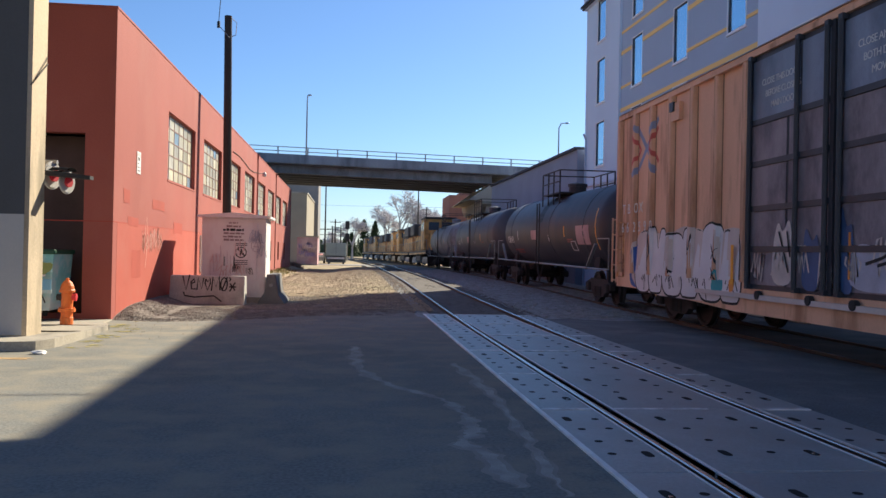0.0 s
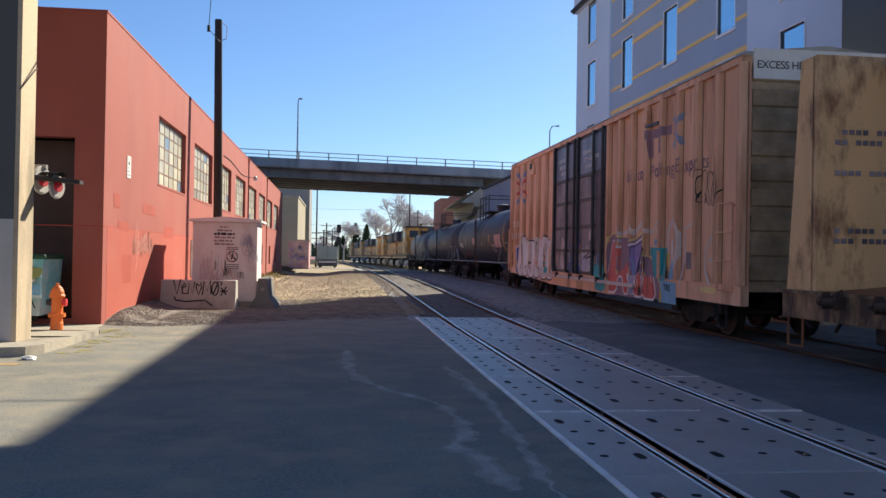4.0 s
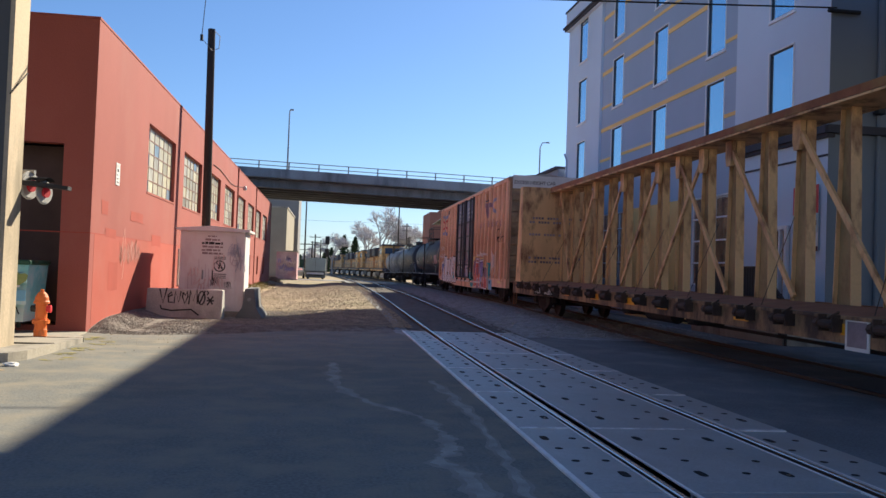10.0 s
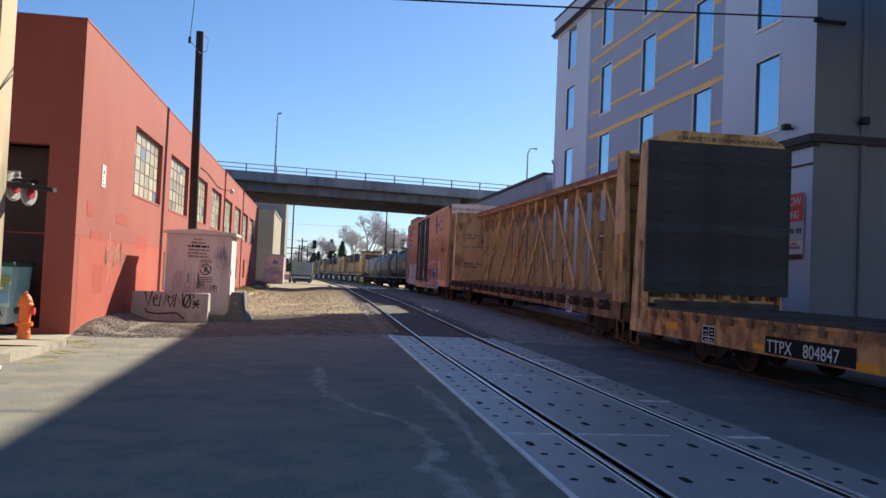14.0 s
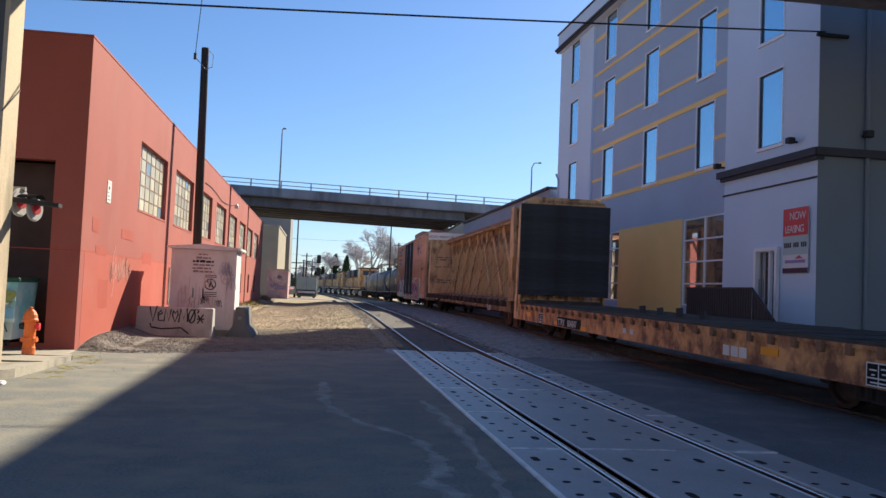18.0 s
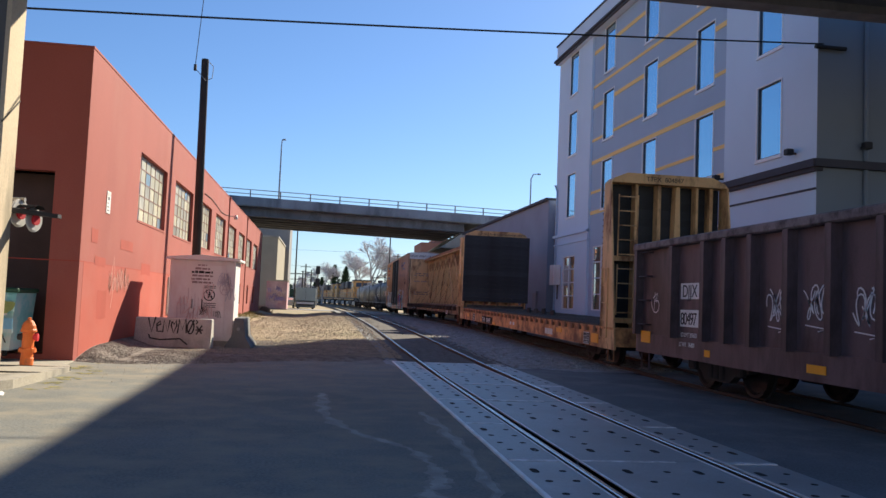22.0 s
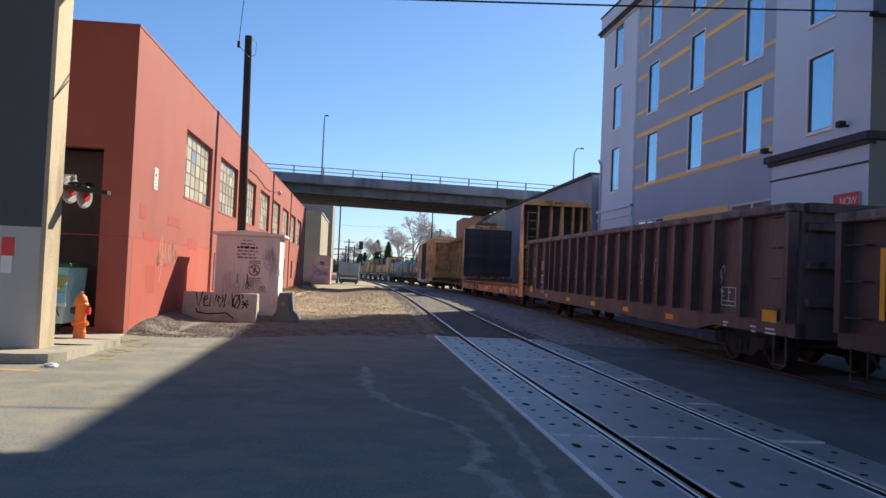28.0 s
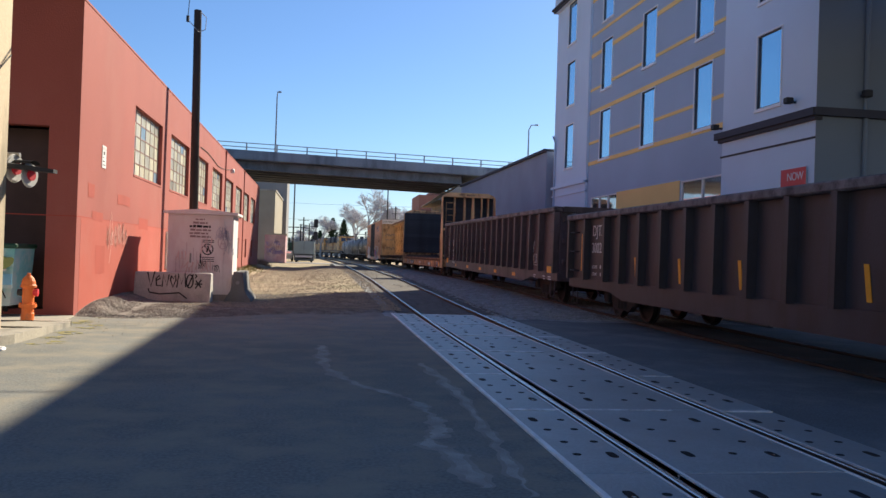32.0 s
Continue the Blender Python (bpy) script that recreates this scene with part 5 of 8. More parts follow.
def boxcar():
    L, X = 19.7, -1.5
    car = make_car("boxcar", "weathered brown high-cube boxcar with black plug doors and graffiti", "boxcar", FRONT - L / 2, 7.0)
    z0, z1 = 0.7, 5.02
    f = L / 2
    bm = bx(bmesh.new(), X + 0.045, 1.44, -f + 0.04, f - 0.04, 0.95, z1 - 0.05)
    part("body", bm, box_tan, car)
    bm = bmesh.new()
    prism(bm, [(-f, z0), (-f, 1.05), (f, 1.05), (f, z0), (f - 2.4, z0), (f - 6.6, 0.52), (-f + 7.0, 0.52), (-f + 2.6, z0)], 0, X - 0.01, X + 0.06)
    part("side_sill", bm, box_tan, car)
    boxpart("top_chord", (X - 0.03, X + 0.1, -f, f, z1 - 0.12, z1), box_tan, car)
    bm = bmesh.new()
    prism(bm, [(X - 0.06, z1), (X + 0.02, z1 + 0.06), (0, z1 + 0.22), (-X - 0.02, z1 + 0.06), (-X + 0.06, z1)], 1, -f, f)
    part("roof", bm, box_roof, car)
    d0, d1 = f - 7.1, f - 12.3
    ribs = [f - 0.06 - 6.85 * k / 6 for k in range(7)] + [d1 - 0.12 - (d1 + f - 0.18) * k / 8 for k in range(9)]
    bm = bmesh.new()
    prism(bm, [(X + 0.055, -0.115), (X - 0.04, -0.085), (X - 0.06, -0.06), (X - 0.06, 0.06), (X - 0.04, 0.085), (X + 0.055, 0.115)], 2, 1.05, z1 - 0.12)
    me = mesh_of("side_post", bm, box_tan)
    # Dark brown strips paint the shade along both feet of every rib.
    rib_strip = mesh_of("weld_seam", bx(bmesh.new(), X + 0.04, X + 0.049, -0.016, 0.016, 1.05, z1 - 0.13), dark_brown)
    for y in ribs:
        shared("side_post", me, car, (0, y, 0))
        shared("weld_seam", rib_strip, car, (0, y - 0.13, 0))
        shared("weld_seam", rib_strip, car, (0, y + 0.127, 0))
    bm = bmesh.new()
    for y in (f + 0.07, f + 0.42):
        bx(bm, X - 0.02, X + 0.02, y - 0.02, y + 0.02, 0.78, 2.45)
    for k in range(5):
        bar(bm, (X, f + 0.07, 0.84 + 0.39 * k), (X, f + 0.42, 0.84 + 0.39 * k), 0.025, 0.025)
    for z in (0.9, 2.35):
        bx(bm, X, X + 0.03, f - 0.02, f + 0.07, z - 0.02, z + 0.02)
    part("end_ladder", bm, box_tan, car)
    # plug doors
    for a, b, nm in ((d0, d0 - 2.55, 0), (d0 - 2.65, d1, 1)):
        door = boxpart("door", (X - 0.02, X + 0.05, b, a, 0.95, z1 - 0.14), door_black, car, "black framed plug door")
        zs = [0.98, 1.62, 2.3, 3.05, 3.75, 4.84]
        for k, (za, zb) in enumerate(zip(zs, zs[1:])):
            mid = b + (a - b) * (0.36 if k == 4 else 0.5)
            for ya, yb in ((b + 0.1, mid - 0.04), (mid + 0.04, a - 0.1)):
                boxpart("door_panel", (X - 0.035, X - 0.02, ya, yb, za + 0.05, zb - 0.05), door_blue if k == 4 else door_brown, door)
        bm = bmesh.new()
        for y in (b + 0.12, b + (a - b) * 0.36, a - 0.12):
            rod(bm, (X - 0.1, y, 1.0), (X - 0.1, y, z1 - 0.2), 0.042)
            for z in zs:
                bx(bm, X - 0.12, X - 0.02, y - 0.05, y + 0.05, z - 0.03, z + 0.05)
        part("lock_bar", bm, door_black, door)
        bm = bmesh.new()
        for z in zs[1:-1]:
            bx(bm, X - 0.065, X - 0.02, b, a, z - 0.045, z + 0.045)
        for y in (b + 0.04, a - 0.04):
            bx(bm, X - 0.06, X - 0.02, y - 0.05, y + 0.05, 0.95, z1 - 0.14)
        part("door_frame", bm, door_black, door)
        bm = bmesh.new()
        for y in (b + 0.5, a - 0.5):
            rod(bm, (X - 0.12, y, 0.86), (X - 0.04, y, 0.86), 0.075, seg=10)
        pieces("door_roller", bm, truck_steel, door)
        lines = ("CLOSE THIS DOOR", "BEFORE CLOSING", "MAIN DOOR") if nm == 0 else ("CLOSE AND LOCK", "BOTH DOORS BEFORE", "MOVING CAR")
        for k, tx in enumerate(lines):
            writing(tx, 0.15, lettering, door, on_minus_x(X - 0.038, a - 0.42 - 0.12 * (k % 2) - (0.3 if k == 2 else 0), 4.34 - 0.2 * k), spacing=0.9)
    boxpart("door_track", (X - 0.1, X - 0.02, d1 - 2.3, d0 + 2.0, 0.78, 0.86), paint_mist, car)
    boxpart("door_track", (X - 0.08, X - 0.02, d1 - 2.3, d0 + 2.0, z1 - 0.14, z1 - 0.06), box_tan, car)
    # ends
    for s in (1, -1):
        bm = bmesh.new()
        for k in range(9):
            z = 1.1 + k * 0.43
            prism(bm, [(s * (f - 0.06), z), (s * (f + 0.02), z + 0.06), (s * (f + 0.02), z + 0.3), (s * (f - 0.06), z + 0.38)], 0, X + 0.15, -X - 0.15)
        part("end_corrugation", bm, box_end, car)
        boxpart("end_sheet", (X + 0.1, -X - 0.1, min(s * (f - 0.041), s * (f - 0.02)), max(s * (f - 0.041), s * (f - 0.02)), 0.95, z1 - 0.08), box_end, car)
        bm = bmesh.new()
        for x in (X, -X):
            bx(bm, x - 0.02 if x > 0 else x, x if x > 0 else x + 0.14, min(s * f, s * (f - 0.14)), max(s * f, s * (f - 0.14)), 0.7, z1)
        pieces("corner_post", bm, box_tan, car)
        coupler(car, s * (f - 0.2), s)
    boxpart("height_board", (X + 0.15, 1.35, -f - 0.03, -f + 0.02, 4.62, z1 + 0.12), lettering, car, "white excess height warning board")
    writing("EXCESS HEIGHT CAR", 0.19, lettering_black, car, on_minus_y(X + 0.2, -f - 0.035, 4.8), spacing=0.92)
    ladder(car, -f + 0.3, -f + 0.88, 0.95, 2.5, 4, X, box_tan)
    ladder(car, f - 0.55, f - 0.1, 0.95, 2.3, 5, X, sill_orange)
    for y in (f - 0.4, -f + 0.7):
        stirrup(car, y, X, truck_steel)
    boxpart("yellow_stripe", (X + 0.035, X + 0.041, -f + 1.0, -f + 1.1, 1.06, 1.95), reflector, car, "yellow reflective stripe")
    boxpart("yellow_stripe", (X - 0.05, X - 0.045, f - 6.6, f - 6.5, 1.0, 1.7), reflector, car)
    boxpart("placard", (X - 0.05, X + 0.06, f - 4.0, f - 3.3, 4.35, 4.72), box_tan, car)
    boxpart("data_strip", (X - 0.016, X - 0.01, -f + 0.95, -f + 1.6, 0.86, 0.97), paint_cream, car, "pale yellow data strip")
    boxpart("grab_bar", (X - 0.07, X - 0.03, -f + 3.8, -f + 4.55, 4.4, 4.45), door_black, car)
    boxpart("defect_holder", (X - 0.09, X - 0.04, f - 3.75, f - 3.55, 4.55, 4.75), door_black, car)
    boxpart("defect_holder", (X - 0.09, X - 0.03, -f + 4.4, -f + 4.65, 4.5, 4.78), box_tan, car)
    boxpart("data_plate", (X + 0.035, X + 0.041, -f + 2.03, -f + 2.4, 1.28, 1.62), door_brown, car)
    # lettering and painted marks
    for y, z, tx in ((f - 0.55, 2.5, "TBOX"), (f - 0.5, 2.05, "662590")):
        for k, c in enumerate(tx):
            writing(c, 0.34, lettering, car, on_minus_x(X - 0.066, y - 0.36 * k - (0.1 if k > 1 else 0), z))
    skin = BoxSide(car, X, f, ribs)
    at = 13.73
    for c in "Railcar Pooling Experts":
        if c != " ":
            writing(c, 0.42, paint_plum, car, on_minus_x(min(skin.depth(f - at - 0.03 * q) for q in range(8)) - 0.004, f - at, 3.28 - 0.012 * (at - 13.7)))
        at += {"i": 0.1, "l": 0.1, "r": 0.15, "t": 0.14, " ": 0.24, "R": 0.27, "P": 0.25, "s": 0.2, "c": 0.21, "x": 0.21}.get(c, 0.235)
    skin.stroke([(1.15, 3.4), (1.9, 4.0), (2.6, 4.6)], 0.13, paint_slate, 0, "faded blue crossed logo")
    skin.stroke([(1.2, 4.6), (1.9, 4.0), (2.5, 3.4)], 0.13, paint_slate, 0.5)
    skin.stroke([(1.05, 3.6), (1.5, 4.0), (1.1, 4.4)], 0.1, paint_red, 1, "faded red logo bar")
    skin.stroke([(2.65, 3.6), (2.25, 4.0), (2.6, 4.4)], 0.1, paint_red, 1)
    skin.stroke([(15.1, 4.25), (16.45, 4.2)], 0.2, paint_plum, 0, "faded purple logo bar")
    skin.stroke([(15.3, 4.2), (15.33, 3.7)], 0.2, paint_plum, 0.5)
    skin.stroke([(16.0, 4.2), (16.02, 3.75)], 0.12, paint_plum, 0.5)
    skin.stroke([(16.55, 4.45), (16.75, 4.15), (16.55, 3.8)], 0.1, paint_slate, 1, "faded grey crossed logo")
    skin.stroke([(17.1, 4.45), (16.85, 4.15), (17.1, 3.8)], 0.1, paint_slate, 1)
    graffiti(car, X - 0.05, f, skin)


class BoxSide:
    """Lays flat painted shapes on the ribbed side: b is the distance behind the car's front, z the height."""

    def __init__(self, car, x, f, ribs):
        self.car, self.x, self.f, self.ribs = car, x, f, ribs

    def depth(self, y, z=2.0):
        if z < 1.05:
            return self.x - 0.012
        d = min(abs(y - r) for r in self.ribs)
        return self.x - 0.06 if d < 0.061 else (self.x + 0.045 if d > 0.111 else (self.x - 0.06 + 0.8 * (d - 0.06) if d < 0.085 else self.x - 0.04 + 3.2 * (d - 0.085)))

    def lay(self, bm, material, layer, label):
        lo, hi = min(v.co.y for v in bm.verts), max(v.co.y for v in bm.verts)
        cuts = [(0, r + d, 0) for r in self.ribs for d in (-0.1116, -0.085, -0.06, 0.06, 0.085, 0.1116) if lo < r + d < hi]
        for c in cuts:
            bmesh.ops.bisect_plane(bm, geom=bm.verts[:] + bm.edges[:] + bm.faces[:], plane_co=c, plane_no=(0, 1, 0))
        bmesh.ops.bisect_plane(bm, geom=bm.verts[:] + bm.edges[:] + bm.faces[:], plane_co=(0, 0, 1.05), plane_no=(0, 0, 1))
        for v in bm.verts:
            v.co.x = self.depth(v.co.y, v.co.z - 0.001) - 0.003 - 0.0016 * layer
        part("graffiti" if "logo" not in label else "logo_mark", bm, material, self.car, label)

    def fill(self, pts, material, layer, label=""):
        bm = bmesh.new()
        f = bm.faces.new([bm.verts.new((0, self.f - b, z)) for b, z in pts])
        bmesh.ops.triangulate(bm, faces=[f])
        self.lay(bm, material, layer, label)

    def stroke(self, pts, w, material, layer, label=""):
        bm = bmesh.new()
        stroke(bm, pts, w, Matrix(((0, 0, 0, 0), (-1, 0, 0, self.f), (0, 1, 0, 0), (0, 0, 0, 1))))
        self.lay(bm, material, layer, label)

    def outlined(self, pts, material, line, layer, w=0.05):
        self.fill(pts, material, layer)
        self.stroke(pts + pts[:2], w, line, layer + 0.5)


def soft(pts, n=3):
    """Rounds a closed outline by cutting its corners."""
    for _ in range(n - 1):
        out = []
        for i, p in enumerate(pts):
            q = pts[(i + 1) % len(pts)]
            out += [(p[0] * 0.78 + q[0] * 0.22, p[1] * 0.78 + q[1] * 0.22), (p[0] * 0.22 + q[0] * 0.78, p[1] * 0.22 + q[1] * 0.78)]
        pts = out
    return pts


def graffiti(car, x, f, skin):
    rng = random.Random(21)
    # pale lettering ahead of the doors
    skin.fill(soft([(0.95, 0.75), (1.1, 1.5), (1.5, 1.9), (2.0, 1.7), (2.0, 0.7)]), paint_blue, 0)
    skin.fill(soft([(1.2, 0.6), (1.1, 1.6), (1.6, 2.15), (3.3, 1.9), (4.2, 2.15), (5.4, 1.95), (6.9, 2.05), (6.95, 1.2), (6.6, 0.62)]), paint_mist, 0.4)
    b = 1.35
    for k, w in enumerate((1.1, 0.95, 1.2, 1.05, 1.2, 0.95)):
        h = 2.02 + 0.1 * math.sin(k * 2.1)
        if k % 2:
            pts = [(b, 0.66), (b + 0.02, h), (b + 0.35 * w, h + 0.06), (b + 0.5 * w, 1.5), (b + 0.62 * w, h), (b + w, h - 0.05), (b + 0.92 * w, 0.68), (b + 0.55 * w, 0.64)]
        else:
            pts = [(b + 0.1, 0.64), (b - 0.02, 1.4), (b + 0.15, h), (b + 0.8 * w, h + 0.05), (b + w, 1.6), (b + 0.8 * w, 1.3), (b + w, 0.9), (b + 0.85 * w, 0.62)]
        skin.outlined(soft(pts), paint_white, paint_black, 1 + 0.6 * (k % 3), 0.045)
        for q in range(5):
            c = b + w * rng.uniform(0.2, 0.7)
            z = rng.uniform(0.85, 1.6)
            skin.stroke([(c, z), (c + rng.uniform(0.05, 0.2), z + rng.uniform(0.1, 0.3)), (c + rng.uniform(0.15, 0.35), z - rng.uniform(0.0, 0.3))], 0.035, paint_black, 3.2)
        b += w * 0.84
    skin.fill(soft([(6.35, 0.8), (6.45, 1.7), (6.6, 1.5), (6.6, 0.9)]), paint_orange, 3.4)
    skin.fill(soft([(5.6, 0.8), (5.7, 1.2), (6.1, 1.3), (6.15, 0.8)]), paint_teal, 3.4)
    # faint white mist and arcs behind the doors
    for k, pts in enumerate(([(13.0, 2.0), (13.2, 2.35), (13.35, 2.05), (13.9, 2.1), (14.1, 2.3), (14.4, 2.0)], [(14.3, 2.05), (14.9, 2.35), (15.1, 2.1), (15.5, 2.05), (15.7, 2.3), (15.75, 1.95), (16.0, 2.1)],
                            [(16.4, 1.3), (16.33, 1.7), (16.35, 2.1), (16.6, 2.3), (16.95, 2.15), (17.05, 1.8), (16.95, 1.4), (16.7, 1.2)], [(16.6, 1.4), (16.55, 1.8), (16.75, 2.0), (16.85, 1.7), (16.75, 1.5)],
                            [(17.1, 0.95), (17.25, 1.5), (17.2, 2.1), (17.6, 2.2)], [(18.55, 2.0), (18.2, 1.7), (18.15, 1.3), (18.5, 1.0)], [(18.3, 1.5), (18.55, 1.45)])):
        skin.stroke(pts, 0.11 if k < 4 else 0.07, paint_mist, 0.2 + 0.1 * k, "white sprayed line" if k == 0 else "")
    # red and purple lettering
    skin.fill([(15.3, 1.55), (15.35, 1.72), (16.3, 1.7), (16.34, 0.55), (15.95, 0.55), (16.0, 1.35), (15.6, 1.48)], paint_teal, 0.9)
    skin.fill(soft([(16.45, 1.0), (16.5, 1.4), (16.75, 1.45), (16.85, 1.1)], 2), paint_sky, 0.9)
    skin.fill(soft([(15.55, 1.75), (15.58, 1.92), (15.72, 1.9), (15.7, 1.75)], 2), paint_sky, 0.9)
    skin.fill([(16.05, 0.54), (16.1, 1.02), (16.5, 1.0), (16.9, 0.98), (16.95, 0.54)], paint_sky, 1.4)
    skin.fill(soft([(12.38, 0.54), (12.5, 1.98), (12.8, 2.08), (13.4, 1.98), (14.25, 1.86), (14.9, 2.08), (15.1, 2.0), (15.12, 1.55), (15.4, 1.45), (15.8, 1.25), (16.06, 0.9), (16.08, 0.54)], 2), paint_plum, 2)
    skin.stroke([(12.36, 0.56), (12.5, 1.98), (12.8, 2.08), (13.4, 1.98), (14.25, 1.87), (14.9, 2.09), (15.1, 2.0), (15.13, 1.55), (15.4, 1.46), (15.8, 1.27), (16.08, 0.9), (16.1, 0.56)], 0.05, paint_cream, 2.4)
    skin.outlined([(13.35, 1.9), (14.2, 1.76), (14.9, 1.95), (14.8, 1.45), (14.5, 1.15), (14.42, 0.62), (14.2, 0.62), (14.1, 1.3), (13.75, 1.62)], paint_purple, paint_white, 3)
    skin.fill(soft([(14.05, 1.35), (14.3, 1.5), (14.4, 1.2), (14.38, 0.62), (14.05, 0.62)], 2), paint_slate, 3.9)
    skin.outlined(soft([(12.48, 0.58), (12.66, 1.86), (13.12, 1.92), (13.22, 1.72), (13.72, 1.72), (13.95, 1.5), (14.12, 0.6), (13.72, 0.6), (13.66, 1.0), (13.32, 1.0), (13.22, 0.6)], 2), paint_red, paint_white, 4.2)
    skin.fill(soft([(13.3, 1.15), (13.35, 1.5), (13.6, 1.5), (13.66, 1.15)], 2), paint_plum, 5.1)
    skin.outlined(soft([(14.82, 1.92), (15.02, 1.95), (15.06, 1.4), (14.9, 1.15), (14.75, 1.3)], 2), paint_red, paint_white, 4.2)
    skin.outlined(soft([(14.4, 0.58), (14.55, 1.0), (14.7, 1.22), (14.95, 1.05), (14.95, 0.8), (15.05, 0.58)], 2), paint_red, paint_white, 4.4)
    skin.outlined(soft([(15.0, 0.56), (15.02, 0.95), (15.2, 1.3), (15.45, 1.34), (15.7, 1.1), (15.88, 0.56)], 2), paint_red, paint_white, 4.8)
    skin.fill(soft([(15.05, 1.2), (15.0, 1.7), (15.16, 1.75), (15.24, 1.3), (15.15, 0.95)], 2), paint_black, 6)
    skin.fill(soft([(14.72, 0.62), (14.76, 0.85), (14.9, 0.8), (14.92, 0.62)], 2), paint_black, 6)
    skin.fill([(16.3, 1.3), (16.33, 1.62), (16.42, 1.55), (16.4, 1.3)], paint_yellow, 6)
    skin.fill([(16.05, 0.54), (16.08, 0.85), (16.16, 0.7), (16.14, 0.54)], paint_yellow, 6)
    for pts in ([(12.75, 1.8), (12.7, 1.0), (12.62, 0.62)], [(13.2, 1.7), (13.25, 1.55), (13.3, 1.52)], [(13.7, 1.65), (13.85, 1.2), (13.95, 0.65)], [(14.55, 1.1), (14.6, 0.7)], [(15.3, 1.25), (15.35, 0.9), (15.3, 0.6)], [(13.6, 1.85), (14.2, 1.7), (14.8, 1.85)], [(14.3, 1.7), (14.25, 1.3)], [(15.55, 1.1), (15.72, 0.7)]):
        skin.stroke(pts, 0.022, paint_black, 6.3)
    for pts in ([(12.85, 1.75), (12.82, 1.3)], [(13.9, 1.35), (14.0, 0.95)], [(15.45, 1.2), (15.6, 0.95)], [(14.65, 1.0), (14.7, 0.85)]):
        skin.stroke(pts, 0.035, paint_white, 6.4)
    for tx, z in (("DAD", 1.07), ("TRE", 0.8)):
        for k, c in enumerate(tx):
            writing(c, 0.2, paint_black, car, on_minus_x(skin.depth(f - 16.3 - 0.15 * k, z + 0.06) - 0.014, f - 16.28 - 0.14 * k, z))
    for k in range(5):
        c = 17.75 + 0.2 * k
        ph = rng.uniform(0, 6)
        skin.stroke([(c + 0.1 * math.sin(ph + i * 0.6) + 0.02 * i, 2.85 + 0.05 * math.cos(k) + 0.32 * math.sin(ph * 1.7 + i * 0.42)) for i in range(16)], 0.018, paint_black, 1 + 0.3 * k)
    skin.fill(soft([(11.4, 0.56), (11.45, 0.9), (11.9, 1.0), (12.25, 0.95), (12.3, 0.56)]), paint_teal, 0.5)
    # paint over the doors
    m = on_minus_x(x - 0.0, f, 0)
    layer = 0.0
    for pts, mt in (([(7.95, 1.05), (8.0, 1.7), (8.15, 2.1), (8.3, 1.85), (8.5, 2.15), (8.62, 1.6), (8.6, 1.05)], paint_mist), ([(8.85, 1.0), (8.9, 1.5), (8.95, 2.0), (9.15, 1.7), (9.3, 1.9), (9.4, 1.0)], paint_navy),
                    ([(9.85, 1.0), (9.8, 1.7), (9.88, 2.3), (10.0, 1.9), (10.15, 2.0), (10.2, 1.0)], paint_navy), ([(10.05, 1.05), (10.1, 1.5), (10.3, 1.72), (10.8, 1.6), (11.25, 1.75), (11.42, 1.5), (11.4, 1.05)], paint_lilac),
                    ([(10.95, 1.85), (10.98, 2.2), (11.3, 2.22), (11.32, 1.8), (11.1, 1.95)], paint_mist), ([(11.6, 1.05), (11.62, 1.5), (11.85, 1.75), (12.1, 1.4), (12.15, 1.05)], paint_navy)):
        bm = bmesh.new()
        bm.faces.new([bm.verts.new(m @ Vector((p[0], p[1], layer))) for p in soft(pts)])
        layer += 0.0012
        part("graffiti", bm, mt, car)
    bm = bmesh.new()
    for c0, c1 in ((11.45, 11.9), (11.8, 12.3)):
        bm.faces.new([bm.verts.new(on_minus_x(x - 0.01 - 0.001 * c0, f, 0) @ Vector((p[0], p[1], 0))) for p in soft([(c0, 0.9), (c0, 1.25), (c1, 1.3), (c1 + 0.05, 0.95)])])
    pieces("graffiti", bm, paint_teal, car)
    bm = bmesh.new()
    bm.faces.new([bm.verts.new(on_minus_x(x - 0.004, f, 0) @ Vector((p[0], p[1], 0))) for p in ((10.05, 1.2), (10.05, 1.85), (10.1, 1.85), (10.1, 1.2))])
    part("graffiti", bm, paint_orange, car)
    bm = bmesh.new()
    for k in range(7):
        mm = on_minus_x(x - 0.006 - 0.001 * k, f - 7.35 - 0.66 * k, 1.0 + 0.12 * (k % 3))
        stroke(bm, curl(rng, 12, 0.45, 0.6), 0.04, mm)
    pieces("graffiti", bm, paint_mist, car)
    bm = bmesh.new()
    for k, pts in enumerate(([(10.45, 1.42), (10.8, 1.5), (11.1, 1.62), (11.35, 1.78)], [(10.7, 1.4), (11.0, 1.46), (11.3, 1.44)], [(8.2, 1.9), (8.4, 1.5), (8.5, 1.25)], [(8.45, 1.9), (8.55, 1.5)])):
        stroke(bm, pts, 0.045, on_minus_x(x - 0.012 - 0.001 * k, f, 0))
    pieces("graffiti", bm, paint_black, car)


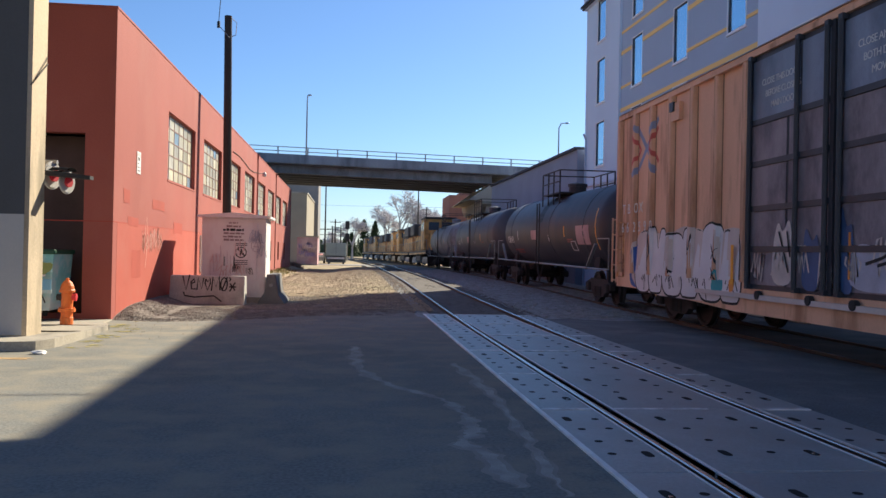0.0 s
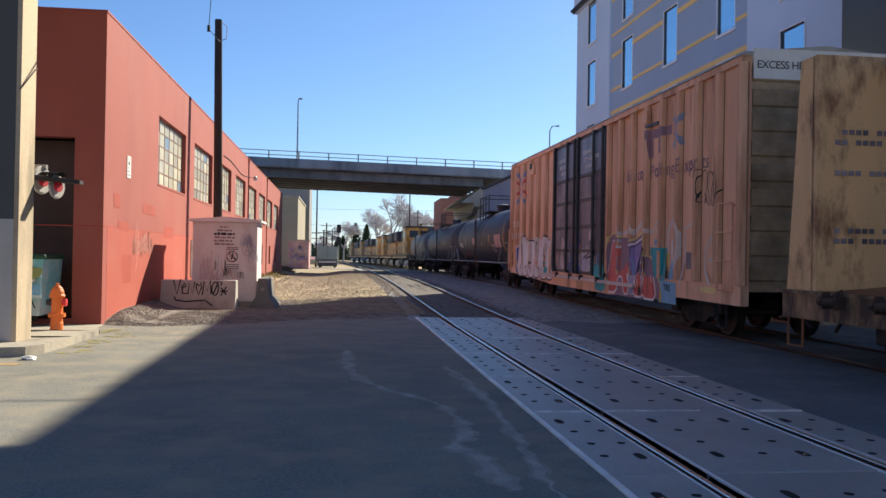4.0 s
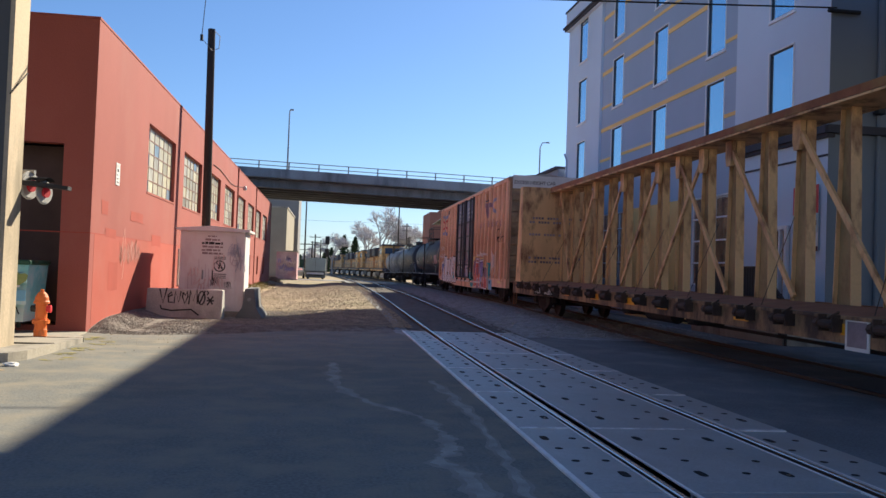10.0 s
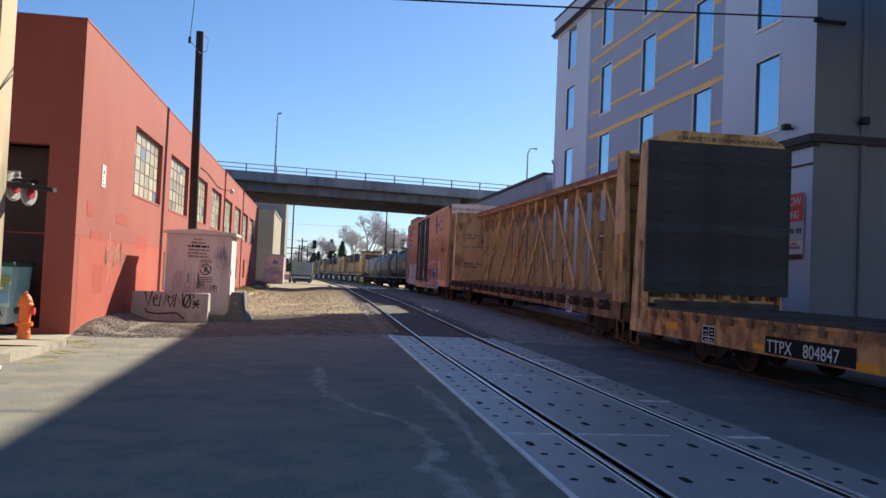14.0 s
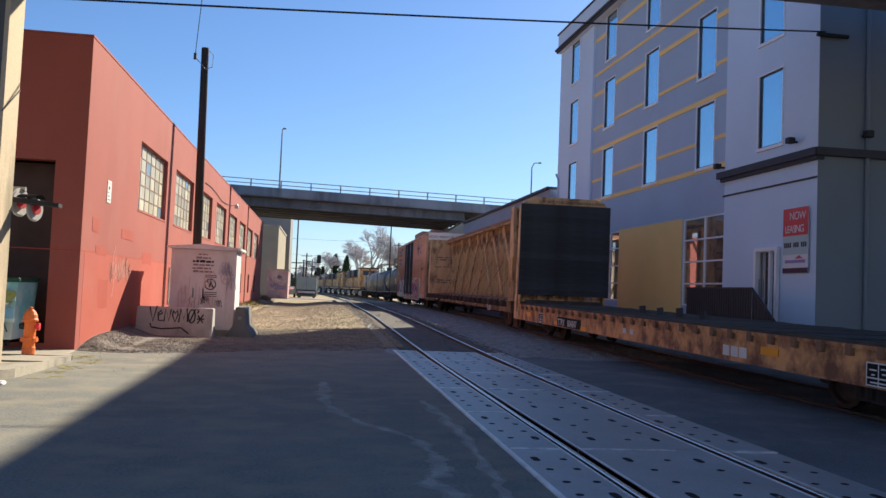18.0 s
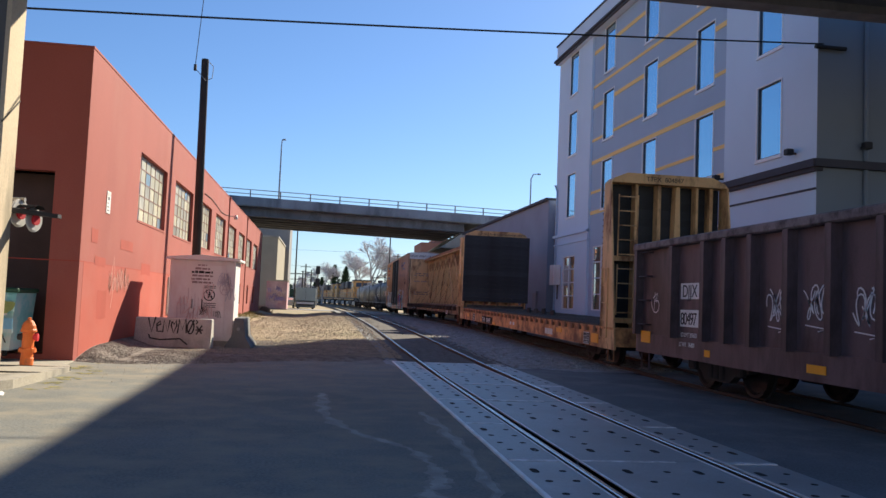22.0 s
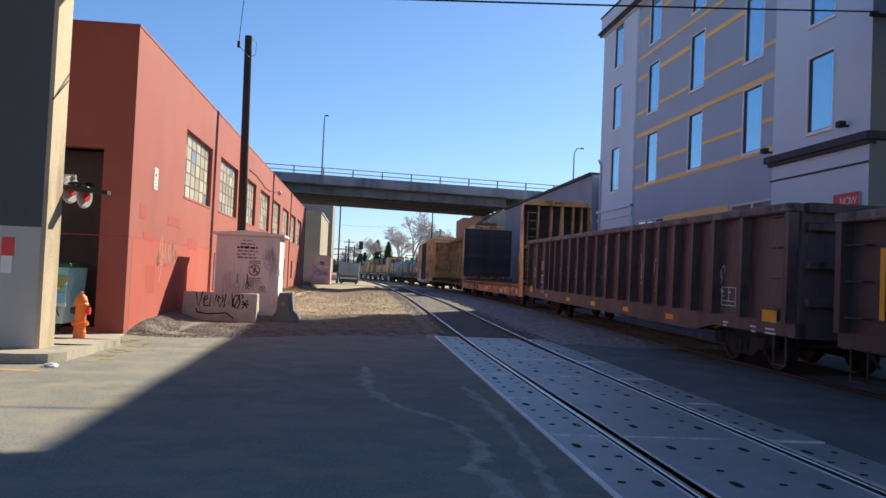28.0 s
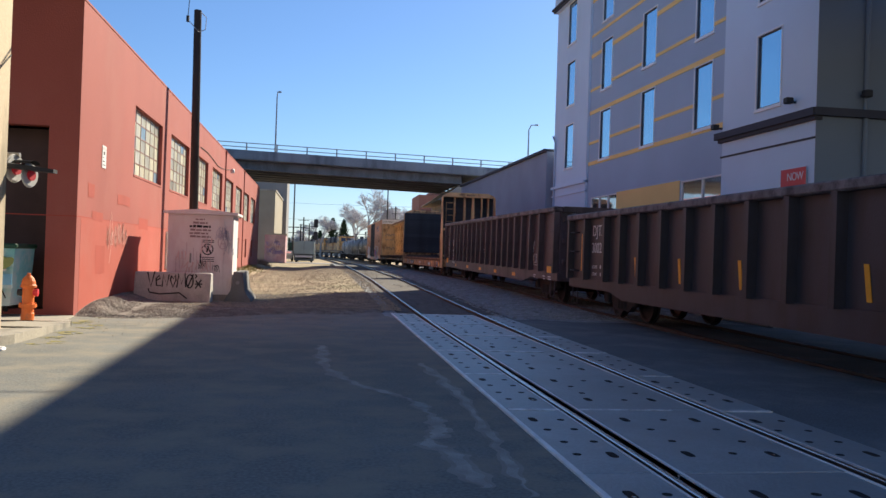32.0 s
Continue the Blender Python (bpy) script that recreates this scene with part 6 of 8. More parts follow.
def flat_deck(car, L, z_top, sill_mat, z_low=0.5, straight=False, rear=0.0):
    f = L / 2
    r = rear - f
    ze = z_low if straight else z_top - 0.42
    bm = bmesh.new()
    prism(bm, [(r, ze), (r, z_top), (f, z_top), (f, ze), (f - 3.2, ze), (f - 4.5, z_low + 0.001), (-f + 4.5, z_low + 0.001), (-f + 3.2, ze)], 0, -1.5, -1.42)
    part("side_sill", bm, sill_mat, car)
    bm = bmesh.new()
    prism(bm, [(r, ze), (r, z_top), (f, z_top), (f, ze), (f - 3.2, ze), (f - 4.5, z_low + 0.001), (-f + 4.5, z_low + 0.001), (-f + 3.2, ze)], 0, 1.42, 1.5)
    part("side_sill", bm, sill_mat, car)
    boxpart("sill_flange", (-1.54, -1.42, r, f, z_top - 0.05, z_top), sill_mat, car)
    for s in (1, -1):
        ya, yb = (f - 0.12, f) if s > 0 else (r, r + 0.12)
        boxpart("end_sill", (-1.5, 1.5, ya, yb, z_top - 0.45, z_top), sill_mat, car)
        coupler(car, s * (f - 0.15), s)
        stirrup(car, s * (f - (0.12 if straight else 0.5)), -1.5, rust_beam, 0.4, 0.22, z_top - 0.4)
    brake_gear(car, L)


def centerbeam():
    L = 25.0
    car = make_car("centerbeam_car", "tan centerbeam lumber car, empty, with open truss posts", "flat car", FRONT - 20.95 - L / 2, 9.6)
    f = L / 2
    zt, top = 1.05, 4.52
    flat_deck(car, L, zt, sill_tan, 0.68, rear=0.38)
    bm = bmesh.new()
    for s in (-1, 1):
        hexa(bm, [(s * 1.4, -f + 0.3, zt - 0.06), (s * 0.2, -f + 0.3, zt + 0.02), (s * 0.2, f - 0.3, zt + 0.02), (s * 1.4, f - 0.3, zt - 0.06), (s * 1.4, -f + 0.3, zt - 0.02), (s * 0.2, -f + 0.3, zt + 0.08), (s * 0.2, f - 0.3, zt + 0.08), (s * 1.4, f - 0.3, zt - 0.02)])
    part("deck", bm, rust_beam, car)
    boxpart("top_beam", (-0.42, 0.42, -f + 1.0, f - 1.0, top - 0.14, top), rust_beam, car, "rusty top beam")
    boxpart("top_flange", (-0.45, 0.45, -f + 1.0, f - 1.0, top - 0.2, top - 0.16), tan_paint, car)
    n = 18
    lo, hi = 0.235, 0.125
    bm = hexa(bmesh.new(), [(-0.012, -lo, zt), (0.012, -lo, zt), (0.012, lo, zt), (-0.012, lo, zt), (-0.012, -hi, top - 0.2), (0.012, -hi, top - 0.2), (0.012, hi, top - 0.2), (-0.012, hi, top - 0.2)])
    web = mesh_of("truss_post", bm, web_tan)
    flanges = []
    for e in (-1, 1):
        bm = hexa(bmesh.new(), [(-0.09, e * lo, zt), (0.09, e * lo, zt), (0.09, e * (lo + 0.018), zt), (-0.09, e * (lo + 0.018), zt),
                                (-0.09, e * hi, top - 0.2), (0.09, e * hi, top - 0.2), (0.09, e * (hi + 0.018), top - 0.2), (-0.09, e * (hi + 0.018), top - 0.2)])
        bmesh.ops.recalc_face_normals(bm, faces=bm.faces[:])
        flanges.append(mesh_of("flange", bm, tan_paint))
    ys = [f - 1.56 - 1.2745 * k for k in range(n)]
    for y in ys:
        post = shared("truss_post", web, car, (0, y, 0))
        for me in flanges:
            shared("flange", me, post, (0, 0, 0))
    # braces climb from both ends to the middle, two bays each
    for lo, hi in ((1, 0), (1, 3), (3, 5), (5, 7), (7, 9), (16, 17), (16, 14), (14, 12), (12, 10), (10, 8)):
        x = -0.13 if lo < hi else -0.16
        a, b = ys[lo], ys[hi]
        bm = bar(bmesh.new(), (x, a, zt + 0.15), (x, b, top - 0.3), 0.055, 0.1)
        part("diagonal", bm, tan_paint, car)
        bm = bmesh.new()
        prism(bm, [(b - 0.13, top - 0.2), (b + 0.13, top - 0.2), (b + 0.13, top - 0.55), (b + 0.08, top - 0.72), (b - 0.08, top - 0.72), (b - 0.13, top - 0.55)], 0, -0.2, -0.1)
        part("gusset", bm, tan_paint, car)
    # end bulkheads
    for s in (1, -1):
        e = f if s > 0 else f - 0.38
        y0, y1 = s * (e - 0.9), s * (e - 0.78)
        bm = bx(bmesh.new(), -1.42, 1.42, min(y0, y1), max(y0, y1), zt, top)
        part("bulkhead", bm, tan_paint, car, "dirty tan end bulkhead with stencilled warnings")
        bm = bmesh.new()
        for x in (-1.42, 1.3):
            hexa(bm, [(x, s * (e - 0.1), zt), (x + 0.12, s * (e - 0.1), zt), (x + 0.12, s * (e - 0.8), zt), (x, s * (e - 0.8), zt),
                      (x, s * (e - 0.45), top), (x + 0.12, s * (e - 0.45), top), (x + 0.12, s * (e - 0.8), top), (x, s * (e - 0.8), top)])
        pieces("bulkhead_frame", bm, tan_paint, car)
        bm = bmesh.new()
        for k in range(6):
            z = zt + 0.3 + 0.6 * k
            bx(bm, -1.3, 1.3, min(s * (e - 0.8), s * (e - 0.55)), max(s * (e - 0.8), s * (e - 0.55)), z, z + 0.08)
        part("bulkhead_rib", bm, box_end, car)
    bm = bmesh.new()
    yb = f - 0.91
    for k, (z, w) in enumerate(((3.35, 2.2), (3.2, 1.6), (2.75, 1.3), (1.9, 2.2), (1.75, 1.9))):
        for q in range(int(w / 0.11)):
            if (q * 7 + k) % 5:
                bx(bm, -1.15 + q * 0.11, -1.15 + q * 0.11 + 0.08, yb - 0.006, yb, z, z + 0.075)
    pieces("warning_line", bm, door_brown, car, "unreadable stencilled warning lines")
    # winches and straps along the sill
    bmw = bmesh.new()
    rod(bmw, (-1.6, -0.17, -0.08), (-1.6, 0.17, -0.08), 0.075, seg=10)
    bx(bmw, -1.66, -1.5, -0.2, -0.17, -0.2, 0.07), bx(bmw, -1.66, -1.5, 0.17, 0.2, -0.2, 0.07)
    rod(bmw, (-1.6, 0.2, -0.08), (-1.6, 0.3, -0.08), 0.09, seg=8)
    rod(bmw, (-1.6, 0.05, 0.0), (-1.52, -0.12, 0.12), 0.02, seg=6)
    bmesh.ops.scale(bmw, vec=(1, 0.85, 0.85), verts=bmw.verts[:])
    me = mesh_of("winch", bmw, winch_rust)
    k = 0
    y = f - 1.6
    while y > -f + 1.2:
        shared("winch", me, car, (0, y, zt - 0.06))
        y -= 1.16
        k += 1
    for a, w in ((7.0, 0.45), (9.5, 0.6), (12.15, 0.55), (13.97, 0.5), (17.3, 0.5), (20.3, 0.5)):
        boxpart("reflector", (-1.512, -1.5, f - a - w, f - a, zt - 0.26, zt - 0.11), reflector, car, "yellow reflective patch")
    boxpart("number_board", (-1.515, -1.5, f - 6.45, f - 3.35, zt - 0.36, zt - 0.05), black, car, "black number board")
    writing("TTZX", 0.27, lettering, car, on_minus_x(-1.52, f - 3.5, zt - 0.31), spacing=1.15)
    writing("862691", 0.27, lettering, car, on_minus_x(-1.52, f - 4.75, zt - 0.31), spacing=1.15)
    boxpart("data_plate", (-1.515, -1.5, -f + 4.1, -f + 4.6, zt - 0.45, zt - 0.02), lettering, car)
    boxpart("data_field", (-1.519, -1.515, -f + 4.15, -f + 4.55, zt - 0.4, zt - 0.07), door_brown, car)
    bm = bmesh.new()
    for k in range(7):
        y = f - 2.4 - 2.9 * k
        rod(bm, (-0.22, y, 2.6), (-1.2, y - 0.75, zt + 0.02), 0.006, seg=5)
    pieces("tie_down_cable", bm, wire_black, car)
    ladder(car, -f + 0.58, -f + 0.98, zt, 2.6, 5, -1.42, tan_paint)
    boxpart("yellow_stripe", (-1.45, -1.42, -f + 0.68, -f + 0.78, zt + 0.7, zt + 1.6), reflector, car)


def bulkhead_flat():
    L = 21.4
    car = make_car("bulkhead_flat_car", "empty bulkhead flat car with black boarded ends and a planked deck", "flat car", FRONT - 46.2 - L / 2, 8.0)
    f = L / 2
    zt, top = 1.0, 4.5
    flat_deck(car, L, zt, sill_orange, 0.48, True)
    me = mesh_of("deck_plank", bx(bmesh.new(), -1.42, 1.42, -0.12, 0.12, zt - 0.04, zt + 0.05, 0.006), deck_wood)
    y = -f + 0.95
    while y < f - 0.9:
        shared("deck_plank", me, car, (random.uniform(-0.03, 0.03), y, random.uniform(-0.008, 0.008)))
        y += 0.255
    me = mesh_of("stake_pocket", bx(bmesh.new(), -1.57, -1.5, -0.06, 0.06, zt - 0.15, zt - 0.002, 0.008), dark_brown)
    for k in range(31):
        shared("stake_pocket", me, car, (0, -f + 1.2 + k * (L - 2.4) / 30, 0))
    boxpart("deck_edge", (-1.545, -1.43, -f + 0.95, f - 0.95, zt + 0.003, zt + 0.045), deck_wood, car, "splintered dark plank edge")
    for s in (1, -1):
        yf = s * (f - (0.7 if s == 1 else 0.95))        # inner face
        if s == 1:
            meb = mesh_of("bulkhead_board", bx(bmesh.new(), -1.6, 1.6, yf - 0.14, yf - 0.065, 0, 0.2095, 0.003), board_black)
            for k in range(15):
                shared("bulkhead_board", meb, car, (0, random.uniform(-0.004, 0.004), 1.33 + k * 0.2105))
            boxpart("toe_board", (-1.35, 1.35, yf - 0.25, yf - 0.1, zt + 0.05, zt + 0.17), deck_wood, car)
            for x in (-1.1, -0.55, 0.1, 0.65):
                boxpart("stake", (x, x + 0.1, yf, yf + 0.1, zt, 1.6), dark_brown, car)
        else:
            meb = mesh_of("bulkhead_board", bx(bmesh.new(), -1.47, 1.47, yf - 0.04, yf + 0.03, 0, 0.2095, 0.003), board_black)
            for k in range(17):
                shared("bulkhead_board", meb, car, (0, 0, zt - 0.02 + k * 0.2095))
        bm = bmesh.new()
        yo = s * (f + 0.12)
        for x in (-1.514, 1.474):
            w = 0.04
            hexa(bm, [(x, yf - 0.06, 0.48), (x + w, yf - 0.06, 0.48), (x + w, yo, 0.48), (x, yo, 0.48), (x, yf - 0.06, top), (x + w, yf - 0.06, top), (x + w, yf + s * 0.5, top), (x, yf + s * 0.5, top)])
        pieces("bulkhead_side", bm, tan_paint, car)
        bm = bmesh.new()
        for x, w, wl in ((-0.78, 0.07, 0.07), (-0.2, 0.09, 0.09), (0.28, 0.09, 0.28), (0.78, 0.06, 0.06), (1.15, 0.08, 0.08)):
            ya, yb = sorted((yf + s * 0.05, yf + s * 0.32))
            hexa(bm, [(x - wl / 2, ya, zt), (x + wl / 2, ya, zt), (x + wl / 2, yb, zt), (x - wl / 2, yb, zt), (x - w / 2, ya, top), (x + w / 2, ya, top), (x + w / 2, yb, top), (x - w / 2, yb, top)])
        for z in (2.6, zt + 0.1):
            bx(bm, -1.4, 1.4, min(yf + s * 0.05, yf + s * 0.38), max(yf + s * 0.05, yf + s * 0.38), z, z + 0.12)
        pieces("bulkhead_frame", bm, tan_paint, car)
        bm = bmesh.new()
        prism(bm, [(-1.5, top), (1.5, top), (1.42, top + 0.1), (1.1, top + 0.24), (-1.1, top + 0.24), (-1.42, top + 0.1)], 1, min(yf - 0.05, yf + s * 0.5), max(yf - 0.05, yf + s * 0.5))
        part("bulkhead_cap", bm, tan_paint, car)
        if s == 1:
            writing("CAR NOT TO BE LOADED ABOVE BULKHEAD", 0.118, lettering_black, car, on_minus_y(-0.92, yf - 0.056, top + 0.05), spacing=0.95)
        else:
            writing("TTPX  804847", 0.16, lettering_black, car, on_minus_y(-0.62, yf + s * 0.5 - 0.003, top + 0.06), spacing=1.0)
        ladder(car, s * (f - 0.8), s * (f - 0.4), 0.75, 2.4, 5, -1.5, tan_paint)
    bm = bmesh.new()
    for x in (-1.3, -0.82):
        for z0, z1 in ((1.3, 2.5), (2.7, 4.2)):
            rod(bm, (x, -f + 0.42, z0), (x, -f + 0.42, z1), 0.018)
    for k in range(9):
        rod(bm, (-1.3, -f + 0.42, 1.35 + 0.35 * k), (-0.82, -f + 0.42, 1.35 + 0.35 * k), 0.014)
    part("ladder", bm, tan_paint, car)
    for y, dz in ((1.56, 0.17), (0.47, 0.16), (-0.6, 0.19), (-1.75, 0.16)):
        part("deck_stake", bar(bmesh.new(), (-0.41, y, zt), (-0.43, y + 0.03, zt + 0.06 + dz), 0.1, 0.12), board_black, car)
    for a, b, z0, z1 in ((f - 2.3, f - 1.8, 0.63, 0.78), (f - 5.4, f - 5.1, 0.54, 0.63), (f - 8.05, f - 7.6, 0.5, 0.6), (-f + 4.2, -f + 4.7, 0.67, 0.79), (-f + 1.05, -f + 1.55, 0.57, 0.8)):
        boxpart("reflector", (-1.515, -1.5, a, b, z0, z1), reflector, car, "yellow reflective patch")
    boxpart("number_board", (-1.512, -1.5, f - 7.58, f - 5.42, 0.51, 0.77), black, car, "black number board")
    writing("TTPX", 0.27, lettering, car, on_minus_x(-1.517, f - 5.48, 0.535), spacing=1.03)
    writing("804847", 0.27, lettering, car, on_minus_x(-1.517, f - 6.42, 0.535), spacing=1.03)
    for k in range(3):
        boxpart("logo_bar", (-1.512, -1.5, -f + 5.15 + 0.28 * k, -f + 5.37 + 0.28 * k, 0.56, 0.73), lettering, car, "white block of a painted logo")
    for a in (f - 10.9, f - 11.35):
        boxpart("white_patch", (-1.512, -1.5, a, a + 0.2, 0.63, 0.74), lettering, car)
    for a in (-f + 1.7, f - 3.8):
        boxpart("data_plate", (-1.512, -1.5, a, a + 0.46, 0.5, 0.8), black, car)
        bm = bmesh.new()
        for z, x0, x1 in ((0.505, 0, 0.46), (0.785, 0, 0.46), (0.6, 0, 0.46), (0.72, 0.06, 0.18), (0.66, 0.06, 0.16), (0.7, 0.26, 0.4), (0.64, 0.3, 0.36), (0.545, 0.08, 0.38)):
            bx(bm, -1.516, -1.512, a + x0, a + x1, z, z + 0.018)
        for x0 in (0, 0.22, 0.445):
            bx(bm, -1.516, -1.5125, a + x0, a + x0 + 0.015, 0.5, 0.8)
        pieces("data_line", bm, lettering, car)
    bm = bmesh.new()
    for k in range(26):
        z = 0.7 + 0.145 * k
        for s in (1, -1):
            y = s * (f - (0.68 if s == 1 else 0.9))
            rod(bm, (-1.52, y, z), (-1.512, y, z), 0.018, seg=6)
    pieces("bolt_hole", bm, black, car)


def gondola(name, label, s_front, paint, L, posts, top, low, end=0.12):
    f = L / 2
    car = make_car(name, label, "gondola car", s_front - L / 2, f - 3.0)
    bm = bmesh.new()
    bx(bm, -1.48, -1.44, -f + 0.3, f - 0.3, low + 0.1, top)
    bx(bm, 1.41, 1.48, -f + 0.3, f - 0.3, low + 0.1, top)
    bx(bm, -1.41, 1.41, -f + 0.3, f - 0.3, low + 0.1, low + 0.25)
    pieces("body_sheet", bm, paint, car)
    for s in (1, -1):
        boxpart("end_wall", (-1.46, 1.46, min(s * f, s * (f - 0.1)) - s * 0.2, max(s * f, s * (f - 0.1)) - s * 0.2, low + 0.1, top), paint, car)
        bm = bmesh.new()
        for z in (low + 0.6, low + 1.2, low + 1.8):
            bx(bm, -1.4, 1.4, min(s * (f - 0.2), s * (f - 0.08)), max(s * (f - 0.2), s * (f - 0.08)), z, z + 0.14, 0.02)
        part("end_rib", bm, paint, car)
        coupler(car, s * (f - 0.25), s)
    boxpart("top_chord", (-1.66, -1.38, -f + 0.25, f - 0.25, top - 0.02, top + 0.13), gon_rim, car, bevel=0.025)
    boxpart("top_chord", (1.38, 1.58, -f + 0.25, f - 0.25, top - 0.02, top + 0.13), paint, car)
    boxpart("top_chord", (-1.4, 1.4, -f + 0.1, -f + 0.3, top - 0.02, top + 0.13), paint, car)
    bm = bmesh.new()
    prism(bm, [(-f + 0.2, low + 0.35), (f - 0.2, low + 0.35), (f - 0.2, low + end), (f - 3.2, low + end), (f - 4.2, low - 0.05), (-f + 4.2, low - 0.05), (-f + 3.2, low + 0.12), (-f + 0.2, low + 0.12)], 0, -1.52, -1.33)
    part("side_sill", bm, paint, car)
    bm = bmesh.new()
    prism(bm, [(-1.47, -0.085), (-1.64, -0.07), (-1.64, 0.07), (-1.47, 0.085)], 2, low + 0.33, top)
    me = mesh_of("side_post", bm, paint)
    ys = [f - p for p in posts]
    for y in ys:
        shared("side_post", me, car, (0, y, 0))
    for s in (1, -1):
        bm = bmesh.new()
        for k in range(4):
            z = low + 0.55 + 0.5 * k
            rod(bm, (-1.6, s * (f - 0.5), z), (-1.6, s * (f - 0.9), z), 0.014)
            bx(bm, -1.6, -1.34, s * (f - 0.5) - 0.02, s * (f - 0.5) + 0.02, z - 0.015, z + 0.015), bx(bm, -1.6, -1.34, s * (f - 0.9) - 0.02, s * (f - 0.9) + 0.02, z - 0.015, z + 0.015)
        pieces("grab_iron", bm, paint, car)
        stirrup(car, s * (f - 0.7), -1.5, paint, 0.4, 0.25, low + 0.15)
    brake_gear(car, L)
    return car, f, ys


def gondolas():
    posts = [0.35, 2.15, 3.5, 4.3] + [5.14 + 1.045 * k for k in range(7)] + [12.5, 13.5, 14.5, 15.45, 16.4, 17.4, 18.44, 19.64, 21.25]
    g, f, ys = gondola("gondola_car", "dark brown ribbed steel gondola with white tags", FRONT - 68.9, gon_brown, 21.6, posts, 2.74, 0.62, -0.04)
    X = -1.482

    def flat(nm, a, b, z0, z1, m_, car, lab="", x=X):
        """A painted patch from a to b metres behind the front."""
        return boxpart(nm, (x - 0.01, x, f - b, f - a, z0, z1), m_, car, lab)
    flat("number_plate", 2.34, 3.14, 1.7, 2.0, lettering, g, "white panel with reporting marks")
    flat("number_plate", 2.34, 3.14, 1.18, 1.5, lettering, g)
    writing("DJJX", 0.33, lettering_black, g, on_minus_x(X - 0.013, f - 2.42, 1.74), spacing=0.98)
    writing("80497", 0.33, lettering_black, g, on_minus_x(X - 0.013, f - 2.36, 1.22), spacing=0.8)
    writing("LD LMT 209600", 0.12, lettering, g, on_minus_x(X - 0.013, f - 2.38, 0.99), spacing=0.85)
    writing("LT WT   76400", 0.12, lettering, g, on_minus_x(-1.5225, f - 2.38, 0.81), spacing=0.85)
    flat("reflector", 0.5, 0.98, 0.79, 1.03, reflector, g, "yellow reflective patch", -1.521)
    for a in (3.45, 6.6, 9.6, 12.7, 15.8):
        flat("reflector", a, a + (0.45 if a > 4 else 0.2), 0.68, 0.8, reflector, g, "yellow reflective patch", -1.521)
    flat("reflector", 20.32, 20.82, 0.93, 1.13, reflector, g, "yellow reflective patch", -1.521)
    rng = random.Random(5)
    for a, z, h in ((5.5, 1.35, 0.45), (6.5, 1.4, 0.45), (7.6, 1.35, 0.45), (8.65, 1.35, 0.4), (10.0, 1.3, 0.2), (13.9, 1.5, 0.7), (14.9, 1.35, 0.7), (18.2, 1.5, 0.3)):
        bm = bmesh.new()
        for q in range(4):
            m = on_minus_x(X - 0.012, f - a - 0.1 * q, z + 0.08 * (q % 2))
            ph = rng.uniform(0, 6)
            stroke(bm, [(0.06 * math.sin(ph + i * 0.7) + 0.012 * i, h * (0.5 + 0.45 * math.sin(ph * 1.7 + i * 0.45))) for i in range(16)], 0.026, m)
        stroke(bm, [(0.0, -0.06), (0.5, -0.1), (0.3, -0.14)], 0.018, on_minus_x(X - 0.012, f - a, z))
        pieces("graffiti", bm, paint_white, g, "pale handwritten tag")
    bm = bmesh.new()
    mm = on_minus_x(X - 0.012, f - 0.9, 1.42)
    stroke(bm, [(0.02, 0.26), (0.06, 0.12), (0.16, 0.02), (0.3, 0.0), (0.4, 0.06), (0.43, 0.16), (0.38, 0.24), (0.26, 0.25)], 0.022, mm)
    stroke(bm, [(0.1, 0.3), (0.24, 0.36), (0.34, 0.4), (0.3, 0.3), (0.22, 0.24), (0.3, 0.22)], 0.02, mm @ Matrix.Translation((0, 0, 0.001)))
    stroke(bm, [(0.22, 0.42), (0.2, 0.24), (0.18, 0.06)], 0.018, mm @ Matrix.Translation((0, 0, 0.002)))
    pieces("graffiti", bm, paint_white, g, "white circular tag")
    for k in range(8):
        flat("logo_bar", 10.78, 11.38, 1.94 + 0.065 * k, 1.975 + 0.065 * k, lettering, g, "white striped logo panel")
    bm = bmesh.new()
    blob(bm, rng, 0.3, 0.22, 0.34, 0.36, on_minus_x(X - 0.014, f - 10.78, 1.97), rough=0.08)
    part("logo_shield", bm, paint_purple, g, "purple shield mark")
    flat("logo_bar", 10.78, 11.38, 1.5, 1.78, paint_purple, g, "purple logo panel")
    for z in (1.12, 1.2, 1.455):
        flat("stencil_frame", 18.6, 19.2, z, z + 0.015, lettering, g)
    for a, z in ((18.6, 1.12), (18.89, 1.2), (19.185, 1.12)):
        flat("stencil_frame", a, a + 0.015, z, 1.468, lettering, g, x=X - 0.0005)
    for a, b, z in ((18.7, 18.76, 1.36), (19.0, 19.06, 1.36), (18.7, 18.78, 1.28), (18.8, 19.0, 0.8), (18.8, 18.95, 0.74), (19.9, 20.1, 0.8), (19.95, 20.1, 0.72), (20.45, 20.75, 0.8), (20.45, 20.8, 0.73)):
        flat("data_line", a, b, z, z + 0.03, lettering, g, x=-1.521)
    posts = [0.35, 1.68, 3.15] + [4.2 + 1.13 * k for k in range(13)] + [18.8, 20.35, 21.65]
    h, f, ys = gondola("gondola_car", "black brown ribbed steel gondola with yellow side stripes", FRONT - 91.3, gon_dark, 22.0, posts, 2.46, 0.57)
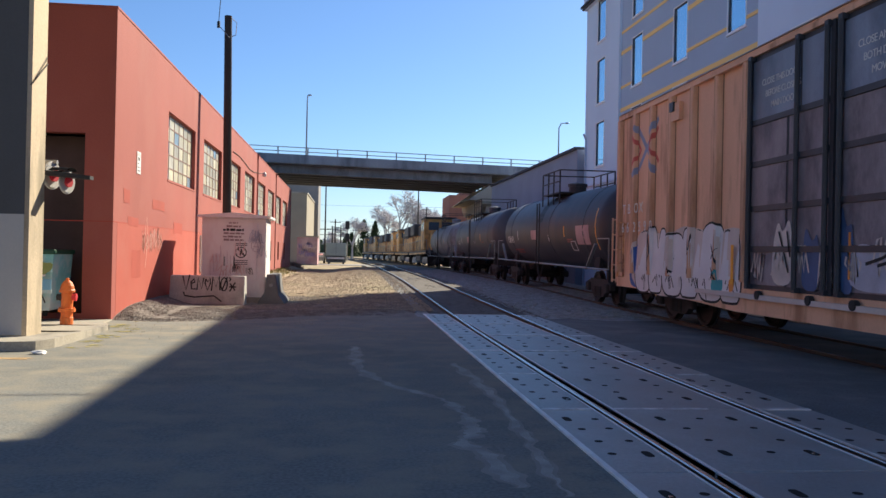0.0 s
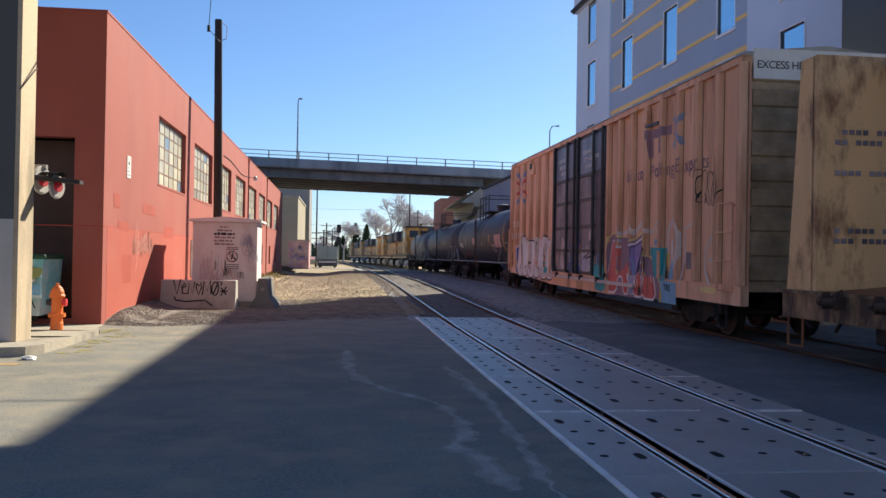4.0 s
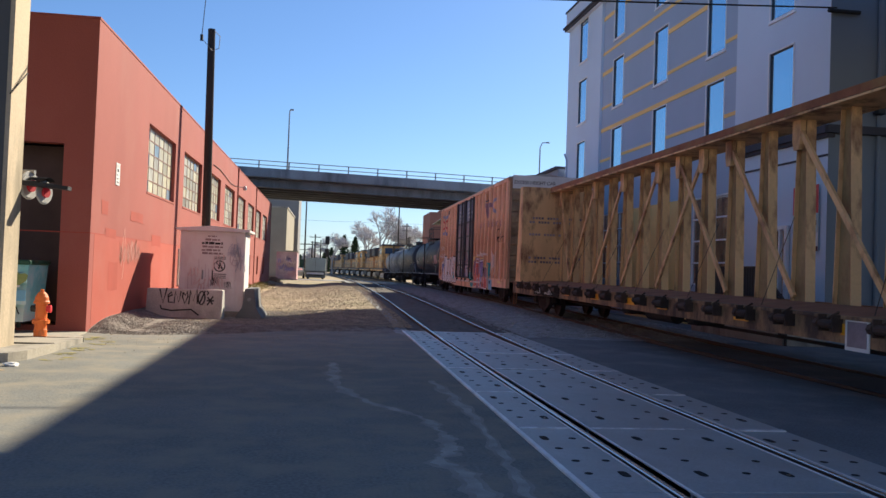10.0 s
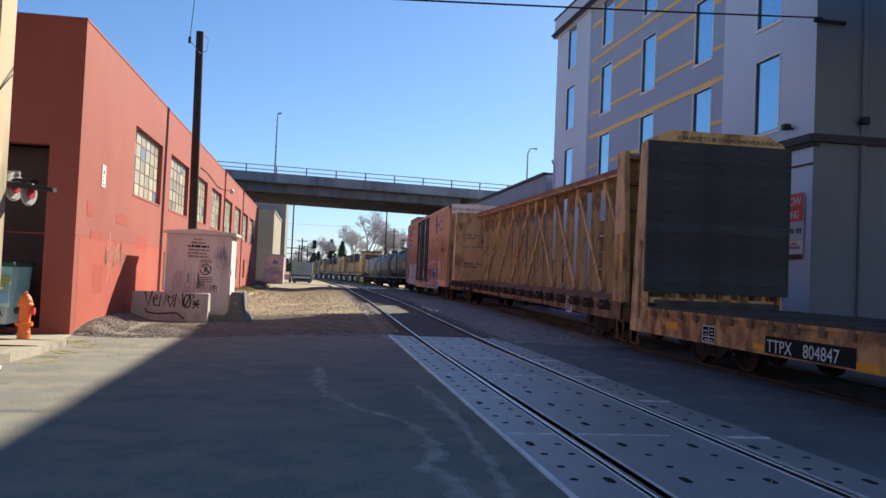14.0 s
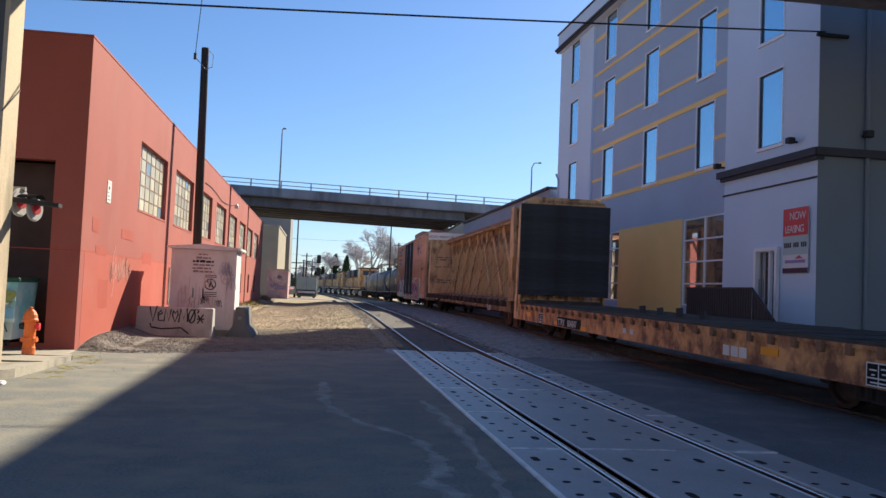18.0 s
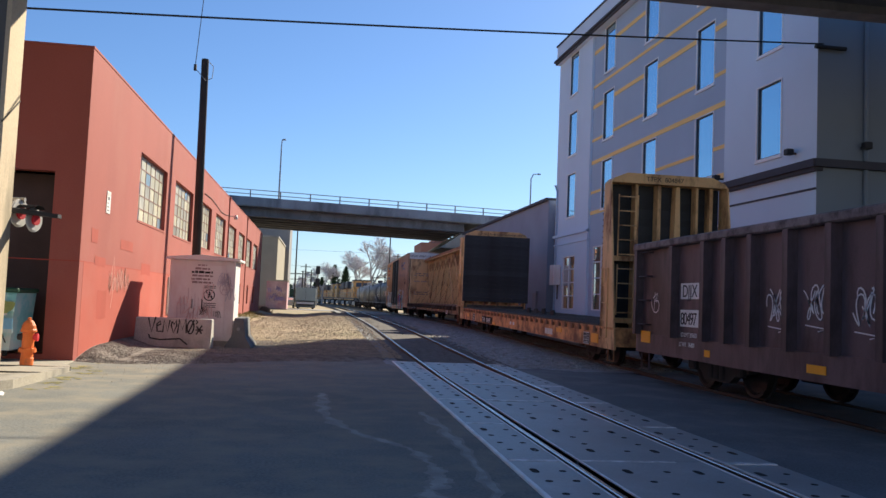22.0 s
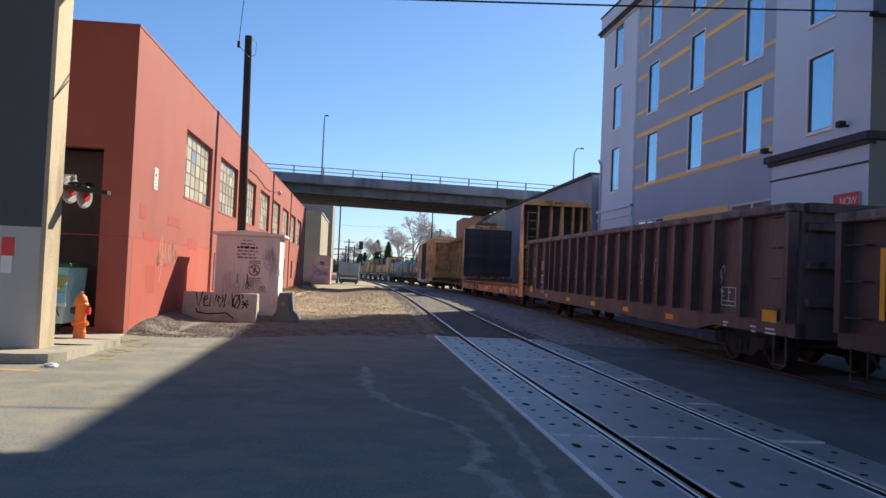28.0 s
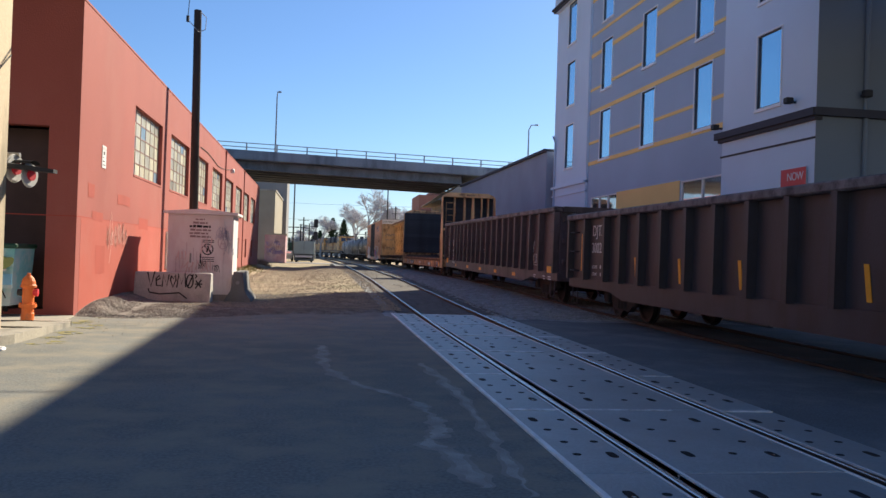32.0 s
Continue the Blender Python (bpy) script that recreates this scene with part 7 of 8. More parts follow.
    for a in (4.86, 7.08, 9.4, 12.6, 14.95, 17.2):
        bm = bmesh.new()
        hexa(bm, [(X - 0.01, f - a - 0.13, 1.02), (X, f - a - 0.13, 1.02), (X, f - a - 0.03, 1.02), (X - 0.01, f - a - 0.03, 1.02),
                  (X - 0.01, f - a - 0.05, 1.5), (X, f - a - 0.05, 1.5), (X, f - a + 0.05, 1.5), (X - 0.01, f - a + 0.05, 1.5)])
        part("yellow_stripe", bm, reflector, h, "yellow reflective stripe")
    flat("yellow_stripe", 1.1, 1.21, 1.12, 2.08, reflector, h, "yellow reflective stripe")
    writing("DJTX", 0.38, lettering, h, on_minus_x(X - 0.012, f - 1.98, 2.01), spacing=1.08)
    writing("30022", 0.36, lettering, h, on_minus_x(X - 0.012, f - 1.94, 1.59), spacing=1.02)
    writing("LD LMT", 0.115, lettering, h, on_minus_x(X - 0.012, f - 2.0, 1.2), spacing=0.95)
    writing("LT WT", 0.115, lettering, h, on_minus_x(X - 0.012, f - 2.03, 1.02), spacing=0.95)
    for q in range(5):
        flat("data_line", 2.58 + 0.075 * q, 2.63 + 0.075 * q, 1.2, 1.285, lettering, h)
        if q % 2 == 0:
            flat("data_line", 2.6 + 0.075 * q, 2.65 + 0.075 * q, 1.02, 1.1, lettering, h)


def tank_car(s_mid, paint, placards, lab):
    L = 17.0
    car = make_car("tank_car", lab, "tank car", s_mid, 6.3)
    r, zc, f = 1.36, 2.27, L / 2 - 0.72
    head = [(0.04, 0.0), (0.45, 0.03), (0.8, 0.11), (1.06, 0.24), (1.23, 0.4), (1.32, 0.55), (r, 0.72)]
    prof = [(a, -f + b) for a, b in head] + [(r, -0.4), (r, 0.4)] + [(a, f - b) for a, b in reversed(head)]
    part("tank", lathe(bmesh.new(), prof, 36, (0, 0, zc), "Y"), paint, car, smooth=True)
    for y in (-5.6, 5.6, -1.2):
        part("band", lathe(bmesh.new(), [(r + 0.012, y - 0.05), (r + 0.012, y + 0.05)], 36, (0, 0, zc), "Y"), paint, car)
    bm = lathe(bmesh.new(), [(0.32, zc + r - 0.1), (0.32, zc + r + 0.25), (0.36, zc + r + 0.25), (0.36, zc + r + 0.36), (0.1, zc + r + 0.42)], 16)
    rod(bm, (0.3, 0.5, zc + r), (0.3, 0.5, zc + r + 0.4), 0.09)
    part("dome", bm, paint, car)
    bm = bmesh.new()
    for x in (-1.0, 1.0):
        for z in (0.75, 0.35):
            bar(bm, (x, -1.3, zc + r + z), (x, 1.3, zc + r + z), 0.04, 0.04)
        for y in (-1.3, -0.4, 0.4, 1.3):
            bar(bm, (x, y, zc + r - 0.45), (x, y, zc + r + 0.75), 0.045, 0.045)
    for y in (-1.3, 1.3):
        bar(bm, (-1.0, y, zc + r + 0.75), (1.0, y, zc + r + 0.75), 0.04, 0.04)
    pieces("platform_rail", bm, rail_iron, car)
    boxpart("platform", (-1.0, 1.0, -1.3, 1.3, zc + r - 0.06, zc + r - 0.02), rail_iron, car)
    for s in (1, -1):
        bm = bmesh.new()
        bx(bm, -1.45, 1.45, min(s * (L / 2 - 0.15), s * (L / 2)), max(s * (L / 2 - 0.15), s * (L / 2)), 0.75, 1.05)
        bx(bm, -0.35, 0.35, min(s * 5.4, s * L / 2), max(s * 5.4, s * L / 2), 0.65, 1.1)
        for x in (-1.0, 1.0):
            bar(bm, (x, s * 6.1, 1.0), (x * 0.95, s * 6.1, 1.45), 0.5, 0.12)
        part("end_frame", bm, truck_steel, car)
        coupler(car, s * (L / 2 - 0.1), s)
        bm = bmesh.new()
        for x in (-1.42, 1.42):
            bar(bm, (x, s * (L / 2 - 0.1), 1.0), (x, s * (L / 2 - 0.1), 1.9), 0.03, 0.03)
            bar(bm, (x, s * (L / 2 - 0.1), 1.9), (x, s * 7.3, 1.9), 0.03, 0.03)
            bar(bm, (x, s * 7.2, 1.75), (x, s * 6.3, 1.02), 0.09, 0.04)
        pieces("hand_rail", bm, galvanised, car)
    for x in (-1.42, 1.42):
        bm = rod(bmesh.new(), (x, -L / 2 + 0.2, 1.05), (x, L / 2 - 0.2, 1.05), 0.03)
        part("side_rail", bm, galvanised, car)
    bm = bmesh.new()
    for a, b in (((-1.35, -0.5, 1.05), (-1.35, 0.1, 0.35)), ((-1.35, 0.5, 1.05), (-1.35, 0.1, 0.35)), ((-1.45, 0.25, 1.0), (-1.45, 0.25, zc + r - 0.4)), ((-1.45, -0.15, 1.0), (-1.45, -0.15, zc + r - 0.4))):
        rod(bm, a, b, 0.025)
    part("ladder", bm, rail_iron, car)
    # marks follow the curve of the shell
    def mark(y, a0, a1, w, m_, lab_=""):
        bm = bmesh.new()
        n = 5
        rows_ = []
        for i in range(n + 1):
            a = radians(a0 + (a1 - a0) * i / n)
            rows_.append([bm.verts.new((-(r + 0.008) * math.cos(a), yy, zc + (r + 0.008) * math.sin(a))) for yy in (y - w / 2, y + w / 2)])
        for p, q in zip(rows_, rows_[1:]):
            bm.faces.new((p[0], p[1], q[1], q[0]))
        part("mark", bm, m_, car, lab_)
    for y, a0, a1, w, m_ in placards:
        mark(y, a0, a1, w, m_)
    return car


def locomotive(s_mid, flip, k):
    L = 22.0
    car = make_car("locomotive", "yellow and grey diesel freight locomotive with six axles", "locomotive", s_mid, 6.5)
    d = -1 if flip else 1
    def b(nm, x0, x1, y0, y1, z0, z1, m_, bev=0.0, lab=""):
        return boxpart(nm, (x0, x1, min(d * y0, d * y1), max(d * y0, d * y1), z0, z1), m_, car, lab, bev)
    b("frame", -1.55, 1.55, -10.8, 10.8, 1.25, 1.55, loco_grey)
    b("long_hood", -0.95, 0.95, -10.2, 4.6, 1.55, 4.3, loco_hood, 0.08)
    b("radiator", -1.5, 1.5, -9.6, -4.8, 3.3, 4.55, loco_grey, 0.12)
    b("roof_cover", -0.8, 0.8, -4.6, 4.4, 4.3, 4.5, loco_grey, 0.05)
    b("exhaust_stack", -0.4, 0.4, -2.0, 0.2, 4.5, 4.8, truck_steel)
    cab = b("cab", -1.52, 1.52, 4.7, 8.4, 1.55, 4.55, loco_yellow, 0.12)
    boxpart("cab_roof", (-1.5, 1.5, min(d * 4.6, d * 8.6), max(d * 4.6, d * 8.6), 4.5, 4.68), loco_grey, cab, bevel=0.05)
    b("nose", -0.95, 0.95, 8.4, 10.4, 1.55, 3.3, loco_yellow, 0.12)
    for x0, x1 in ((-1.1, -0.15), (0.15, 1.1)):
        boxpart("windshield", (x0, x1, min(d * 8.37, d * 8.42), max(d * 8.37, d * 8.42), 3.45, 4.2), loco_blue, cab)
        boxpart("rear_window", (x0, x1, min(d * 4.66, d * 4.71), max(d * 4.66, d * 4.71), 3.5, 4.15), loco_blue, cab)
    for y in (5.4, 6.9):
        boxpart("side_window", (-1.54, -1.5, min(d * y, d * (y + 1.1)), max(d * y, d * (y + 1.1)), 3.4, 4.15), loco_blue, cab)
    bm = bmesh.new()
    for q in range(9):
        y = -9.3 + q * 1.45
        bx(bm, -0.97, -0.95, min(d * y, d * (y + 1.2)), max(d * y, d * (y + 1.2)), 1.7, 3.1, 0.004)
    pieces("hood_door", bm, loco_yellow, car)
    for y0, y1, z0, z1 in ((-4.5, -1.2, 3.2, 4.15), (-0.6, 1.6, 3.3, 4.1), (2.0, 4.4, 2.3, 4.0)):
        b("intake_screen", -0.99, -0.952, y0, y1, z0, z1, loco_grey)
    b("walkway_skirt", -1.57, -1.55, -10.5, 10.5, 1.2, 1.36, loco_yellow)
    b("nose_face", -0.9, 0.9, 10.4, 10.43, 1.6, 2.7, paint_orange, lab="orange nose panel")
    b("fuel_tank", -1.4, 1.4, -3.0, 3.2, 0.4, 1.25, loco_grey, 0.2)
    bm = bmesh.new()
    for x in (-1.5, 1.5):
        rod(bm, (x, -10.6, 2.55), (x, 4.6, 2.55), 0.025)
        for q in range(10):
            rod(bm, (x, -10.6 + q * 1.68, 1.55), (x, -10.6 + q * 1.68, 2.55), 0.02)
        rod(bm, (x, 8.6, 2.5), (x, 10.7, 2.5), 0.025), rod(bm, (x, 10.7, 2.5), (x, 10.7, 1.5), 0.025)
    if d < 0:
        bmesh.ops.rotate(bm, verts=bm.verts, cent=(0, 0, 0), matrix=Matrix.Rotation(math.pi, 3, "Z"))
    pieces("hand_rail", bm, galvanised, car)
    for s in (1, -1):
        bm = bx(bmesh.new(), -1.25, 1.25, s * 6.5 - 2.3, s * 6.5 + 2.3, 0.45, 0.95, 0.08)
        for y in (-1.7, 0, 1.7):
            for x in (-1.15, 1.15):
                bx(bm, x - 0.18, x + 0.18, s * 6.5 + y - 0.3, s * 6.5 + y + 0.3, 0.3, 0.75, 0.05)
        tr = part("truck_frame", bm, signal_grey, car, "light grey truck frame")
        for y in (-1.7, 0, 1.7):
            shared("wheelset", WHEEL, tr, (0, s * 6.5 + y, 0.475))
        coupler(car, s * 10.8, s)
        bm = bx(bmesh.new(), -1.4, 1.4, s * 10.75 - 0.08, s * 10.75 + 0.08, 0.3, 1.25)
        part("pilot", bm, truck_steel, car)
    for x in (-0.25, 0.25):
        bm = rod(bmesh.new(), (x, d * 10.38, 2.9), (x, d * 10.45, 2.9), 0.1, seg=12)
        part("headlight", bm, lettering, car)
    return car


def train():
    boxcar()
    bogies(CARS[-1][0], CARS[-1][2])
    brake_gear(CARS[-1][0], 19.4)
    centerbeam()
    bogies(CARS[-1][0], CARS[-1][2])
    bulkhead_flat()
    bogies(CARS[-1][0], CARS[-1][2])
    gondolas()
    for car, s, h in CARS[-2:]:
        bogies(car, h)
    W, Y, R = lettering, reflector, placard_red
    P = surf("faded_pink_placard", (0.5, 0.3, 0.3), rough=0.6, var=0.25, bump=0)
    D = surf("tank_spill", (0.02, 0.02, 0.023), rough=0.6, var=0.3, bump=0)
    marks = ((-6.9, -30, 22, 0.07, Y), (-5.5, -23, 2, 1.45, P), (-3.35, -12, 3, 0.1, Y), (-3.95, -17, -15, 0.7, R), (-3.95, -20, -18, 0.7, R),
             (-4.0, -32, -18, 0.07, W), (-4.55, -32, -18, 0.07, W), (-4.28, -19, -18, 0.5, W), (-4.28, -32, -31, 0.5, W),
             (-1.15, -18, -8, 0.1, W), (1.25, -15, 0, 0.9, P), (4.25, -15, 0, 0.09, W),
             (5.3, -20, -8, 0.1, W), (5.6, -20, -8, 0.22, W), (6.0, -20, -8, 0.22, W), (6.35, -20, -8, 0.1, W), (4.8, -35, -32, 1.7, R), (4.5, -40, -37, 1.2, R), (0.3, 12, 78, 0.8, D))
    tank_car(FRONT + 9.4, tank_black, marks, "black tank car with a railed top platform")
    bogies(CARS[-1][0], CARS[-1][2])
    tank_car(FRONT + 27.2, tank_slate, marks[2:4] + marks[9:14], "dark slate grey tank car with small white marks")
    bogies(CARS[-1][0], CARS[-1][2], False)
    tank_car(FRONT + 45.0, surf("tank_grey", (0.3, 0.31, 0.33), rough=0.55, var=0.2, stain=(0.08, 0.07, 0.065), amount=0.4, streak=3), marks[2:4] + marks[9:12], "weathered grey tank car with streaked sides")
    bogies(CARS[-1][0], CARS[-1][2], False)
    for k in range(5):
        locomotive(FRONT + 53.9 + 11.2 + 23.0 * k, k in (0, 2), k)


train()

# ---- street things near the warehouse ----
def utility_cabinet():
    th = empty("utility_cabinet", "white steel railway cabinet covered with faded graffiti", "utility cabinet", (-3.17, 23.85, 0))
    w, d, h0, h1 = 0.86, 0.64, 0.2, 2.36
    part("body", bx(bmesh.new(), -w, w, -d, d, h0, h1, 0.015), white_metal, th)
    bm = bmesh.new()
    prism(bm, [(-w - 0.1, h1), (w + 0.12, h1), (w + 0.12, h1 + 0.06), (0, h1 + 0.14), (-w - 0.1, h1 + 0.06)], 1, -d - 0.12, d + 0.12)
    part("roof", bm, white_metal, th)
    boxpart("plinth", (-w - 0.05, w + 0.05, -d - 0.05, d + 0.05, -0.1, h0), concrete, th)
    boxpart("door", (-0.3, 0.62, -d - 0.018, -d, h0 + 0.1, h1 - 0.12), white_metal, th, bevel=0.004)
    bm = bx(bmesh.new(), -0.26, -0.22, -d - 0.05, -d - 0.018, 1.05, 1.3)
    part("door_handle", bm, galvanised, th)
    rng = random.Random(4)
    yb = -d - 0.021
    def sheet(nm, x0, x1, z0, z1, m_):
        return boxpart(nm, (x0, x1, yb - 0.003, yb, z0, z1), m_, th)
    ink = surf("faded_ink", (0.36, 0.27, 0.28), var=0.3)
    for k, (x0, x1, z, h) in enumerate(((-0.14, 0.1, 2.2, 0.05), (-0.2, 0.18, 2.1, 0.06), (-0.29, 0.26, 2.0, 0.07), (-0.27, 0.27, 1.91, 0.055), (-0.29, 0.2, 1.82, 0.055), (-0.27, 0.27, 1.73, 0.06))):
        bm = bmesh.new()
        x = x0
        while x < x1:
            w_ = rng.uniform(0.05, 0.16)
            bx(bm, x, min(x + w_, x1), yb - 0.003, yb, z, z + h * rng.uniform(0.7, 1.0))
            x += w_ + 0.022
        pieces("notice_line", bm, paint_black if k == 2 else ink, th)
    ring = bmesh.new()
    pts = [(0.2 + 0.14 * math.cos(a * math.pi / 12), 1.42 + 0.14 * math.sin(a * math.pi / 12)) for a in range(25)]
    mm = Matrix.Translation((0, yb - 0.004, 0)) @ Matrix(((1, 0, 0, 0), (0, 0, -1, 0), (0, 1, 0, 0), (0, 0, 0, 1)))
    sheet("sign_sheet", 0.0, 0.42, 1.05, 1.72, white_metal)
    stroke(ring, pts, 0.03, mm)
    stroke(ring, [(0.1, 1.52), (0.3, 1.32)], 0.03, mm)
    stroke(ring, [(0.17, 1.34), (0.22, 1.45), (0.2, 1.52)], 0.04, mm), stroke(ring, [(0.22, 1.45), (0.28, 1.36)], 0.03, mm)
    stroke(ring, [(0.02, 1.04), (0.02, 1.32)], 0.035, mm)
    for k in range(3):
        stroke(ring, [(0.05, 1.2 - 0.05 * k), (0.38, 1.2 - 0.05 * k)], 0.02, mm)
    for k in range(2):
        stroke(ring, [(0.06, 1.66 - 0.045 * k), (0.36, 1.66 - 0.045 * k)], 0.02, mm)
    bm = bmesh.new()
    stroke(bm, [(0.6 + 0.13 * math.cos(a * 0.5), 1.62 + 0.18 * math.sin(a * 0.5)) for a in range(14)], 0.022, mm)
    stroke(bm, [(0.52, 1.47), (0.6, 1.76), (0.69, 1.46)], 0.022, mm), stroke(bm, [(0.53, 1.58), (0.68, 1.58)], 0.02, mm)
    for k in range(7):
        x, z = -0.62 + 0.09 * k, rng.uniform(1.2, 1.6)
        stroke(bm, [(x, z), (x + 0.01, z - rng.uniform(0.25, 0.6))], 0.014, mm)
    pieces("graffiti", bm, surf("spray_grey_pink", (0.6, 0.5, 0.53), rough=0.7, var=0.2, bump=0), th, "faded circled letter and drips")
    pieces("notice_mark", ring, lettering_black, th, "black no walking pictogram")
    for m_, n, x0, x1, z0, z1, big in ((paint_pink, 9, -0.75, 0.1, 0.35, 1.3, 0.9), (paint_lilac, 6, 0.38, 0.62, 1.2, 1.75, 0.7), (paint_black, 5, -0.05, 0.55, 0.72, 0.95, 0.42)):
        bm = bmesh.new()
        for q in range(n):
            mx = mm @ Matrix.Translation((rng.uniform(x0, x1), rng.uniform(z0, z1), 0.001 * q))
            stroke(bm, curl(rng, 12, big * rng.uniform(0.25, 0.5), big * rng.uniform(0.2, 0.6)), 0.012 if m_ is not paint_pink else 0.02, mx)
        pieces("graffiti", bm, m_, th, "scribbled spray paint tags")


utility_cabinet()


def barriers():
    th = empty("concrete_barrier", "low grey concrete block barrier with a black graffiti tag", "barrier", (-3.66, 22.3, 0))
    bm = bmesh.new()
    prism(bm, [(-0.3, -0.05), (0.3, -0.05), (0.28, 0.3), (0.2, 0.8), (-0.2, 0.8), (-0.28, 0.3)], 0, -0.94, 0.94)
    bmesh.ops.bevel(bm, geom=bm.edges[:], offset=0.02, segments=1, affect="EDGES")
    part("block", bm, pale_concrete, th)
    # a tag painted on the leaning face
    lean = Matrix(((1, 0, 0, 0), (0, 0.16, -1, 0), (0, 1, 0.16, 0), (0, 0, 0, 1)))
    mm = Matrix.Translation((0, -0.283, 0.3)) @ lean
    bm = bmesh.new()
    def loop(cx, cz, rx, rz):
        return [(cx + rx * math.cos(a), cz + rz * math.sin(a)) for a in [i * 0.5 for i in range(14)]]
    letters = [[(-0.62, 0.42), (-0.52, 0.14), (-0.44, 0.44)], [(-0.4, 0.26), (-0.3, 0.3), (-0.32, 0.36), (-0.4, 0.3), (-0.38, 0.16), (-0.27, 0.16)],
               [(-0.24, 0.14), (-0.22, 0.38), (-0.12, 0.16), (-0.08, 0.38)], [(-0.02, 0.36), (0.03, 0.3), (0.08, 0.38), (0.1, 0.28), (0.03, 0.14), (-0.04, 0.28), (-0.02, 0.36)],
               [(0.13, 0.13), (0.16, 0.4), (0.24, 0.2), (0.32, 0.42), (0.35, 0.14)], loop(0.45, 0.26, 0.085, 0.13), [(0.4, 0.14), (0.53, 0.4)],
               [(0.58, 0.4), (0.62, 0.36), (0.58, 0.32)], [(0.6, 0.12), (0.74, 0.3)], [(0.6, 0.28), (0.74, 0.14)], [(0.58, 0.21), (0.77, 0.21)],
               [(-0.58, 0.1), (-0.55, 0.03), (-0.3, 0.0), (0.2, 0.03), (0.4, -0.08)]]
    for p in letters:
        stroke(bm, [(a * 0.98 - 0.02, 0.08 + 1.3 * (b - 0.1)) for a, b in p], 0.036, mm)
    pieces("graffiti", bm, paint_black, th, "black spray painted tag")
    th = empty("jersey_barrier", "concrete jersey barrier seen end on, shade put into its colour", "barrier", (-2.12, 24.4, 0))
    bm = bmesh.new()
    prism(bm, [(-0.36, -0.05), (0.36, -0.05), (0.35, 0.08), (0.17, 0.33), (0.12, 0.84), (-0.12, 0.84), (-0.17, 0.33), (-0.35, 0.08)], 1, -1.5, 0.4)
    bmesh.ops.bevel(bm, geom=[e for e in bm.edges], offset=0.015, segments=1, affect="EDGES")
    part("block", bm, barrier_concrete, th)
    bm = bmesh.new()
    rod(bm, (0, -1.5, 0.55), (0, -1.58, 0.55), 0.05)
    part("lifting_loop", bm, galvanised, th)


barriers()


def pole():
    th = empty("utility_pole", "dark creosoted wooden utility pole with a wire loop", "utility pole", (-4.0, 27.8, 0))
    part("pole", rod(bmesh.new(), (0, 0, -0.2), (-0.13, 0, 9.12), 0.153, 0.118, 14), pole_wood, th)
    bm = bmesh.new()
    pts = [Vector((-0.02, -0.1, 9.04)), Vector((0.16, -0.1, 8.88)), Vector((0.14, -0.12, 8.48)), Vector((-0.06, -0.16, 8.38)), Vector((-0.24, -0.16, 8.58)), Vector((-0.39, -0.1, 8.74))]
    for a, b in zip(pts, pts[1:]):
        rod(bm, a, b, 0.012, seg=5)
    part("wire_loop", bm, galvanised, th)
    bm = rod(bmesh.new(), (-0.42, -0.1, 8.7), (-0.42, -0.1, 8.9), 0.05)
    part("insulator", bm, signal_black, th)
    th = empty("utility_wire", "thin wire rising from the pole top", "wire")
    part("wire", rod(bmesh.new(), (-4.42, 27.7, 8.85), (-3.6, 24.0, 11.6), 0.012, seg=5), wire_black, th)
    # span wire across the street
    th = empty("span_wire", "black cable with a splice hung across the street", "wire")
    bm = bmesh.new()
    pts = [Vector((12.4 - 20.4 * u, 19.36 - 3.5 * u, 8.49 - 2.166 * u + 0.214 * u * (u - 0.494))) for u in [k / 24 for k in range(25)]]
    pts.append(Vector((-8.4, 17.65, 6.2)))
    tube(bm, pts, 0.02, 6)
    part("cable", bm, wire_black, th)
    bm = rod(bmesh.new(), pts[0] + Vector((-0.25, -0.05, -0.1)), pts[0] + Vector((0.6, -0.05, -0.1)), 0.055, seg=8)
    rod(bm, pts[0] + Vector((0.5, -0.05, -0.1)), pts[0] + Vector((0.5, 0.06, -0.1)), 0.03)
    part("splice", bm, wire_black, th)


pole()


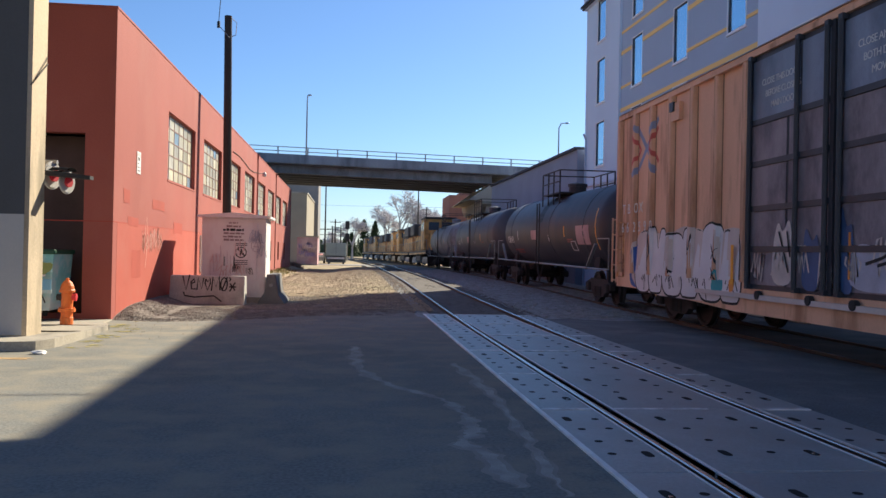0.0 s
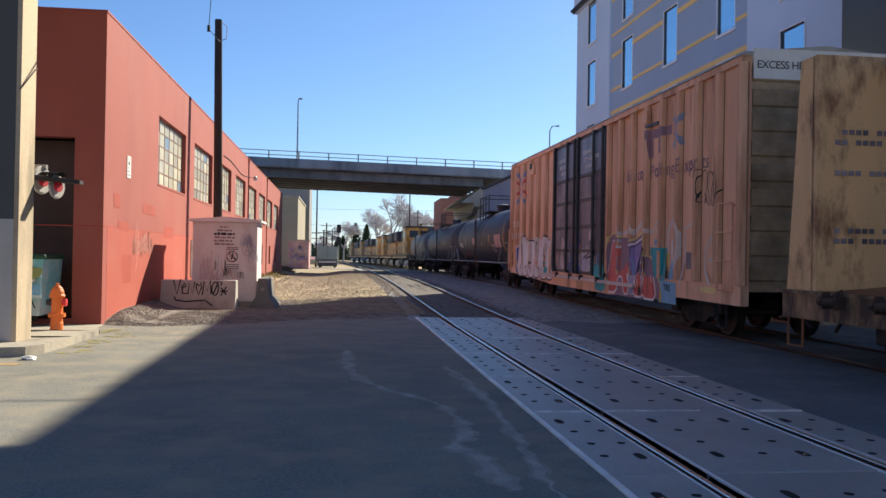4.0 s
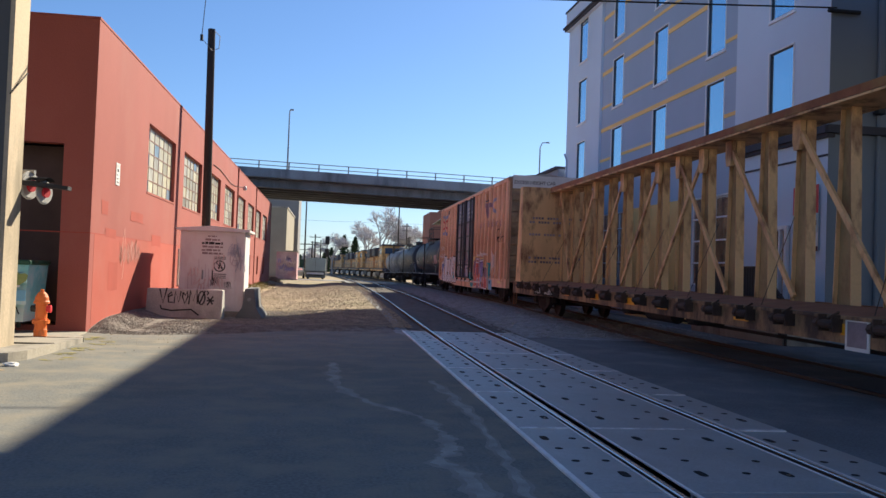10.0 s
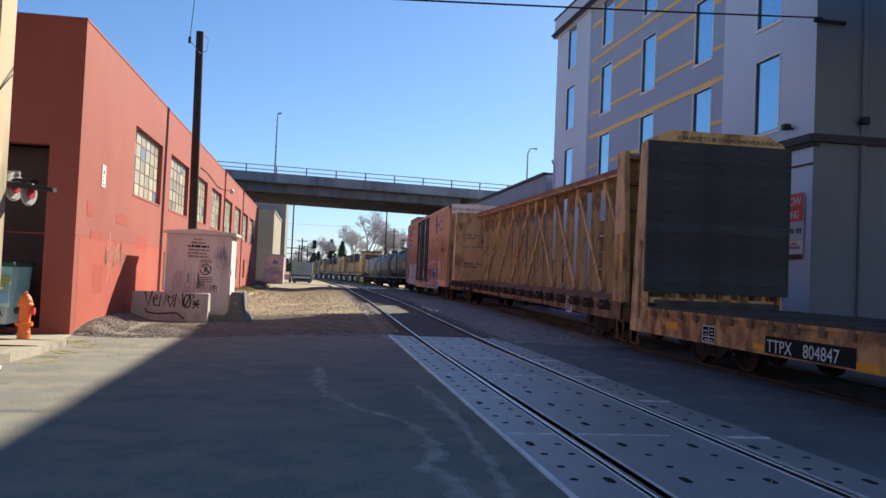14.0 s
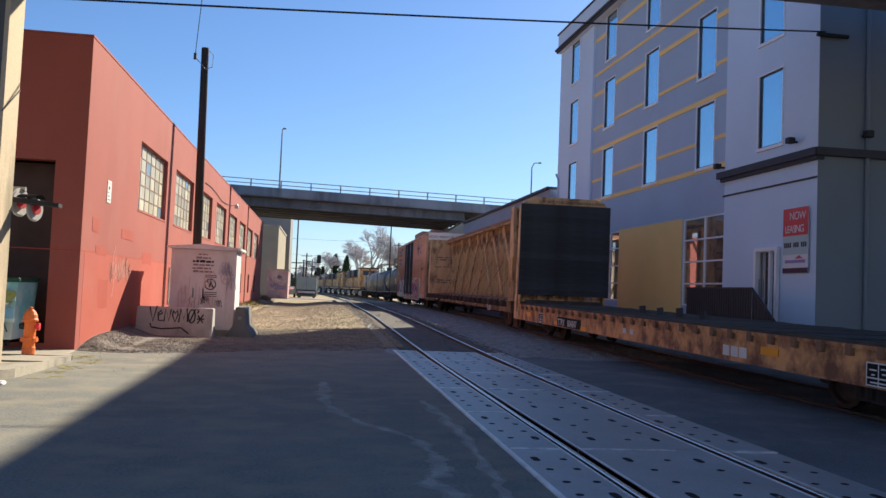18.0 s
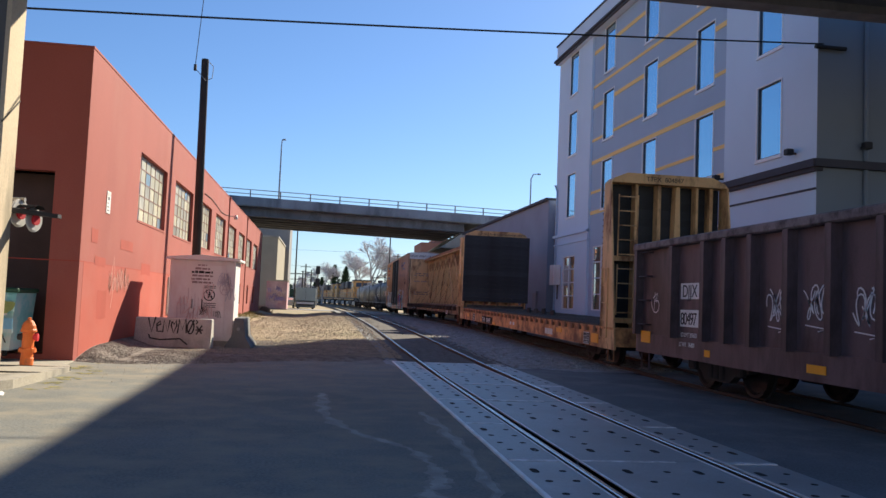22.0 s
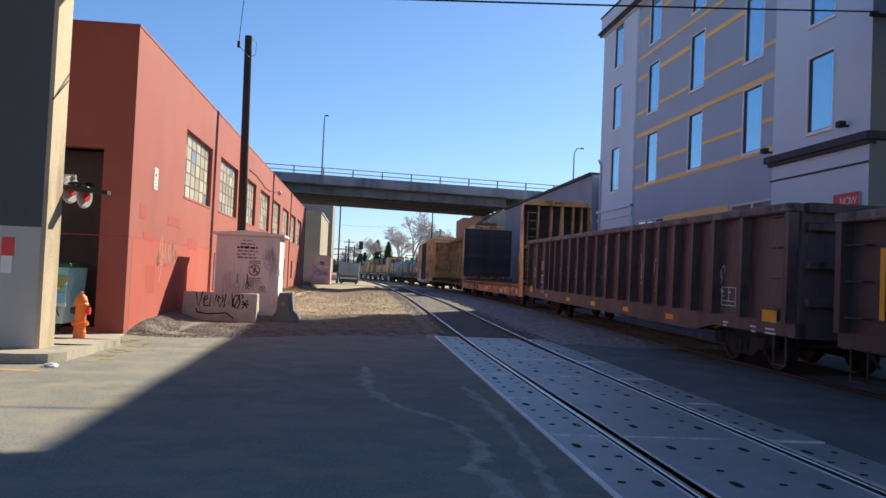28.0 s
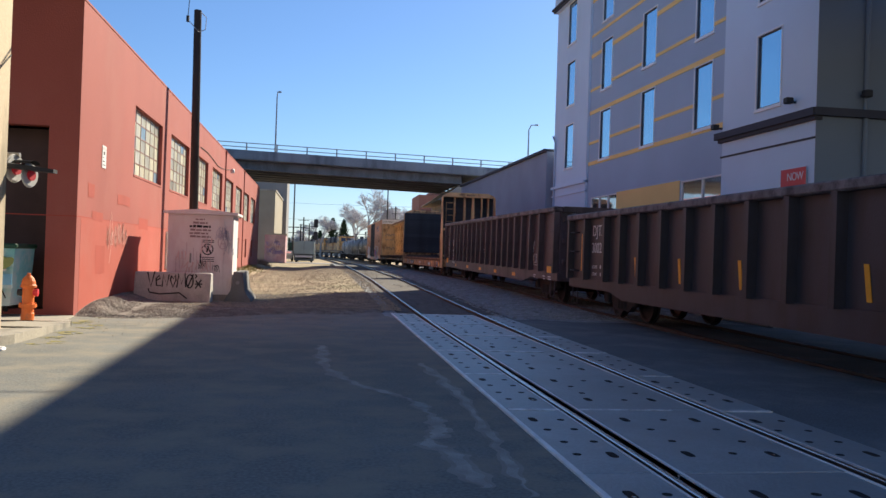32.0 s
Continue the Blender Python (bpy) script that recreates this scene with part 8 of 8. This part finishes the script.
def hydrant():
    th = empty("fire_hydrant", "orange fire hydrant with a red cap on the kerb", "fire hydrant", (-5.1, 15.8, 0.07))
    th.scale = (0.92, 0.92, 1.14)
    part("barrel", lathe(bmesh.new(), [(0.12, 0.0), (0.12, 0.1), (0.11, 0.12), (0.11, 0.2), (0.16, 0.2), (0.16, 0.25), (0.11, 0.26), (0.105, 0.5), (0.145, 0.51), (0.145, 0.54), (0.13, 0.56), (0.12, 0.61), (0.09, 0.66), (0.05, 0.695)], 18), hydrant_orange, th, smooth=False)
    part("bonnet", lathe(bmesh.new(), [(0.035, 0.68), (0.035, 0.73), (0.028, 0.735)], 8), hydrant_orange, th)
    for s in (-1, 1):
        part("side_nozzle", lathe(bmesh.new(), [(0.05, 0.08), (0.05, 0.14), (0.06, 0.14), (0.06, 0.18), (0.02, 0.19)], 12, (0, 0, 0.43) if s > 0 else (-0.27, 0, 0.43), "X"), hydrant_red if s > 0 else signal_black, th, "red nozzle cap" if s > 0 else "")
    part("pumper_nozzle", lathe(bmesh.new(), [(0.075, -0.2), (0.075, -0.1), (0.06, -0.1), (0.06, 0.0)], 14, (0.02, 0.2, 0.4), "Y"), hydrant_orange, th)
    bm = bmesh.new()
    for k in range(8):
        a = k * math.pi / 4
        rod(bm, (0.14 * math.cos(a), 0.14 * math.sin(a), 0.19), (0.14 * math.cos(a), 0.14 * math.sin(a), 0.27), 0.015, seg=6)
    pieces("flange_bolt", bm, hydrant_orange, th)
    part("base", lathe(bmesh.new(), [(0.1, -0.1), (0.1, 0.06), (0.12, 0.06), (0.12, 0.0)][:2], 14), surf("base_tan", (0.3, 0.2, 0.13), var=0.2), th)


hydrant()


def dumpster():
    th = empty("dumpster", "teal steel dumpster with a dark green lid and graffiti", "dumpster", (-6.42, 17.15, 0.13))
    bm = bmesh.new()
    hexa(bm, [(-0.75, -0.5, 0.12), (0.72, -0.5, 0.12), (0.72, 0.55, 0.12), (-0.75, 0.55, 0.12), (-0.8, -0.55, 1.2), (0.8, -0.55, 1.2), (0.8, 0.55, 1.2), (-0.8, 0.55, 1.2)])
    part("bin", bm, bin_teal, th)
    boxpart("lid", (-0.83, 0.84, -0.6, 0.58, 1.2, 1.29), bin_lid, th, "dark green lid", 0.02)
    bm = bmesh.new()
    for z in (0.45, 0.85):
        bx(bm, -0.8, 0.79, -0.6, -0.54, z, z + 0.08)
    for x in (0.35, -0.4):
        bx(bm, x, x + 0.07, -0.6, -0.53, 0.15, 1.18)
    part("stiffener", bm, bin_teal, th)
    rng = random.Random(9)
    bm = bmesh.new()
    mm = Matrix.Translation((0, -0.605, 0.2)) @ Matrix(((1, 0, 0, 0), (0, 0, -1, 0), (0, 1, 0, 0), (0, 0, 0, 1)))
    for q in range(4):
        stroke(bm, curl(rng, 12, 0.4, 0.35), 0.025, mm @ Matrix.Translation((rng.uniform(-0.2, 0.4), rng.uniform(0, 0.6), 0.001 * q)))
    pieces("graffiti", bm, paint_black, th)
    bm = bmesh.new()
    for q in range(4):
        blob(bm, rng, 0, 0, 0.3, 0.22, mm @ Matrix.Translation((rng.uniform(0.1, 0.6), 0.1 + 0.2 * q, -0.002)), rough=0.3)
    pieces("graffiti", bm, paint_white, th)
    bm = bmesh.new()
    for q in range(3):
        blob(bm, rng, 0, 0, 0.34, 0.3, mm @ Matrix.Translation((0.1 + 0.24 * q, 0.72 + 0.04 * (q % 2), 0.004 + 0.001 * q)), rough=0.3)
    pieces("graffiti", bm, surf("spray_moss", (0.3, 0.36, 0.12), rough=0.6, var=0.3, bump=0), th, "yellow green sprayed shapes")
    boxpart("band", (-0.79, 0.785, -0.612, -0.6, 0.52, 0.72), paint_sky, th, "light blue painted band")
    for x in (-0.6, 0.6):
        part("caster", rod(bmesh.new(), (x - 0.03, -0.35, 0.06), (x + 0.03, -0.35, 0.06), 0.06, seg=12), tyre, th)


dumpster()


def crossing_signal():
    th = empty("crossing_signal", "railway crossing flasher with two hooded red lamps", "crossing signal", (-5.35, 14.3, 0.13))
    part("mast", rod(bmesh.new(), (0, 0, 0), (0, 0, 4.2), 0.06, seg=12), galvanised, th)
    part("arm", rod(bmesh.new(), (0, 0, 2.72), (0.55, -0.05, 2.72), 0.04, seg=10), galvanised, th)
    for x, z, k in ((0.5, 2.5, 1.0), (0.73, 2.4, 0.86)):
        lamp = part("lamp_disc", lathe(bmesh.new(), [(0.22, 0.0), (0.23, 0.015), (0.05, 0.03)], 24, (0, 0, 0), "Y"), signal_grey, th, "pale grey lamp disc")
        lamp.location, lamp.rotation_euler = (x, -0.1, z), (0, 0, radians(70))
        lamp.scale = (k, k, k)
        part("lens", lathe(bmesh.new(), [(0.1, -0.05), (0.1, 0.0)], 18, (0, 0, 0), "Y"), signal_red, lamp, "dark red lens")
        bm = bmesh.new()
        n = 8
        inn, out = [], []
        for i in range(n + 1):
            a = math.pi * (0.18 + 0.64 * i / n)
            inn.append(bm.verts.new((0.14 * math.cos(a), -0.02, 0.14 * math.sin(a)))), out.append(bm.verts.new((0.15 * math.cos(a), -0.36, 0.13 * math.sin(a))))
        for i in range(n):
            bm.faces.new((inn[i], inn[i + 1], out[i + 1], out[i]))
        bmesh.ops.solidify(bm, geom=bm.faces[:], thickness=0.008)
        part("hood", bm, signal_black, lamp, "black sun hood")
        bm = bmesh.new()
        lathe(bm, [(0.2, -0.012), (0.2, 0.0)], 20, (0, 0, 0), "Y")
        part("backing", bm, signal_grey, lamp)
    bm = bmesh.new()
    hexa(bm, [(0.42, -0.44, 2.49), (1.14, -0.3, 2.44), (1.14, -0.1, 2.44), (0.42, -0.1, 2.49), (0.42, -0.44, 2.56), (1.14, -0.3, 2.5), (1.14, -0.1, 2.5), (0.42, -0.1, 2.6)])
    part("visor", bm, signal_black, th)
    th = empty("litter", "scrap of white paper on the kerb", "litter", (-4.2, 11.95, 0.0))
    bm = bmesh.new()
    bmesh.ops.create_icosphere(bm, subdivisions=2, radius=0.1)
    for v in bm.verts:
        v.co *= 1 + 0.5 * noise.noise(v.co * 14)
        v.co.z = max(0.0, v.co.z * 0.35 + 0.02)
    part("paper", bm, sign_white, th)


crossing_signal()


def dead_bush():
    th = empty("bush", "dry brown tumbled bush at the warehouse's far corner", "bush", (-4.72, 71.7, -0.03))
    rng = random.Random(2)
    bm = bmesh.new()
    for _ in range(520):
        a, e = rng.uniform(0, 6.28), rng.uniform(0.05, 1.4)
        r = rng.uniform(0.4, 1.0)
        p = Vector((math.cos(a) * math.cos(e) * r, math.sin(a) * math.cos(e) * r, math.sin(e) * r * 0.75))
        q = p * rng.uniform(0.3, 0.7) + Vector((rng.uniform(-0.2, 0.2), rng.uniform(-0.2, 0.2), 0))
        rod(bm, q, p, 0.022, 0.01, 4)
    tagged(part("twig_mass", bm, dry_bush, th), kind="stuff")


dead_bush()


def weeds():
    rng = random.Random(12)
    bm = bmesh.new()
    for _ in range(1500):
        y = rng.uniform(30, 60) if rng.random() < 0.35 else rng.uniform(40, 62)
        x = WX + 0.05 + abs(rng.gauss(0, 0.5)) * (1.0 if y > 38 else 0.25)
        h, a = rng.uniform(0.05, 0.2), rng.uniform(0, 6.28)
        z = mound(x, y)
        p = (0.015 * math.cos(a), 0.015 * math.sin(a))
        bm.faces.new([bm.verts.new(v) for v in ((x - p[0], y - p[1], z), (x + p[0], y + p[1], z), (x + p[1] * 3, y + p[0] * 3, z + h))])
    tagged(part("weeds", bm, grass_mat), "dry yellow weeds along the warehouse wall", "weeds", kind="stuff")


weeds()


# ---- beyond the overpass ----
def far_things():
    th = empty("building", "pale concrete block building beyond the overpass", "building")
    boxpart("wall", (-10.0, -5.6, 106.0, 127.0, 0, 8.8), pale_block, th)
    boxpart("roof", (-10.1, -5.5, 105.9, 127.1, 8.8, 9.0), concrete, th)
    th = empty("building", "plain grey concrete block tower behind the pale building", "building")
    boxpart("wall", (-14, -5.04, 128, 138, 0, 12.5), grey_block, th)
    th = empty("concrete_shelter", "small concrete shelter painted over with pink graffiti", "shed", (-5.0, 100, 0))
    boxpart("wall", (-1.2, 1.15, -2.0, 2.0, 0, 3.2), surf("pink_wash", (0.56, 0.37, 0.39), var=0.3, scale=1.5, stain=(0.5, 0.25, 0.28), amount=0.4), th)
    boxpart("roof", (-1.3, 1.25, -2.1, 2.1, 3.2, 3.35), concrete, th)
    rng = random.Random(3)
    bm = bmesh.new()
    mm = Matrix.Translation((-1.2, -2.004, 0.3)) @ Matrix(((1, 0, 0, 0), (0, 0, -1, 0), (0, 1, 0, 0), (0, 0, 0, 1)))
    for q in range(12):
        stroke(bm, curl(rng, 10, 0.6, 0.7), 0.09, mm @ Matrix.Translation((rng.uniform(0, 1.7), rng.uniform(0, 1.9), 0.001 * q)))
    pieces("graffiti", bm, paint_pink, th, "faded pink scrawled graffiti")
    bm = bmesh.new()
    for q in range(9):
        stroke(bm, curl(rng, 10, 0.5, 0.6), 0.07, mm @ Matrix.Translation((rng.uniform(0, 1.7), rng.uniform(0, 1.9), 0.015 + 0.001 * q)))
    pieces("graffiti", bm, paint_purple, th, "violet scrawled graffiti")
    # box truck and car parked beyond
    th = empty("box_truck", "pale grey box truck parked beside the tracks", "truck", (-1.9, 112.0, 0))
    boxpart("cargo_box", (-1.3, 1.3, -3.0, 2.2, 1.05, 2.72), surf("truck_grey", (0.3, 0.36, 0.35), var=0.1), th, bevel=0.04)
    boxpart("skirt", (-1.28, 1.28, -2.9, 2.1, 0.16, 1.03), surf("truck_skirt", (0.13, 0.15, 0.15), var=0.2), th)
    boxpart("bumper", (-1.1, 1.1, -3.1, -2.95, 0.6, 0.86), truck_white, th, "white rear bumper")
    boxpart("rear_door_seam", (-0.012, 0.012, -3.012, -2.995, 1.15, 2.6), black, th)
    boxpart("cab", (-1.0, 1.0, 2.25, 3.8, 0.5, 2.1), truck_white, th, bevel=0.12)
    boxpart("chassis", (-0.9, 0.9, -2.9, 3.6, 0.45, 0.9), black, th)
    for x in (-0.95, 0.95):
        for y in (-1.8, 2.9):
            part("wheel", rod(bmesh.new(), (x - 0.13, y, 0.42), (x + 0.13, y, 0.42), 0.42, seg=16), tyre, th)
    th = empty("car", "silver car parked by the graffiti shelter", "car", (-4.3, 113.0, 0))
    bm = bmesh.new()
    prism(bm, [(-2.1, 0.35), (2.1, 0.35), (2.1, 0.75), (1.3, 0.9), (0.7, 1.4), (-1.0, 1.42), (-1.8, 0.95), (-2.1, 0.9)], 0, -0.85, 0.85)
    bmesh.ops.bevel(bm, geom=bm.edges[:], offset=0.06, segments=1, affect="EDGES")
    part("body", bm, truck_white, th)
    boxpart("rear_window", (-0.7, 0.7, -1.6, -1.05, 0.98, 1.3), shop_glass, th)
    for x in (-0.8, 0.8):
        for y in (-1.3, 1.3):
            part("wheel", rod(bmesh.new(), (x - 0.1, y, 0.32), (x + 0.1, y, 0.32), 0.32, seg=14), tyre, th)
    # signal and poles
    th = empty("railway_signal", "railway colour light signal on a slim mast", "railway signal", (-0.65, 150.0, 0))
    part("mast", rod(bmesh.new(), (0, 0, 0), (0, 0, 6.6), 0.1), galvanised, th)
    for z in (6.4, 4.2):
        bm = bx(bmesh.new(), -0.38, 0.38, -0.2, 0.1, z - 0.75, z + 0.75, 0.12)
        part("signal_head", bm, signal_black, th)
    for x, y, h in ((-5.05, 165, 16.0), (-3.2, 170, 8.2), (-3.75, 170, 6.8), (-2.2, 182, 7.4), (-4.6, 150, 6.2), (14.2, 178, 17.0), (16.6, 185, 12.0)):
        th = empty("utility_pole", "distant wooden utility pole with crossarms", "utility pole", (x, y, 0), "distant poles")
        part("pole", rod(bmesh.new(), (0, 0, 0), (0, 0, h), 0.17, 0.12, 8), pole_wood, th)
        bm = bmesh.new()
        bar(bm, (-1.1, 0, h - 0.6), (1.1, 0, h - 0.6), 0.12, 0.12), bar(bm, (-0.9, 0, h - 1.6), (0.9, 0, h - 1.6), 0.1, 0.1)
        part("crossarm", bm, pole_wood, th)
    th = empty("overhead_wires", "distant sagging overhead wires", "wire")
    for z, y in ((11.6, 165), (8.6, 168), (6.9, 170)):
        bm = bmesh.new()
        pts = [Vector((-60 + 12 * k, y, z - 0.9 + 0.0004 * (12 * k - 60) ** 2)) for k in range(11)]
        tube(bm, pts, 0.022, 4)
        part("wire", bm, wire_black, th)
    th = empty("building", "brick building with a stepped top behind the overpass", "building")
    boxpart("wall", (12.2, 24.0, 104, 112, 0, 9.0), brick_far, th)
    boxpart("stair_tower", (14.0, 23, 105, 111, 9.0, 9.6), brick_far, th)
    th = empty("hill_trees", "dark line of distant trees and roofs on the horizon", "trees", kind="backdrop")
    rng = random.Random(6)
    bm = bmesh.new()
    for k in range(160):
        x = -160 + k * 2.6
        h = rng.uniform(3, 8)
        lathe(bm, [(rng.uniform(2, 3.5), 0), (rng.uniform(2.5, 4), h * 0.5), (rng.uniform(1, 2), h * 0.85), (0.2, h)], 7, (x, 330 + rng.uniform(-15, 15), 0))
    tagged(part("crown_mass", bm, hedge, th), kind="stuff")


far_things()


def conifer_tree(x, y, h, r, seed):
    th = empty("cypress", "tall narrow dark green conifer", "tree", (x, y, 0), "conifers")
    part("trunk", rod(bmesh.new(), (0, 0, 0), (0, 0, h * 0.9), 0.25, 0.05, 8), bark, th)
    rng = random.Random(seed)
    bm = bmesh.new()
    for _ in range(900):
        t = rng.random()
        z = 0.06 * h + t * h * 0.94
        rr = r * (1 - t ** 2.2) * rng.uniform(0.45, 1.05)
        a = rng.uniform(0, 6.28)
        c = Vector((rr * math.cos(a), rr * math.sin(a), z))
        s = rng.uniform(0.25, 0.6)
        d = Vector((math.cos(a), math.sin(a), rng.uniform(0.8, 2.0))).normalized()
        side = d.cross(Vector((0, 0, 1))).normalized() * s * 0.5
        bm.faces.new([bm.verts.new(v) for v in (c - side, c + side, c + d * s * 1.6)])
    part("crown", bm, conifer, th)


for k, (x, y, h, r) in enumerate(((3.4, 220, 9.9, 2.1), (6.25, 220, 9.6, 2.0), (-1.5, 240, 6.0, 1.6), (0.2, 245, 7.0, 1.5))):
    conifer_tree(x, y, h, r, 40 + k)


def bare_tree(x, y, h, seed, spread=0.5):
    th = empty("bare_tree", "leafless deciduous tree with fine grey twigs", "tree", (x, y, 0), "bare trees")
    rng = random.Random(seed)
    bm = bmesh.new()
    verts, faces = [], []

    def spike(p, q, r0, r1):
        """A three-sided twig."""
        d = (q - p).normalized()
        u = d.orthogonal().normalized()
        w = d.cross(u)
        k = len(verts)
        for c, rr in ((p, r0), (q, r1)):
            for i in range(3):
                verts.append(c + (u * math.cos(2.094 * i) + w * math.sin(2.094 * i)) * rr)
        for i in range(3):
            j = (i + 1) % 3
            faces.append((k + i, k + j, k + 3 + j, k + 3 + i))

    def grow(p, d, ln, r, depth):
        q = p + d * ln
        if depth < 3:
            rod(bm, p, q, r, r * 0.6, 6)
        else:
            spike(p, q, r, r * 0.6)
        if depth == 6:
            return
        for _ in range(4 if depth in (1, 2, 3, 4) else 3):
            nd = (d + Vector((rng.gauss(0, spread), rng.gauss(0, spread), rng.gauss(0.08, spread * 0.6)))).normalized()
            grow(p + d * ln * rng.uniform(0.55, 1.0), nd, ln * rng.uniform(0.55, 0.8), max(r * 0.55, 0.034), depth + 1)
    grow(Vector((0, 0, 0)), Vector((0, 0, 1)), h * 0.28, h * 0.02, 0)
    part("trunk", bm, bark, th)
    me = bpy.data.meshes.new("twig_mass")
    me.from_pydata(verts, [], faces)
    me.materials.append(twig)
    ob = new("twig_mass", me)
    ob.parent = th
    tagged(ob, kind="stuff")


for k, (x, y, h) in enumerate(((11.8, 200, 22.5), (8.6, 206, 19.0), (15.4, 203, 20.5), (19.5, 198, 17.0), (0.4, 205, 15.0), (-4.2, 236, 10.5))):
    bare_tree(x, y, h, 70 + k)


# ---- what moves: the train rolls away on its track ----
def travelled(t):
    return 3.17 * t - 0.0085 * t * t


def motions():
    times = [float(k) for k in range(33)]
    for car, s0, half in CARS:
        rows = []
        for t in times:
            s = s0 + travelled(t)
            (a, _), (b, _) = bend(s + half, TX), bend(s - half, TX)
            mid, d = (a + b) / 2, a - b
            za, zb = rise(s + half), rise(s - half)
            rows.append((t, pose(mid.x, mid.y, 0.02 + (za + zb) / 2, math.degrees(math.atan2(za - zb, 2 * half)), 0, math.degrees(math.atan2(-d.x, d.y)))))
        walk(car, rows)
    fine = [k * 0.2 for k in range(161)]
    for ws, y in WHEELSETS:
        walk(ws, [(t, pose(0, y, 0.455, math.degrees(-travelled(t) / 0.455), 0, 0)) for t in fine])


motions()
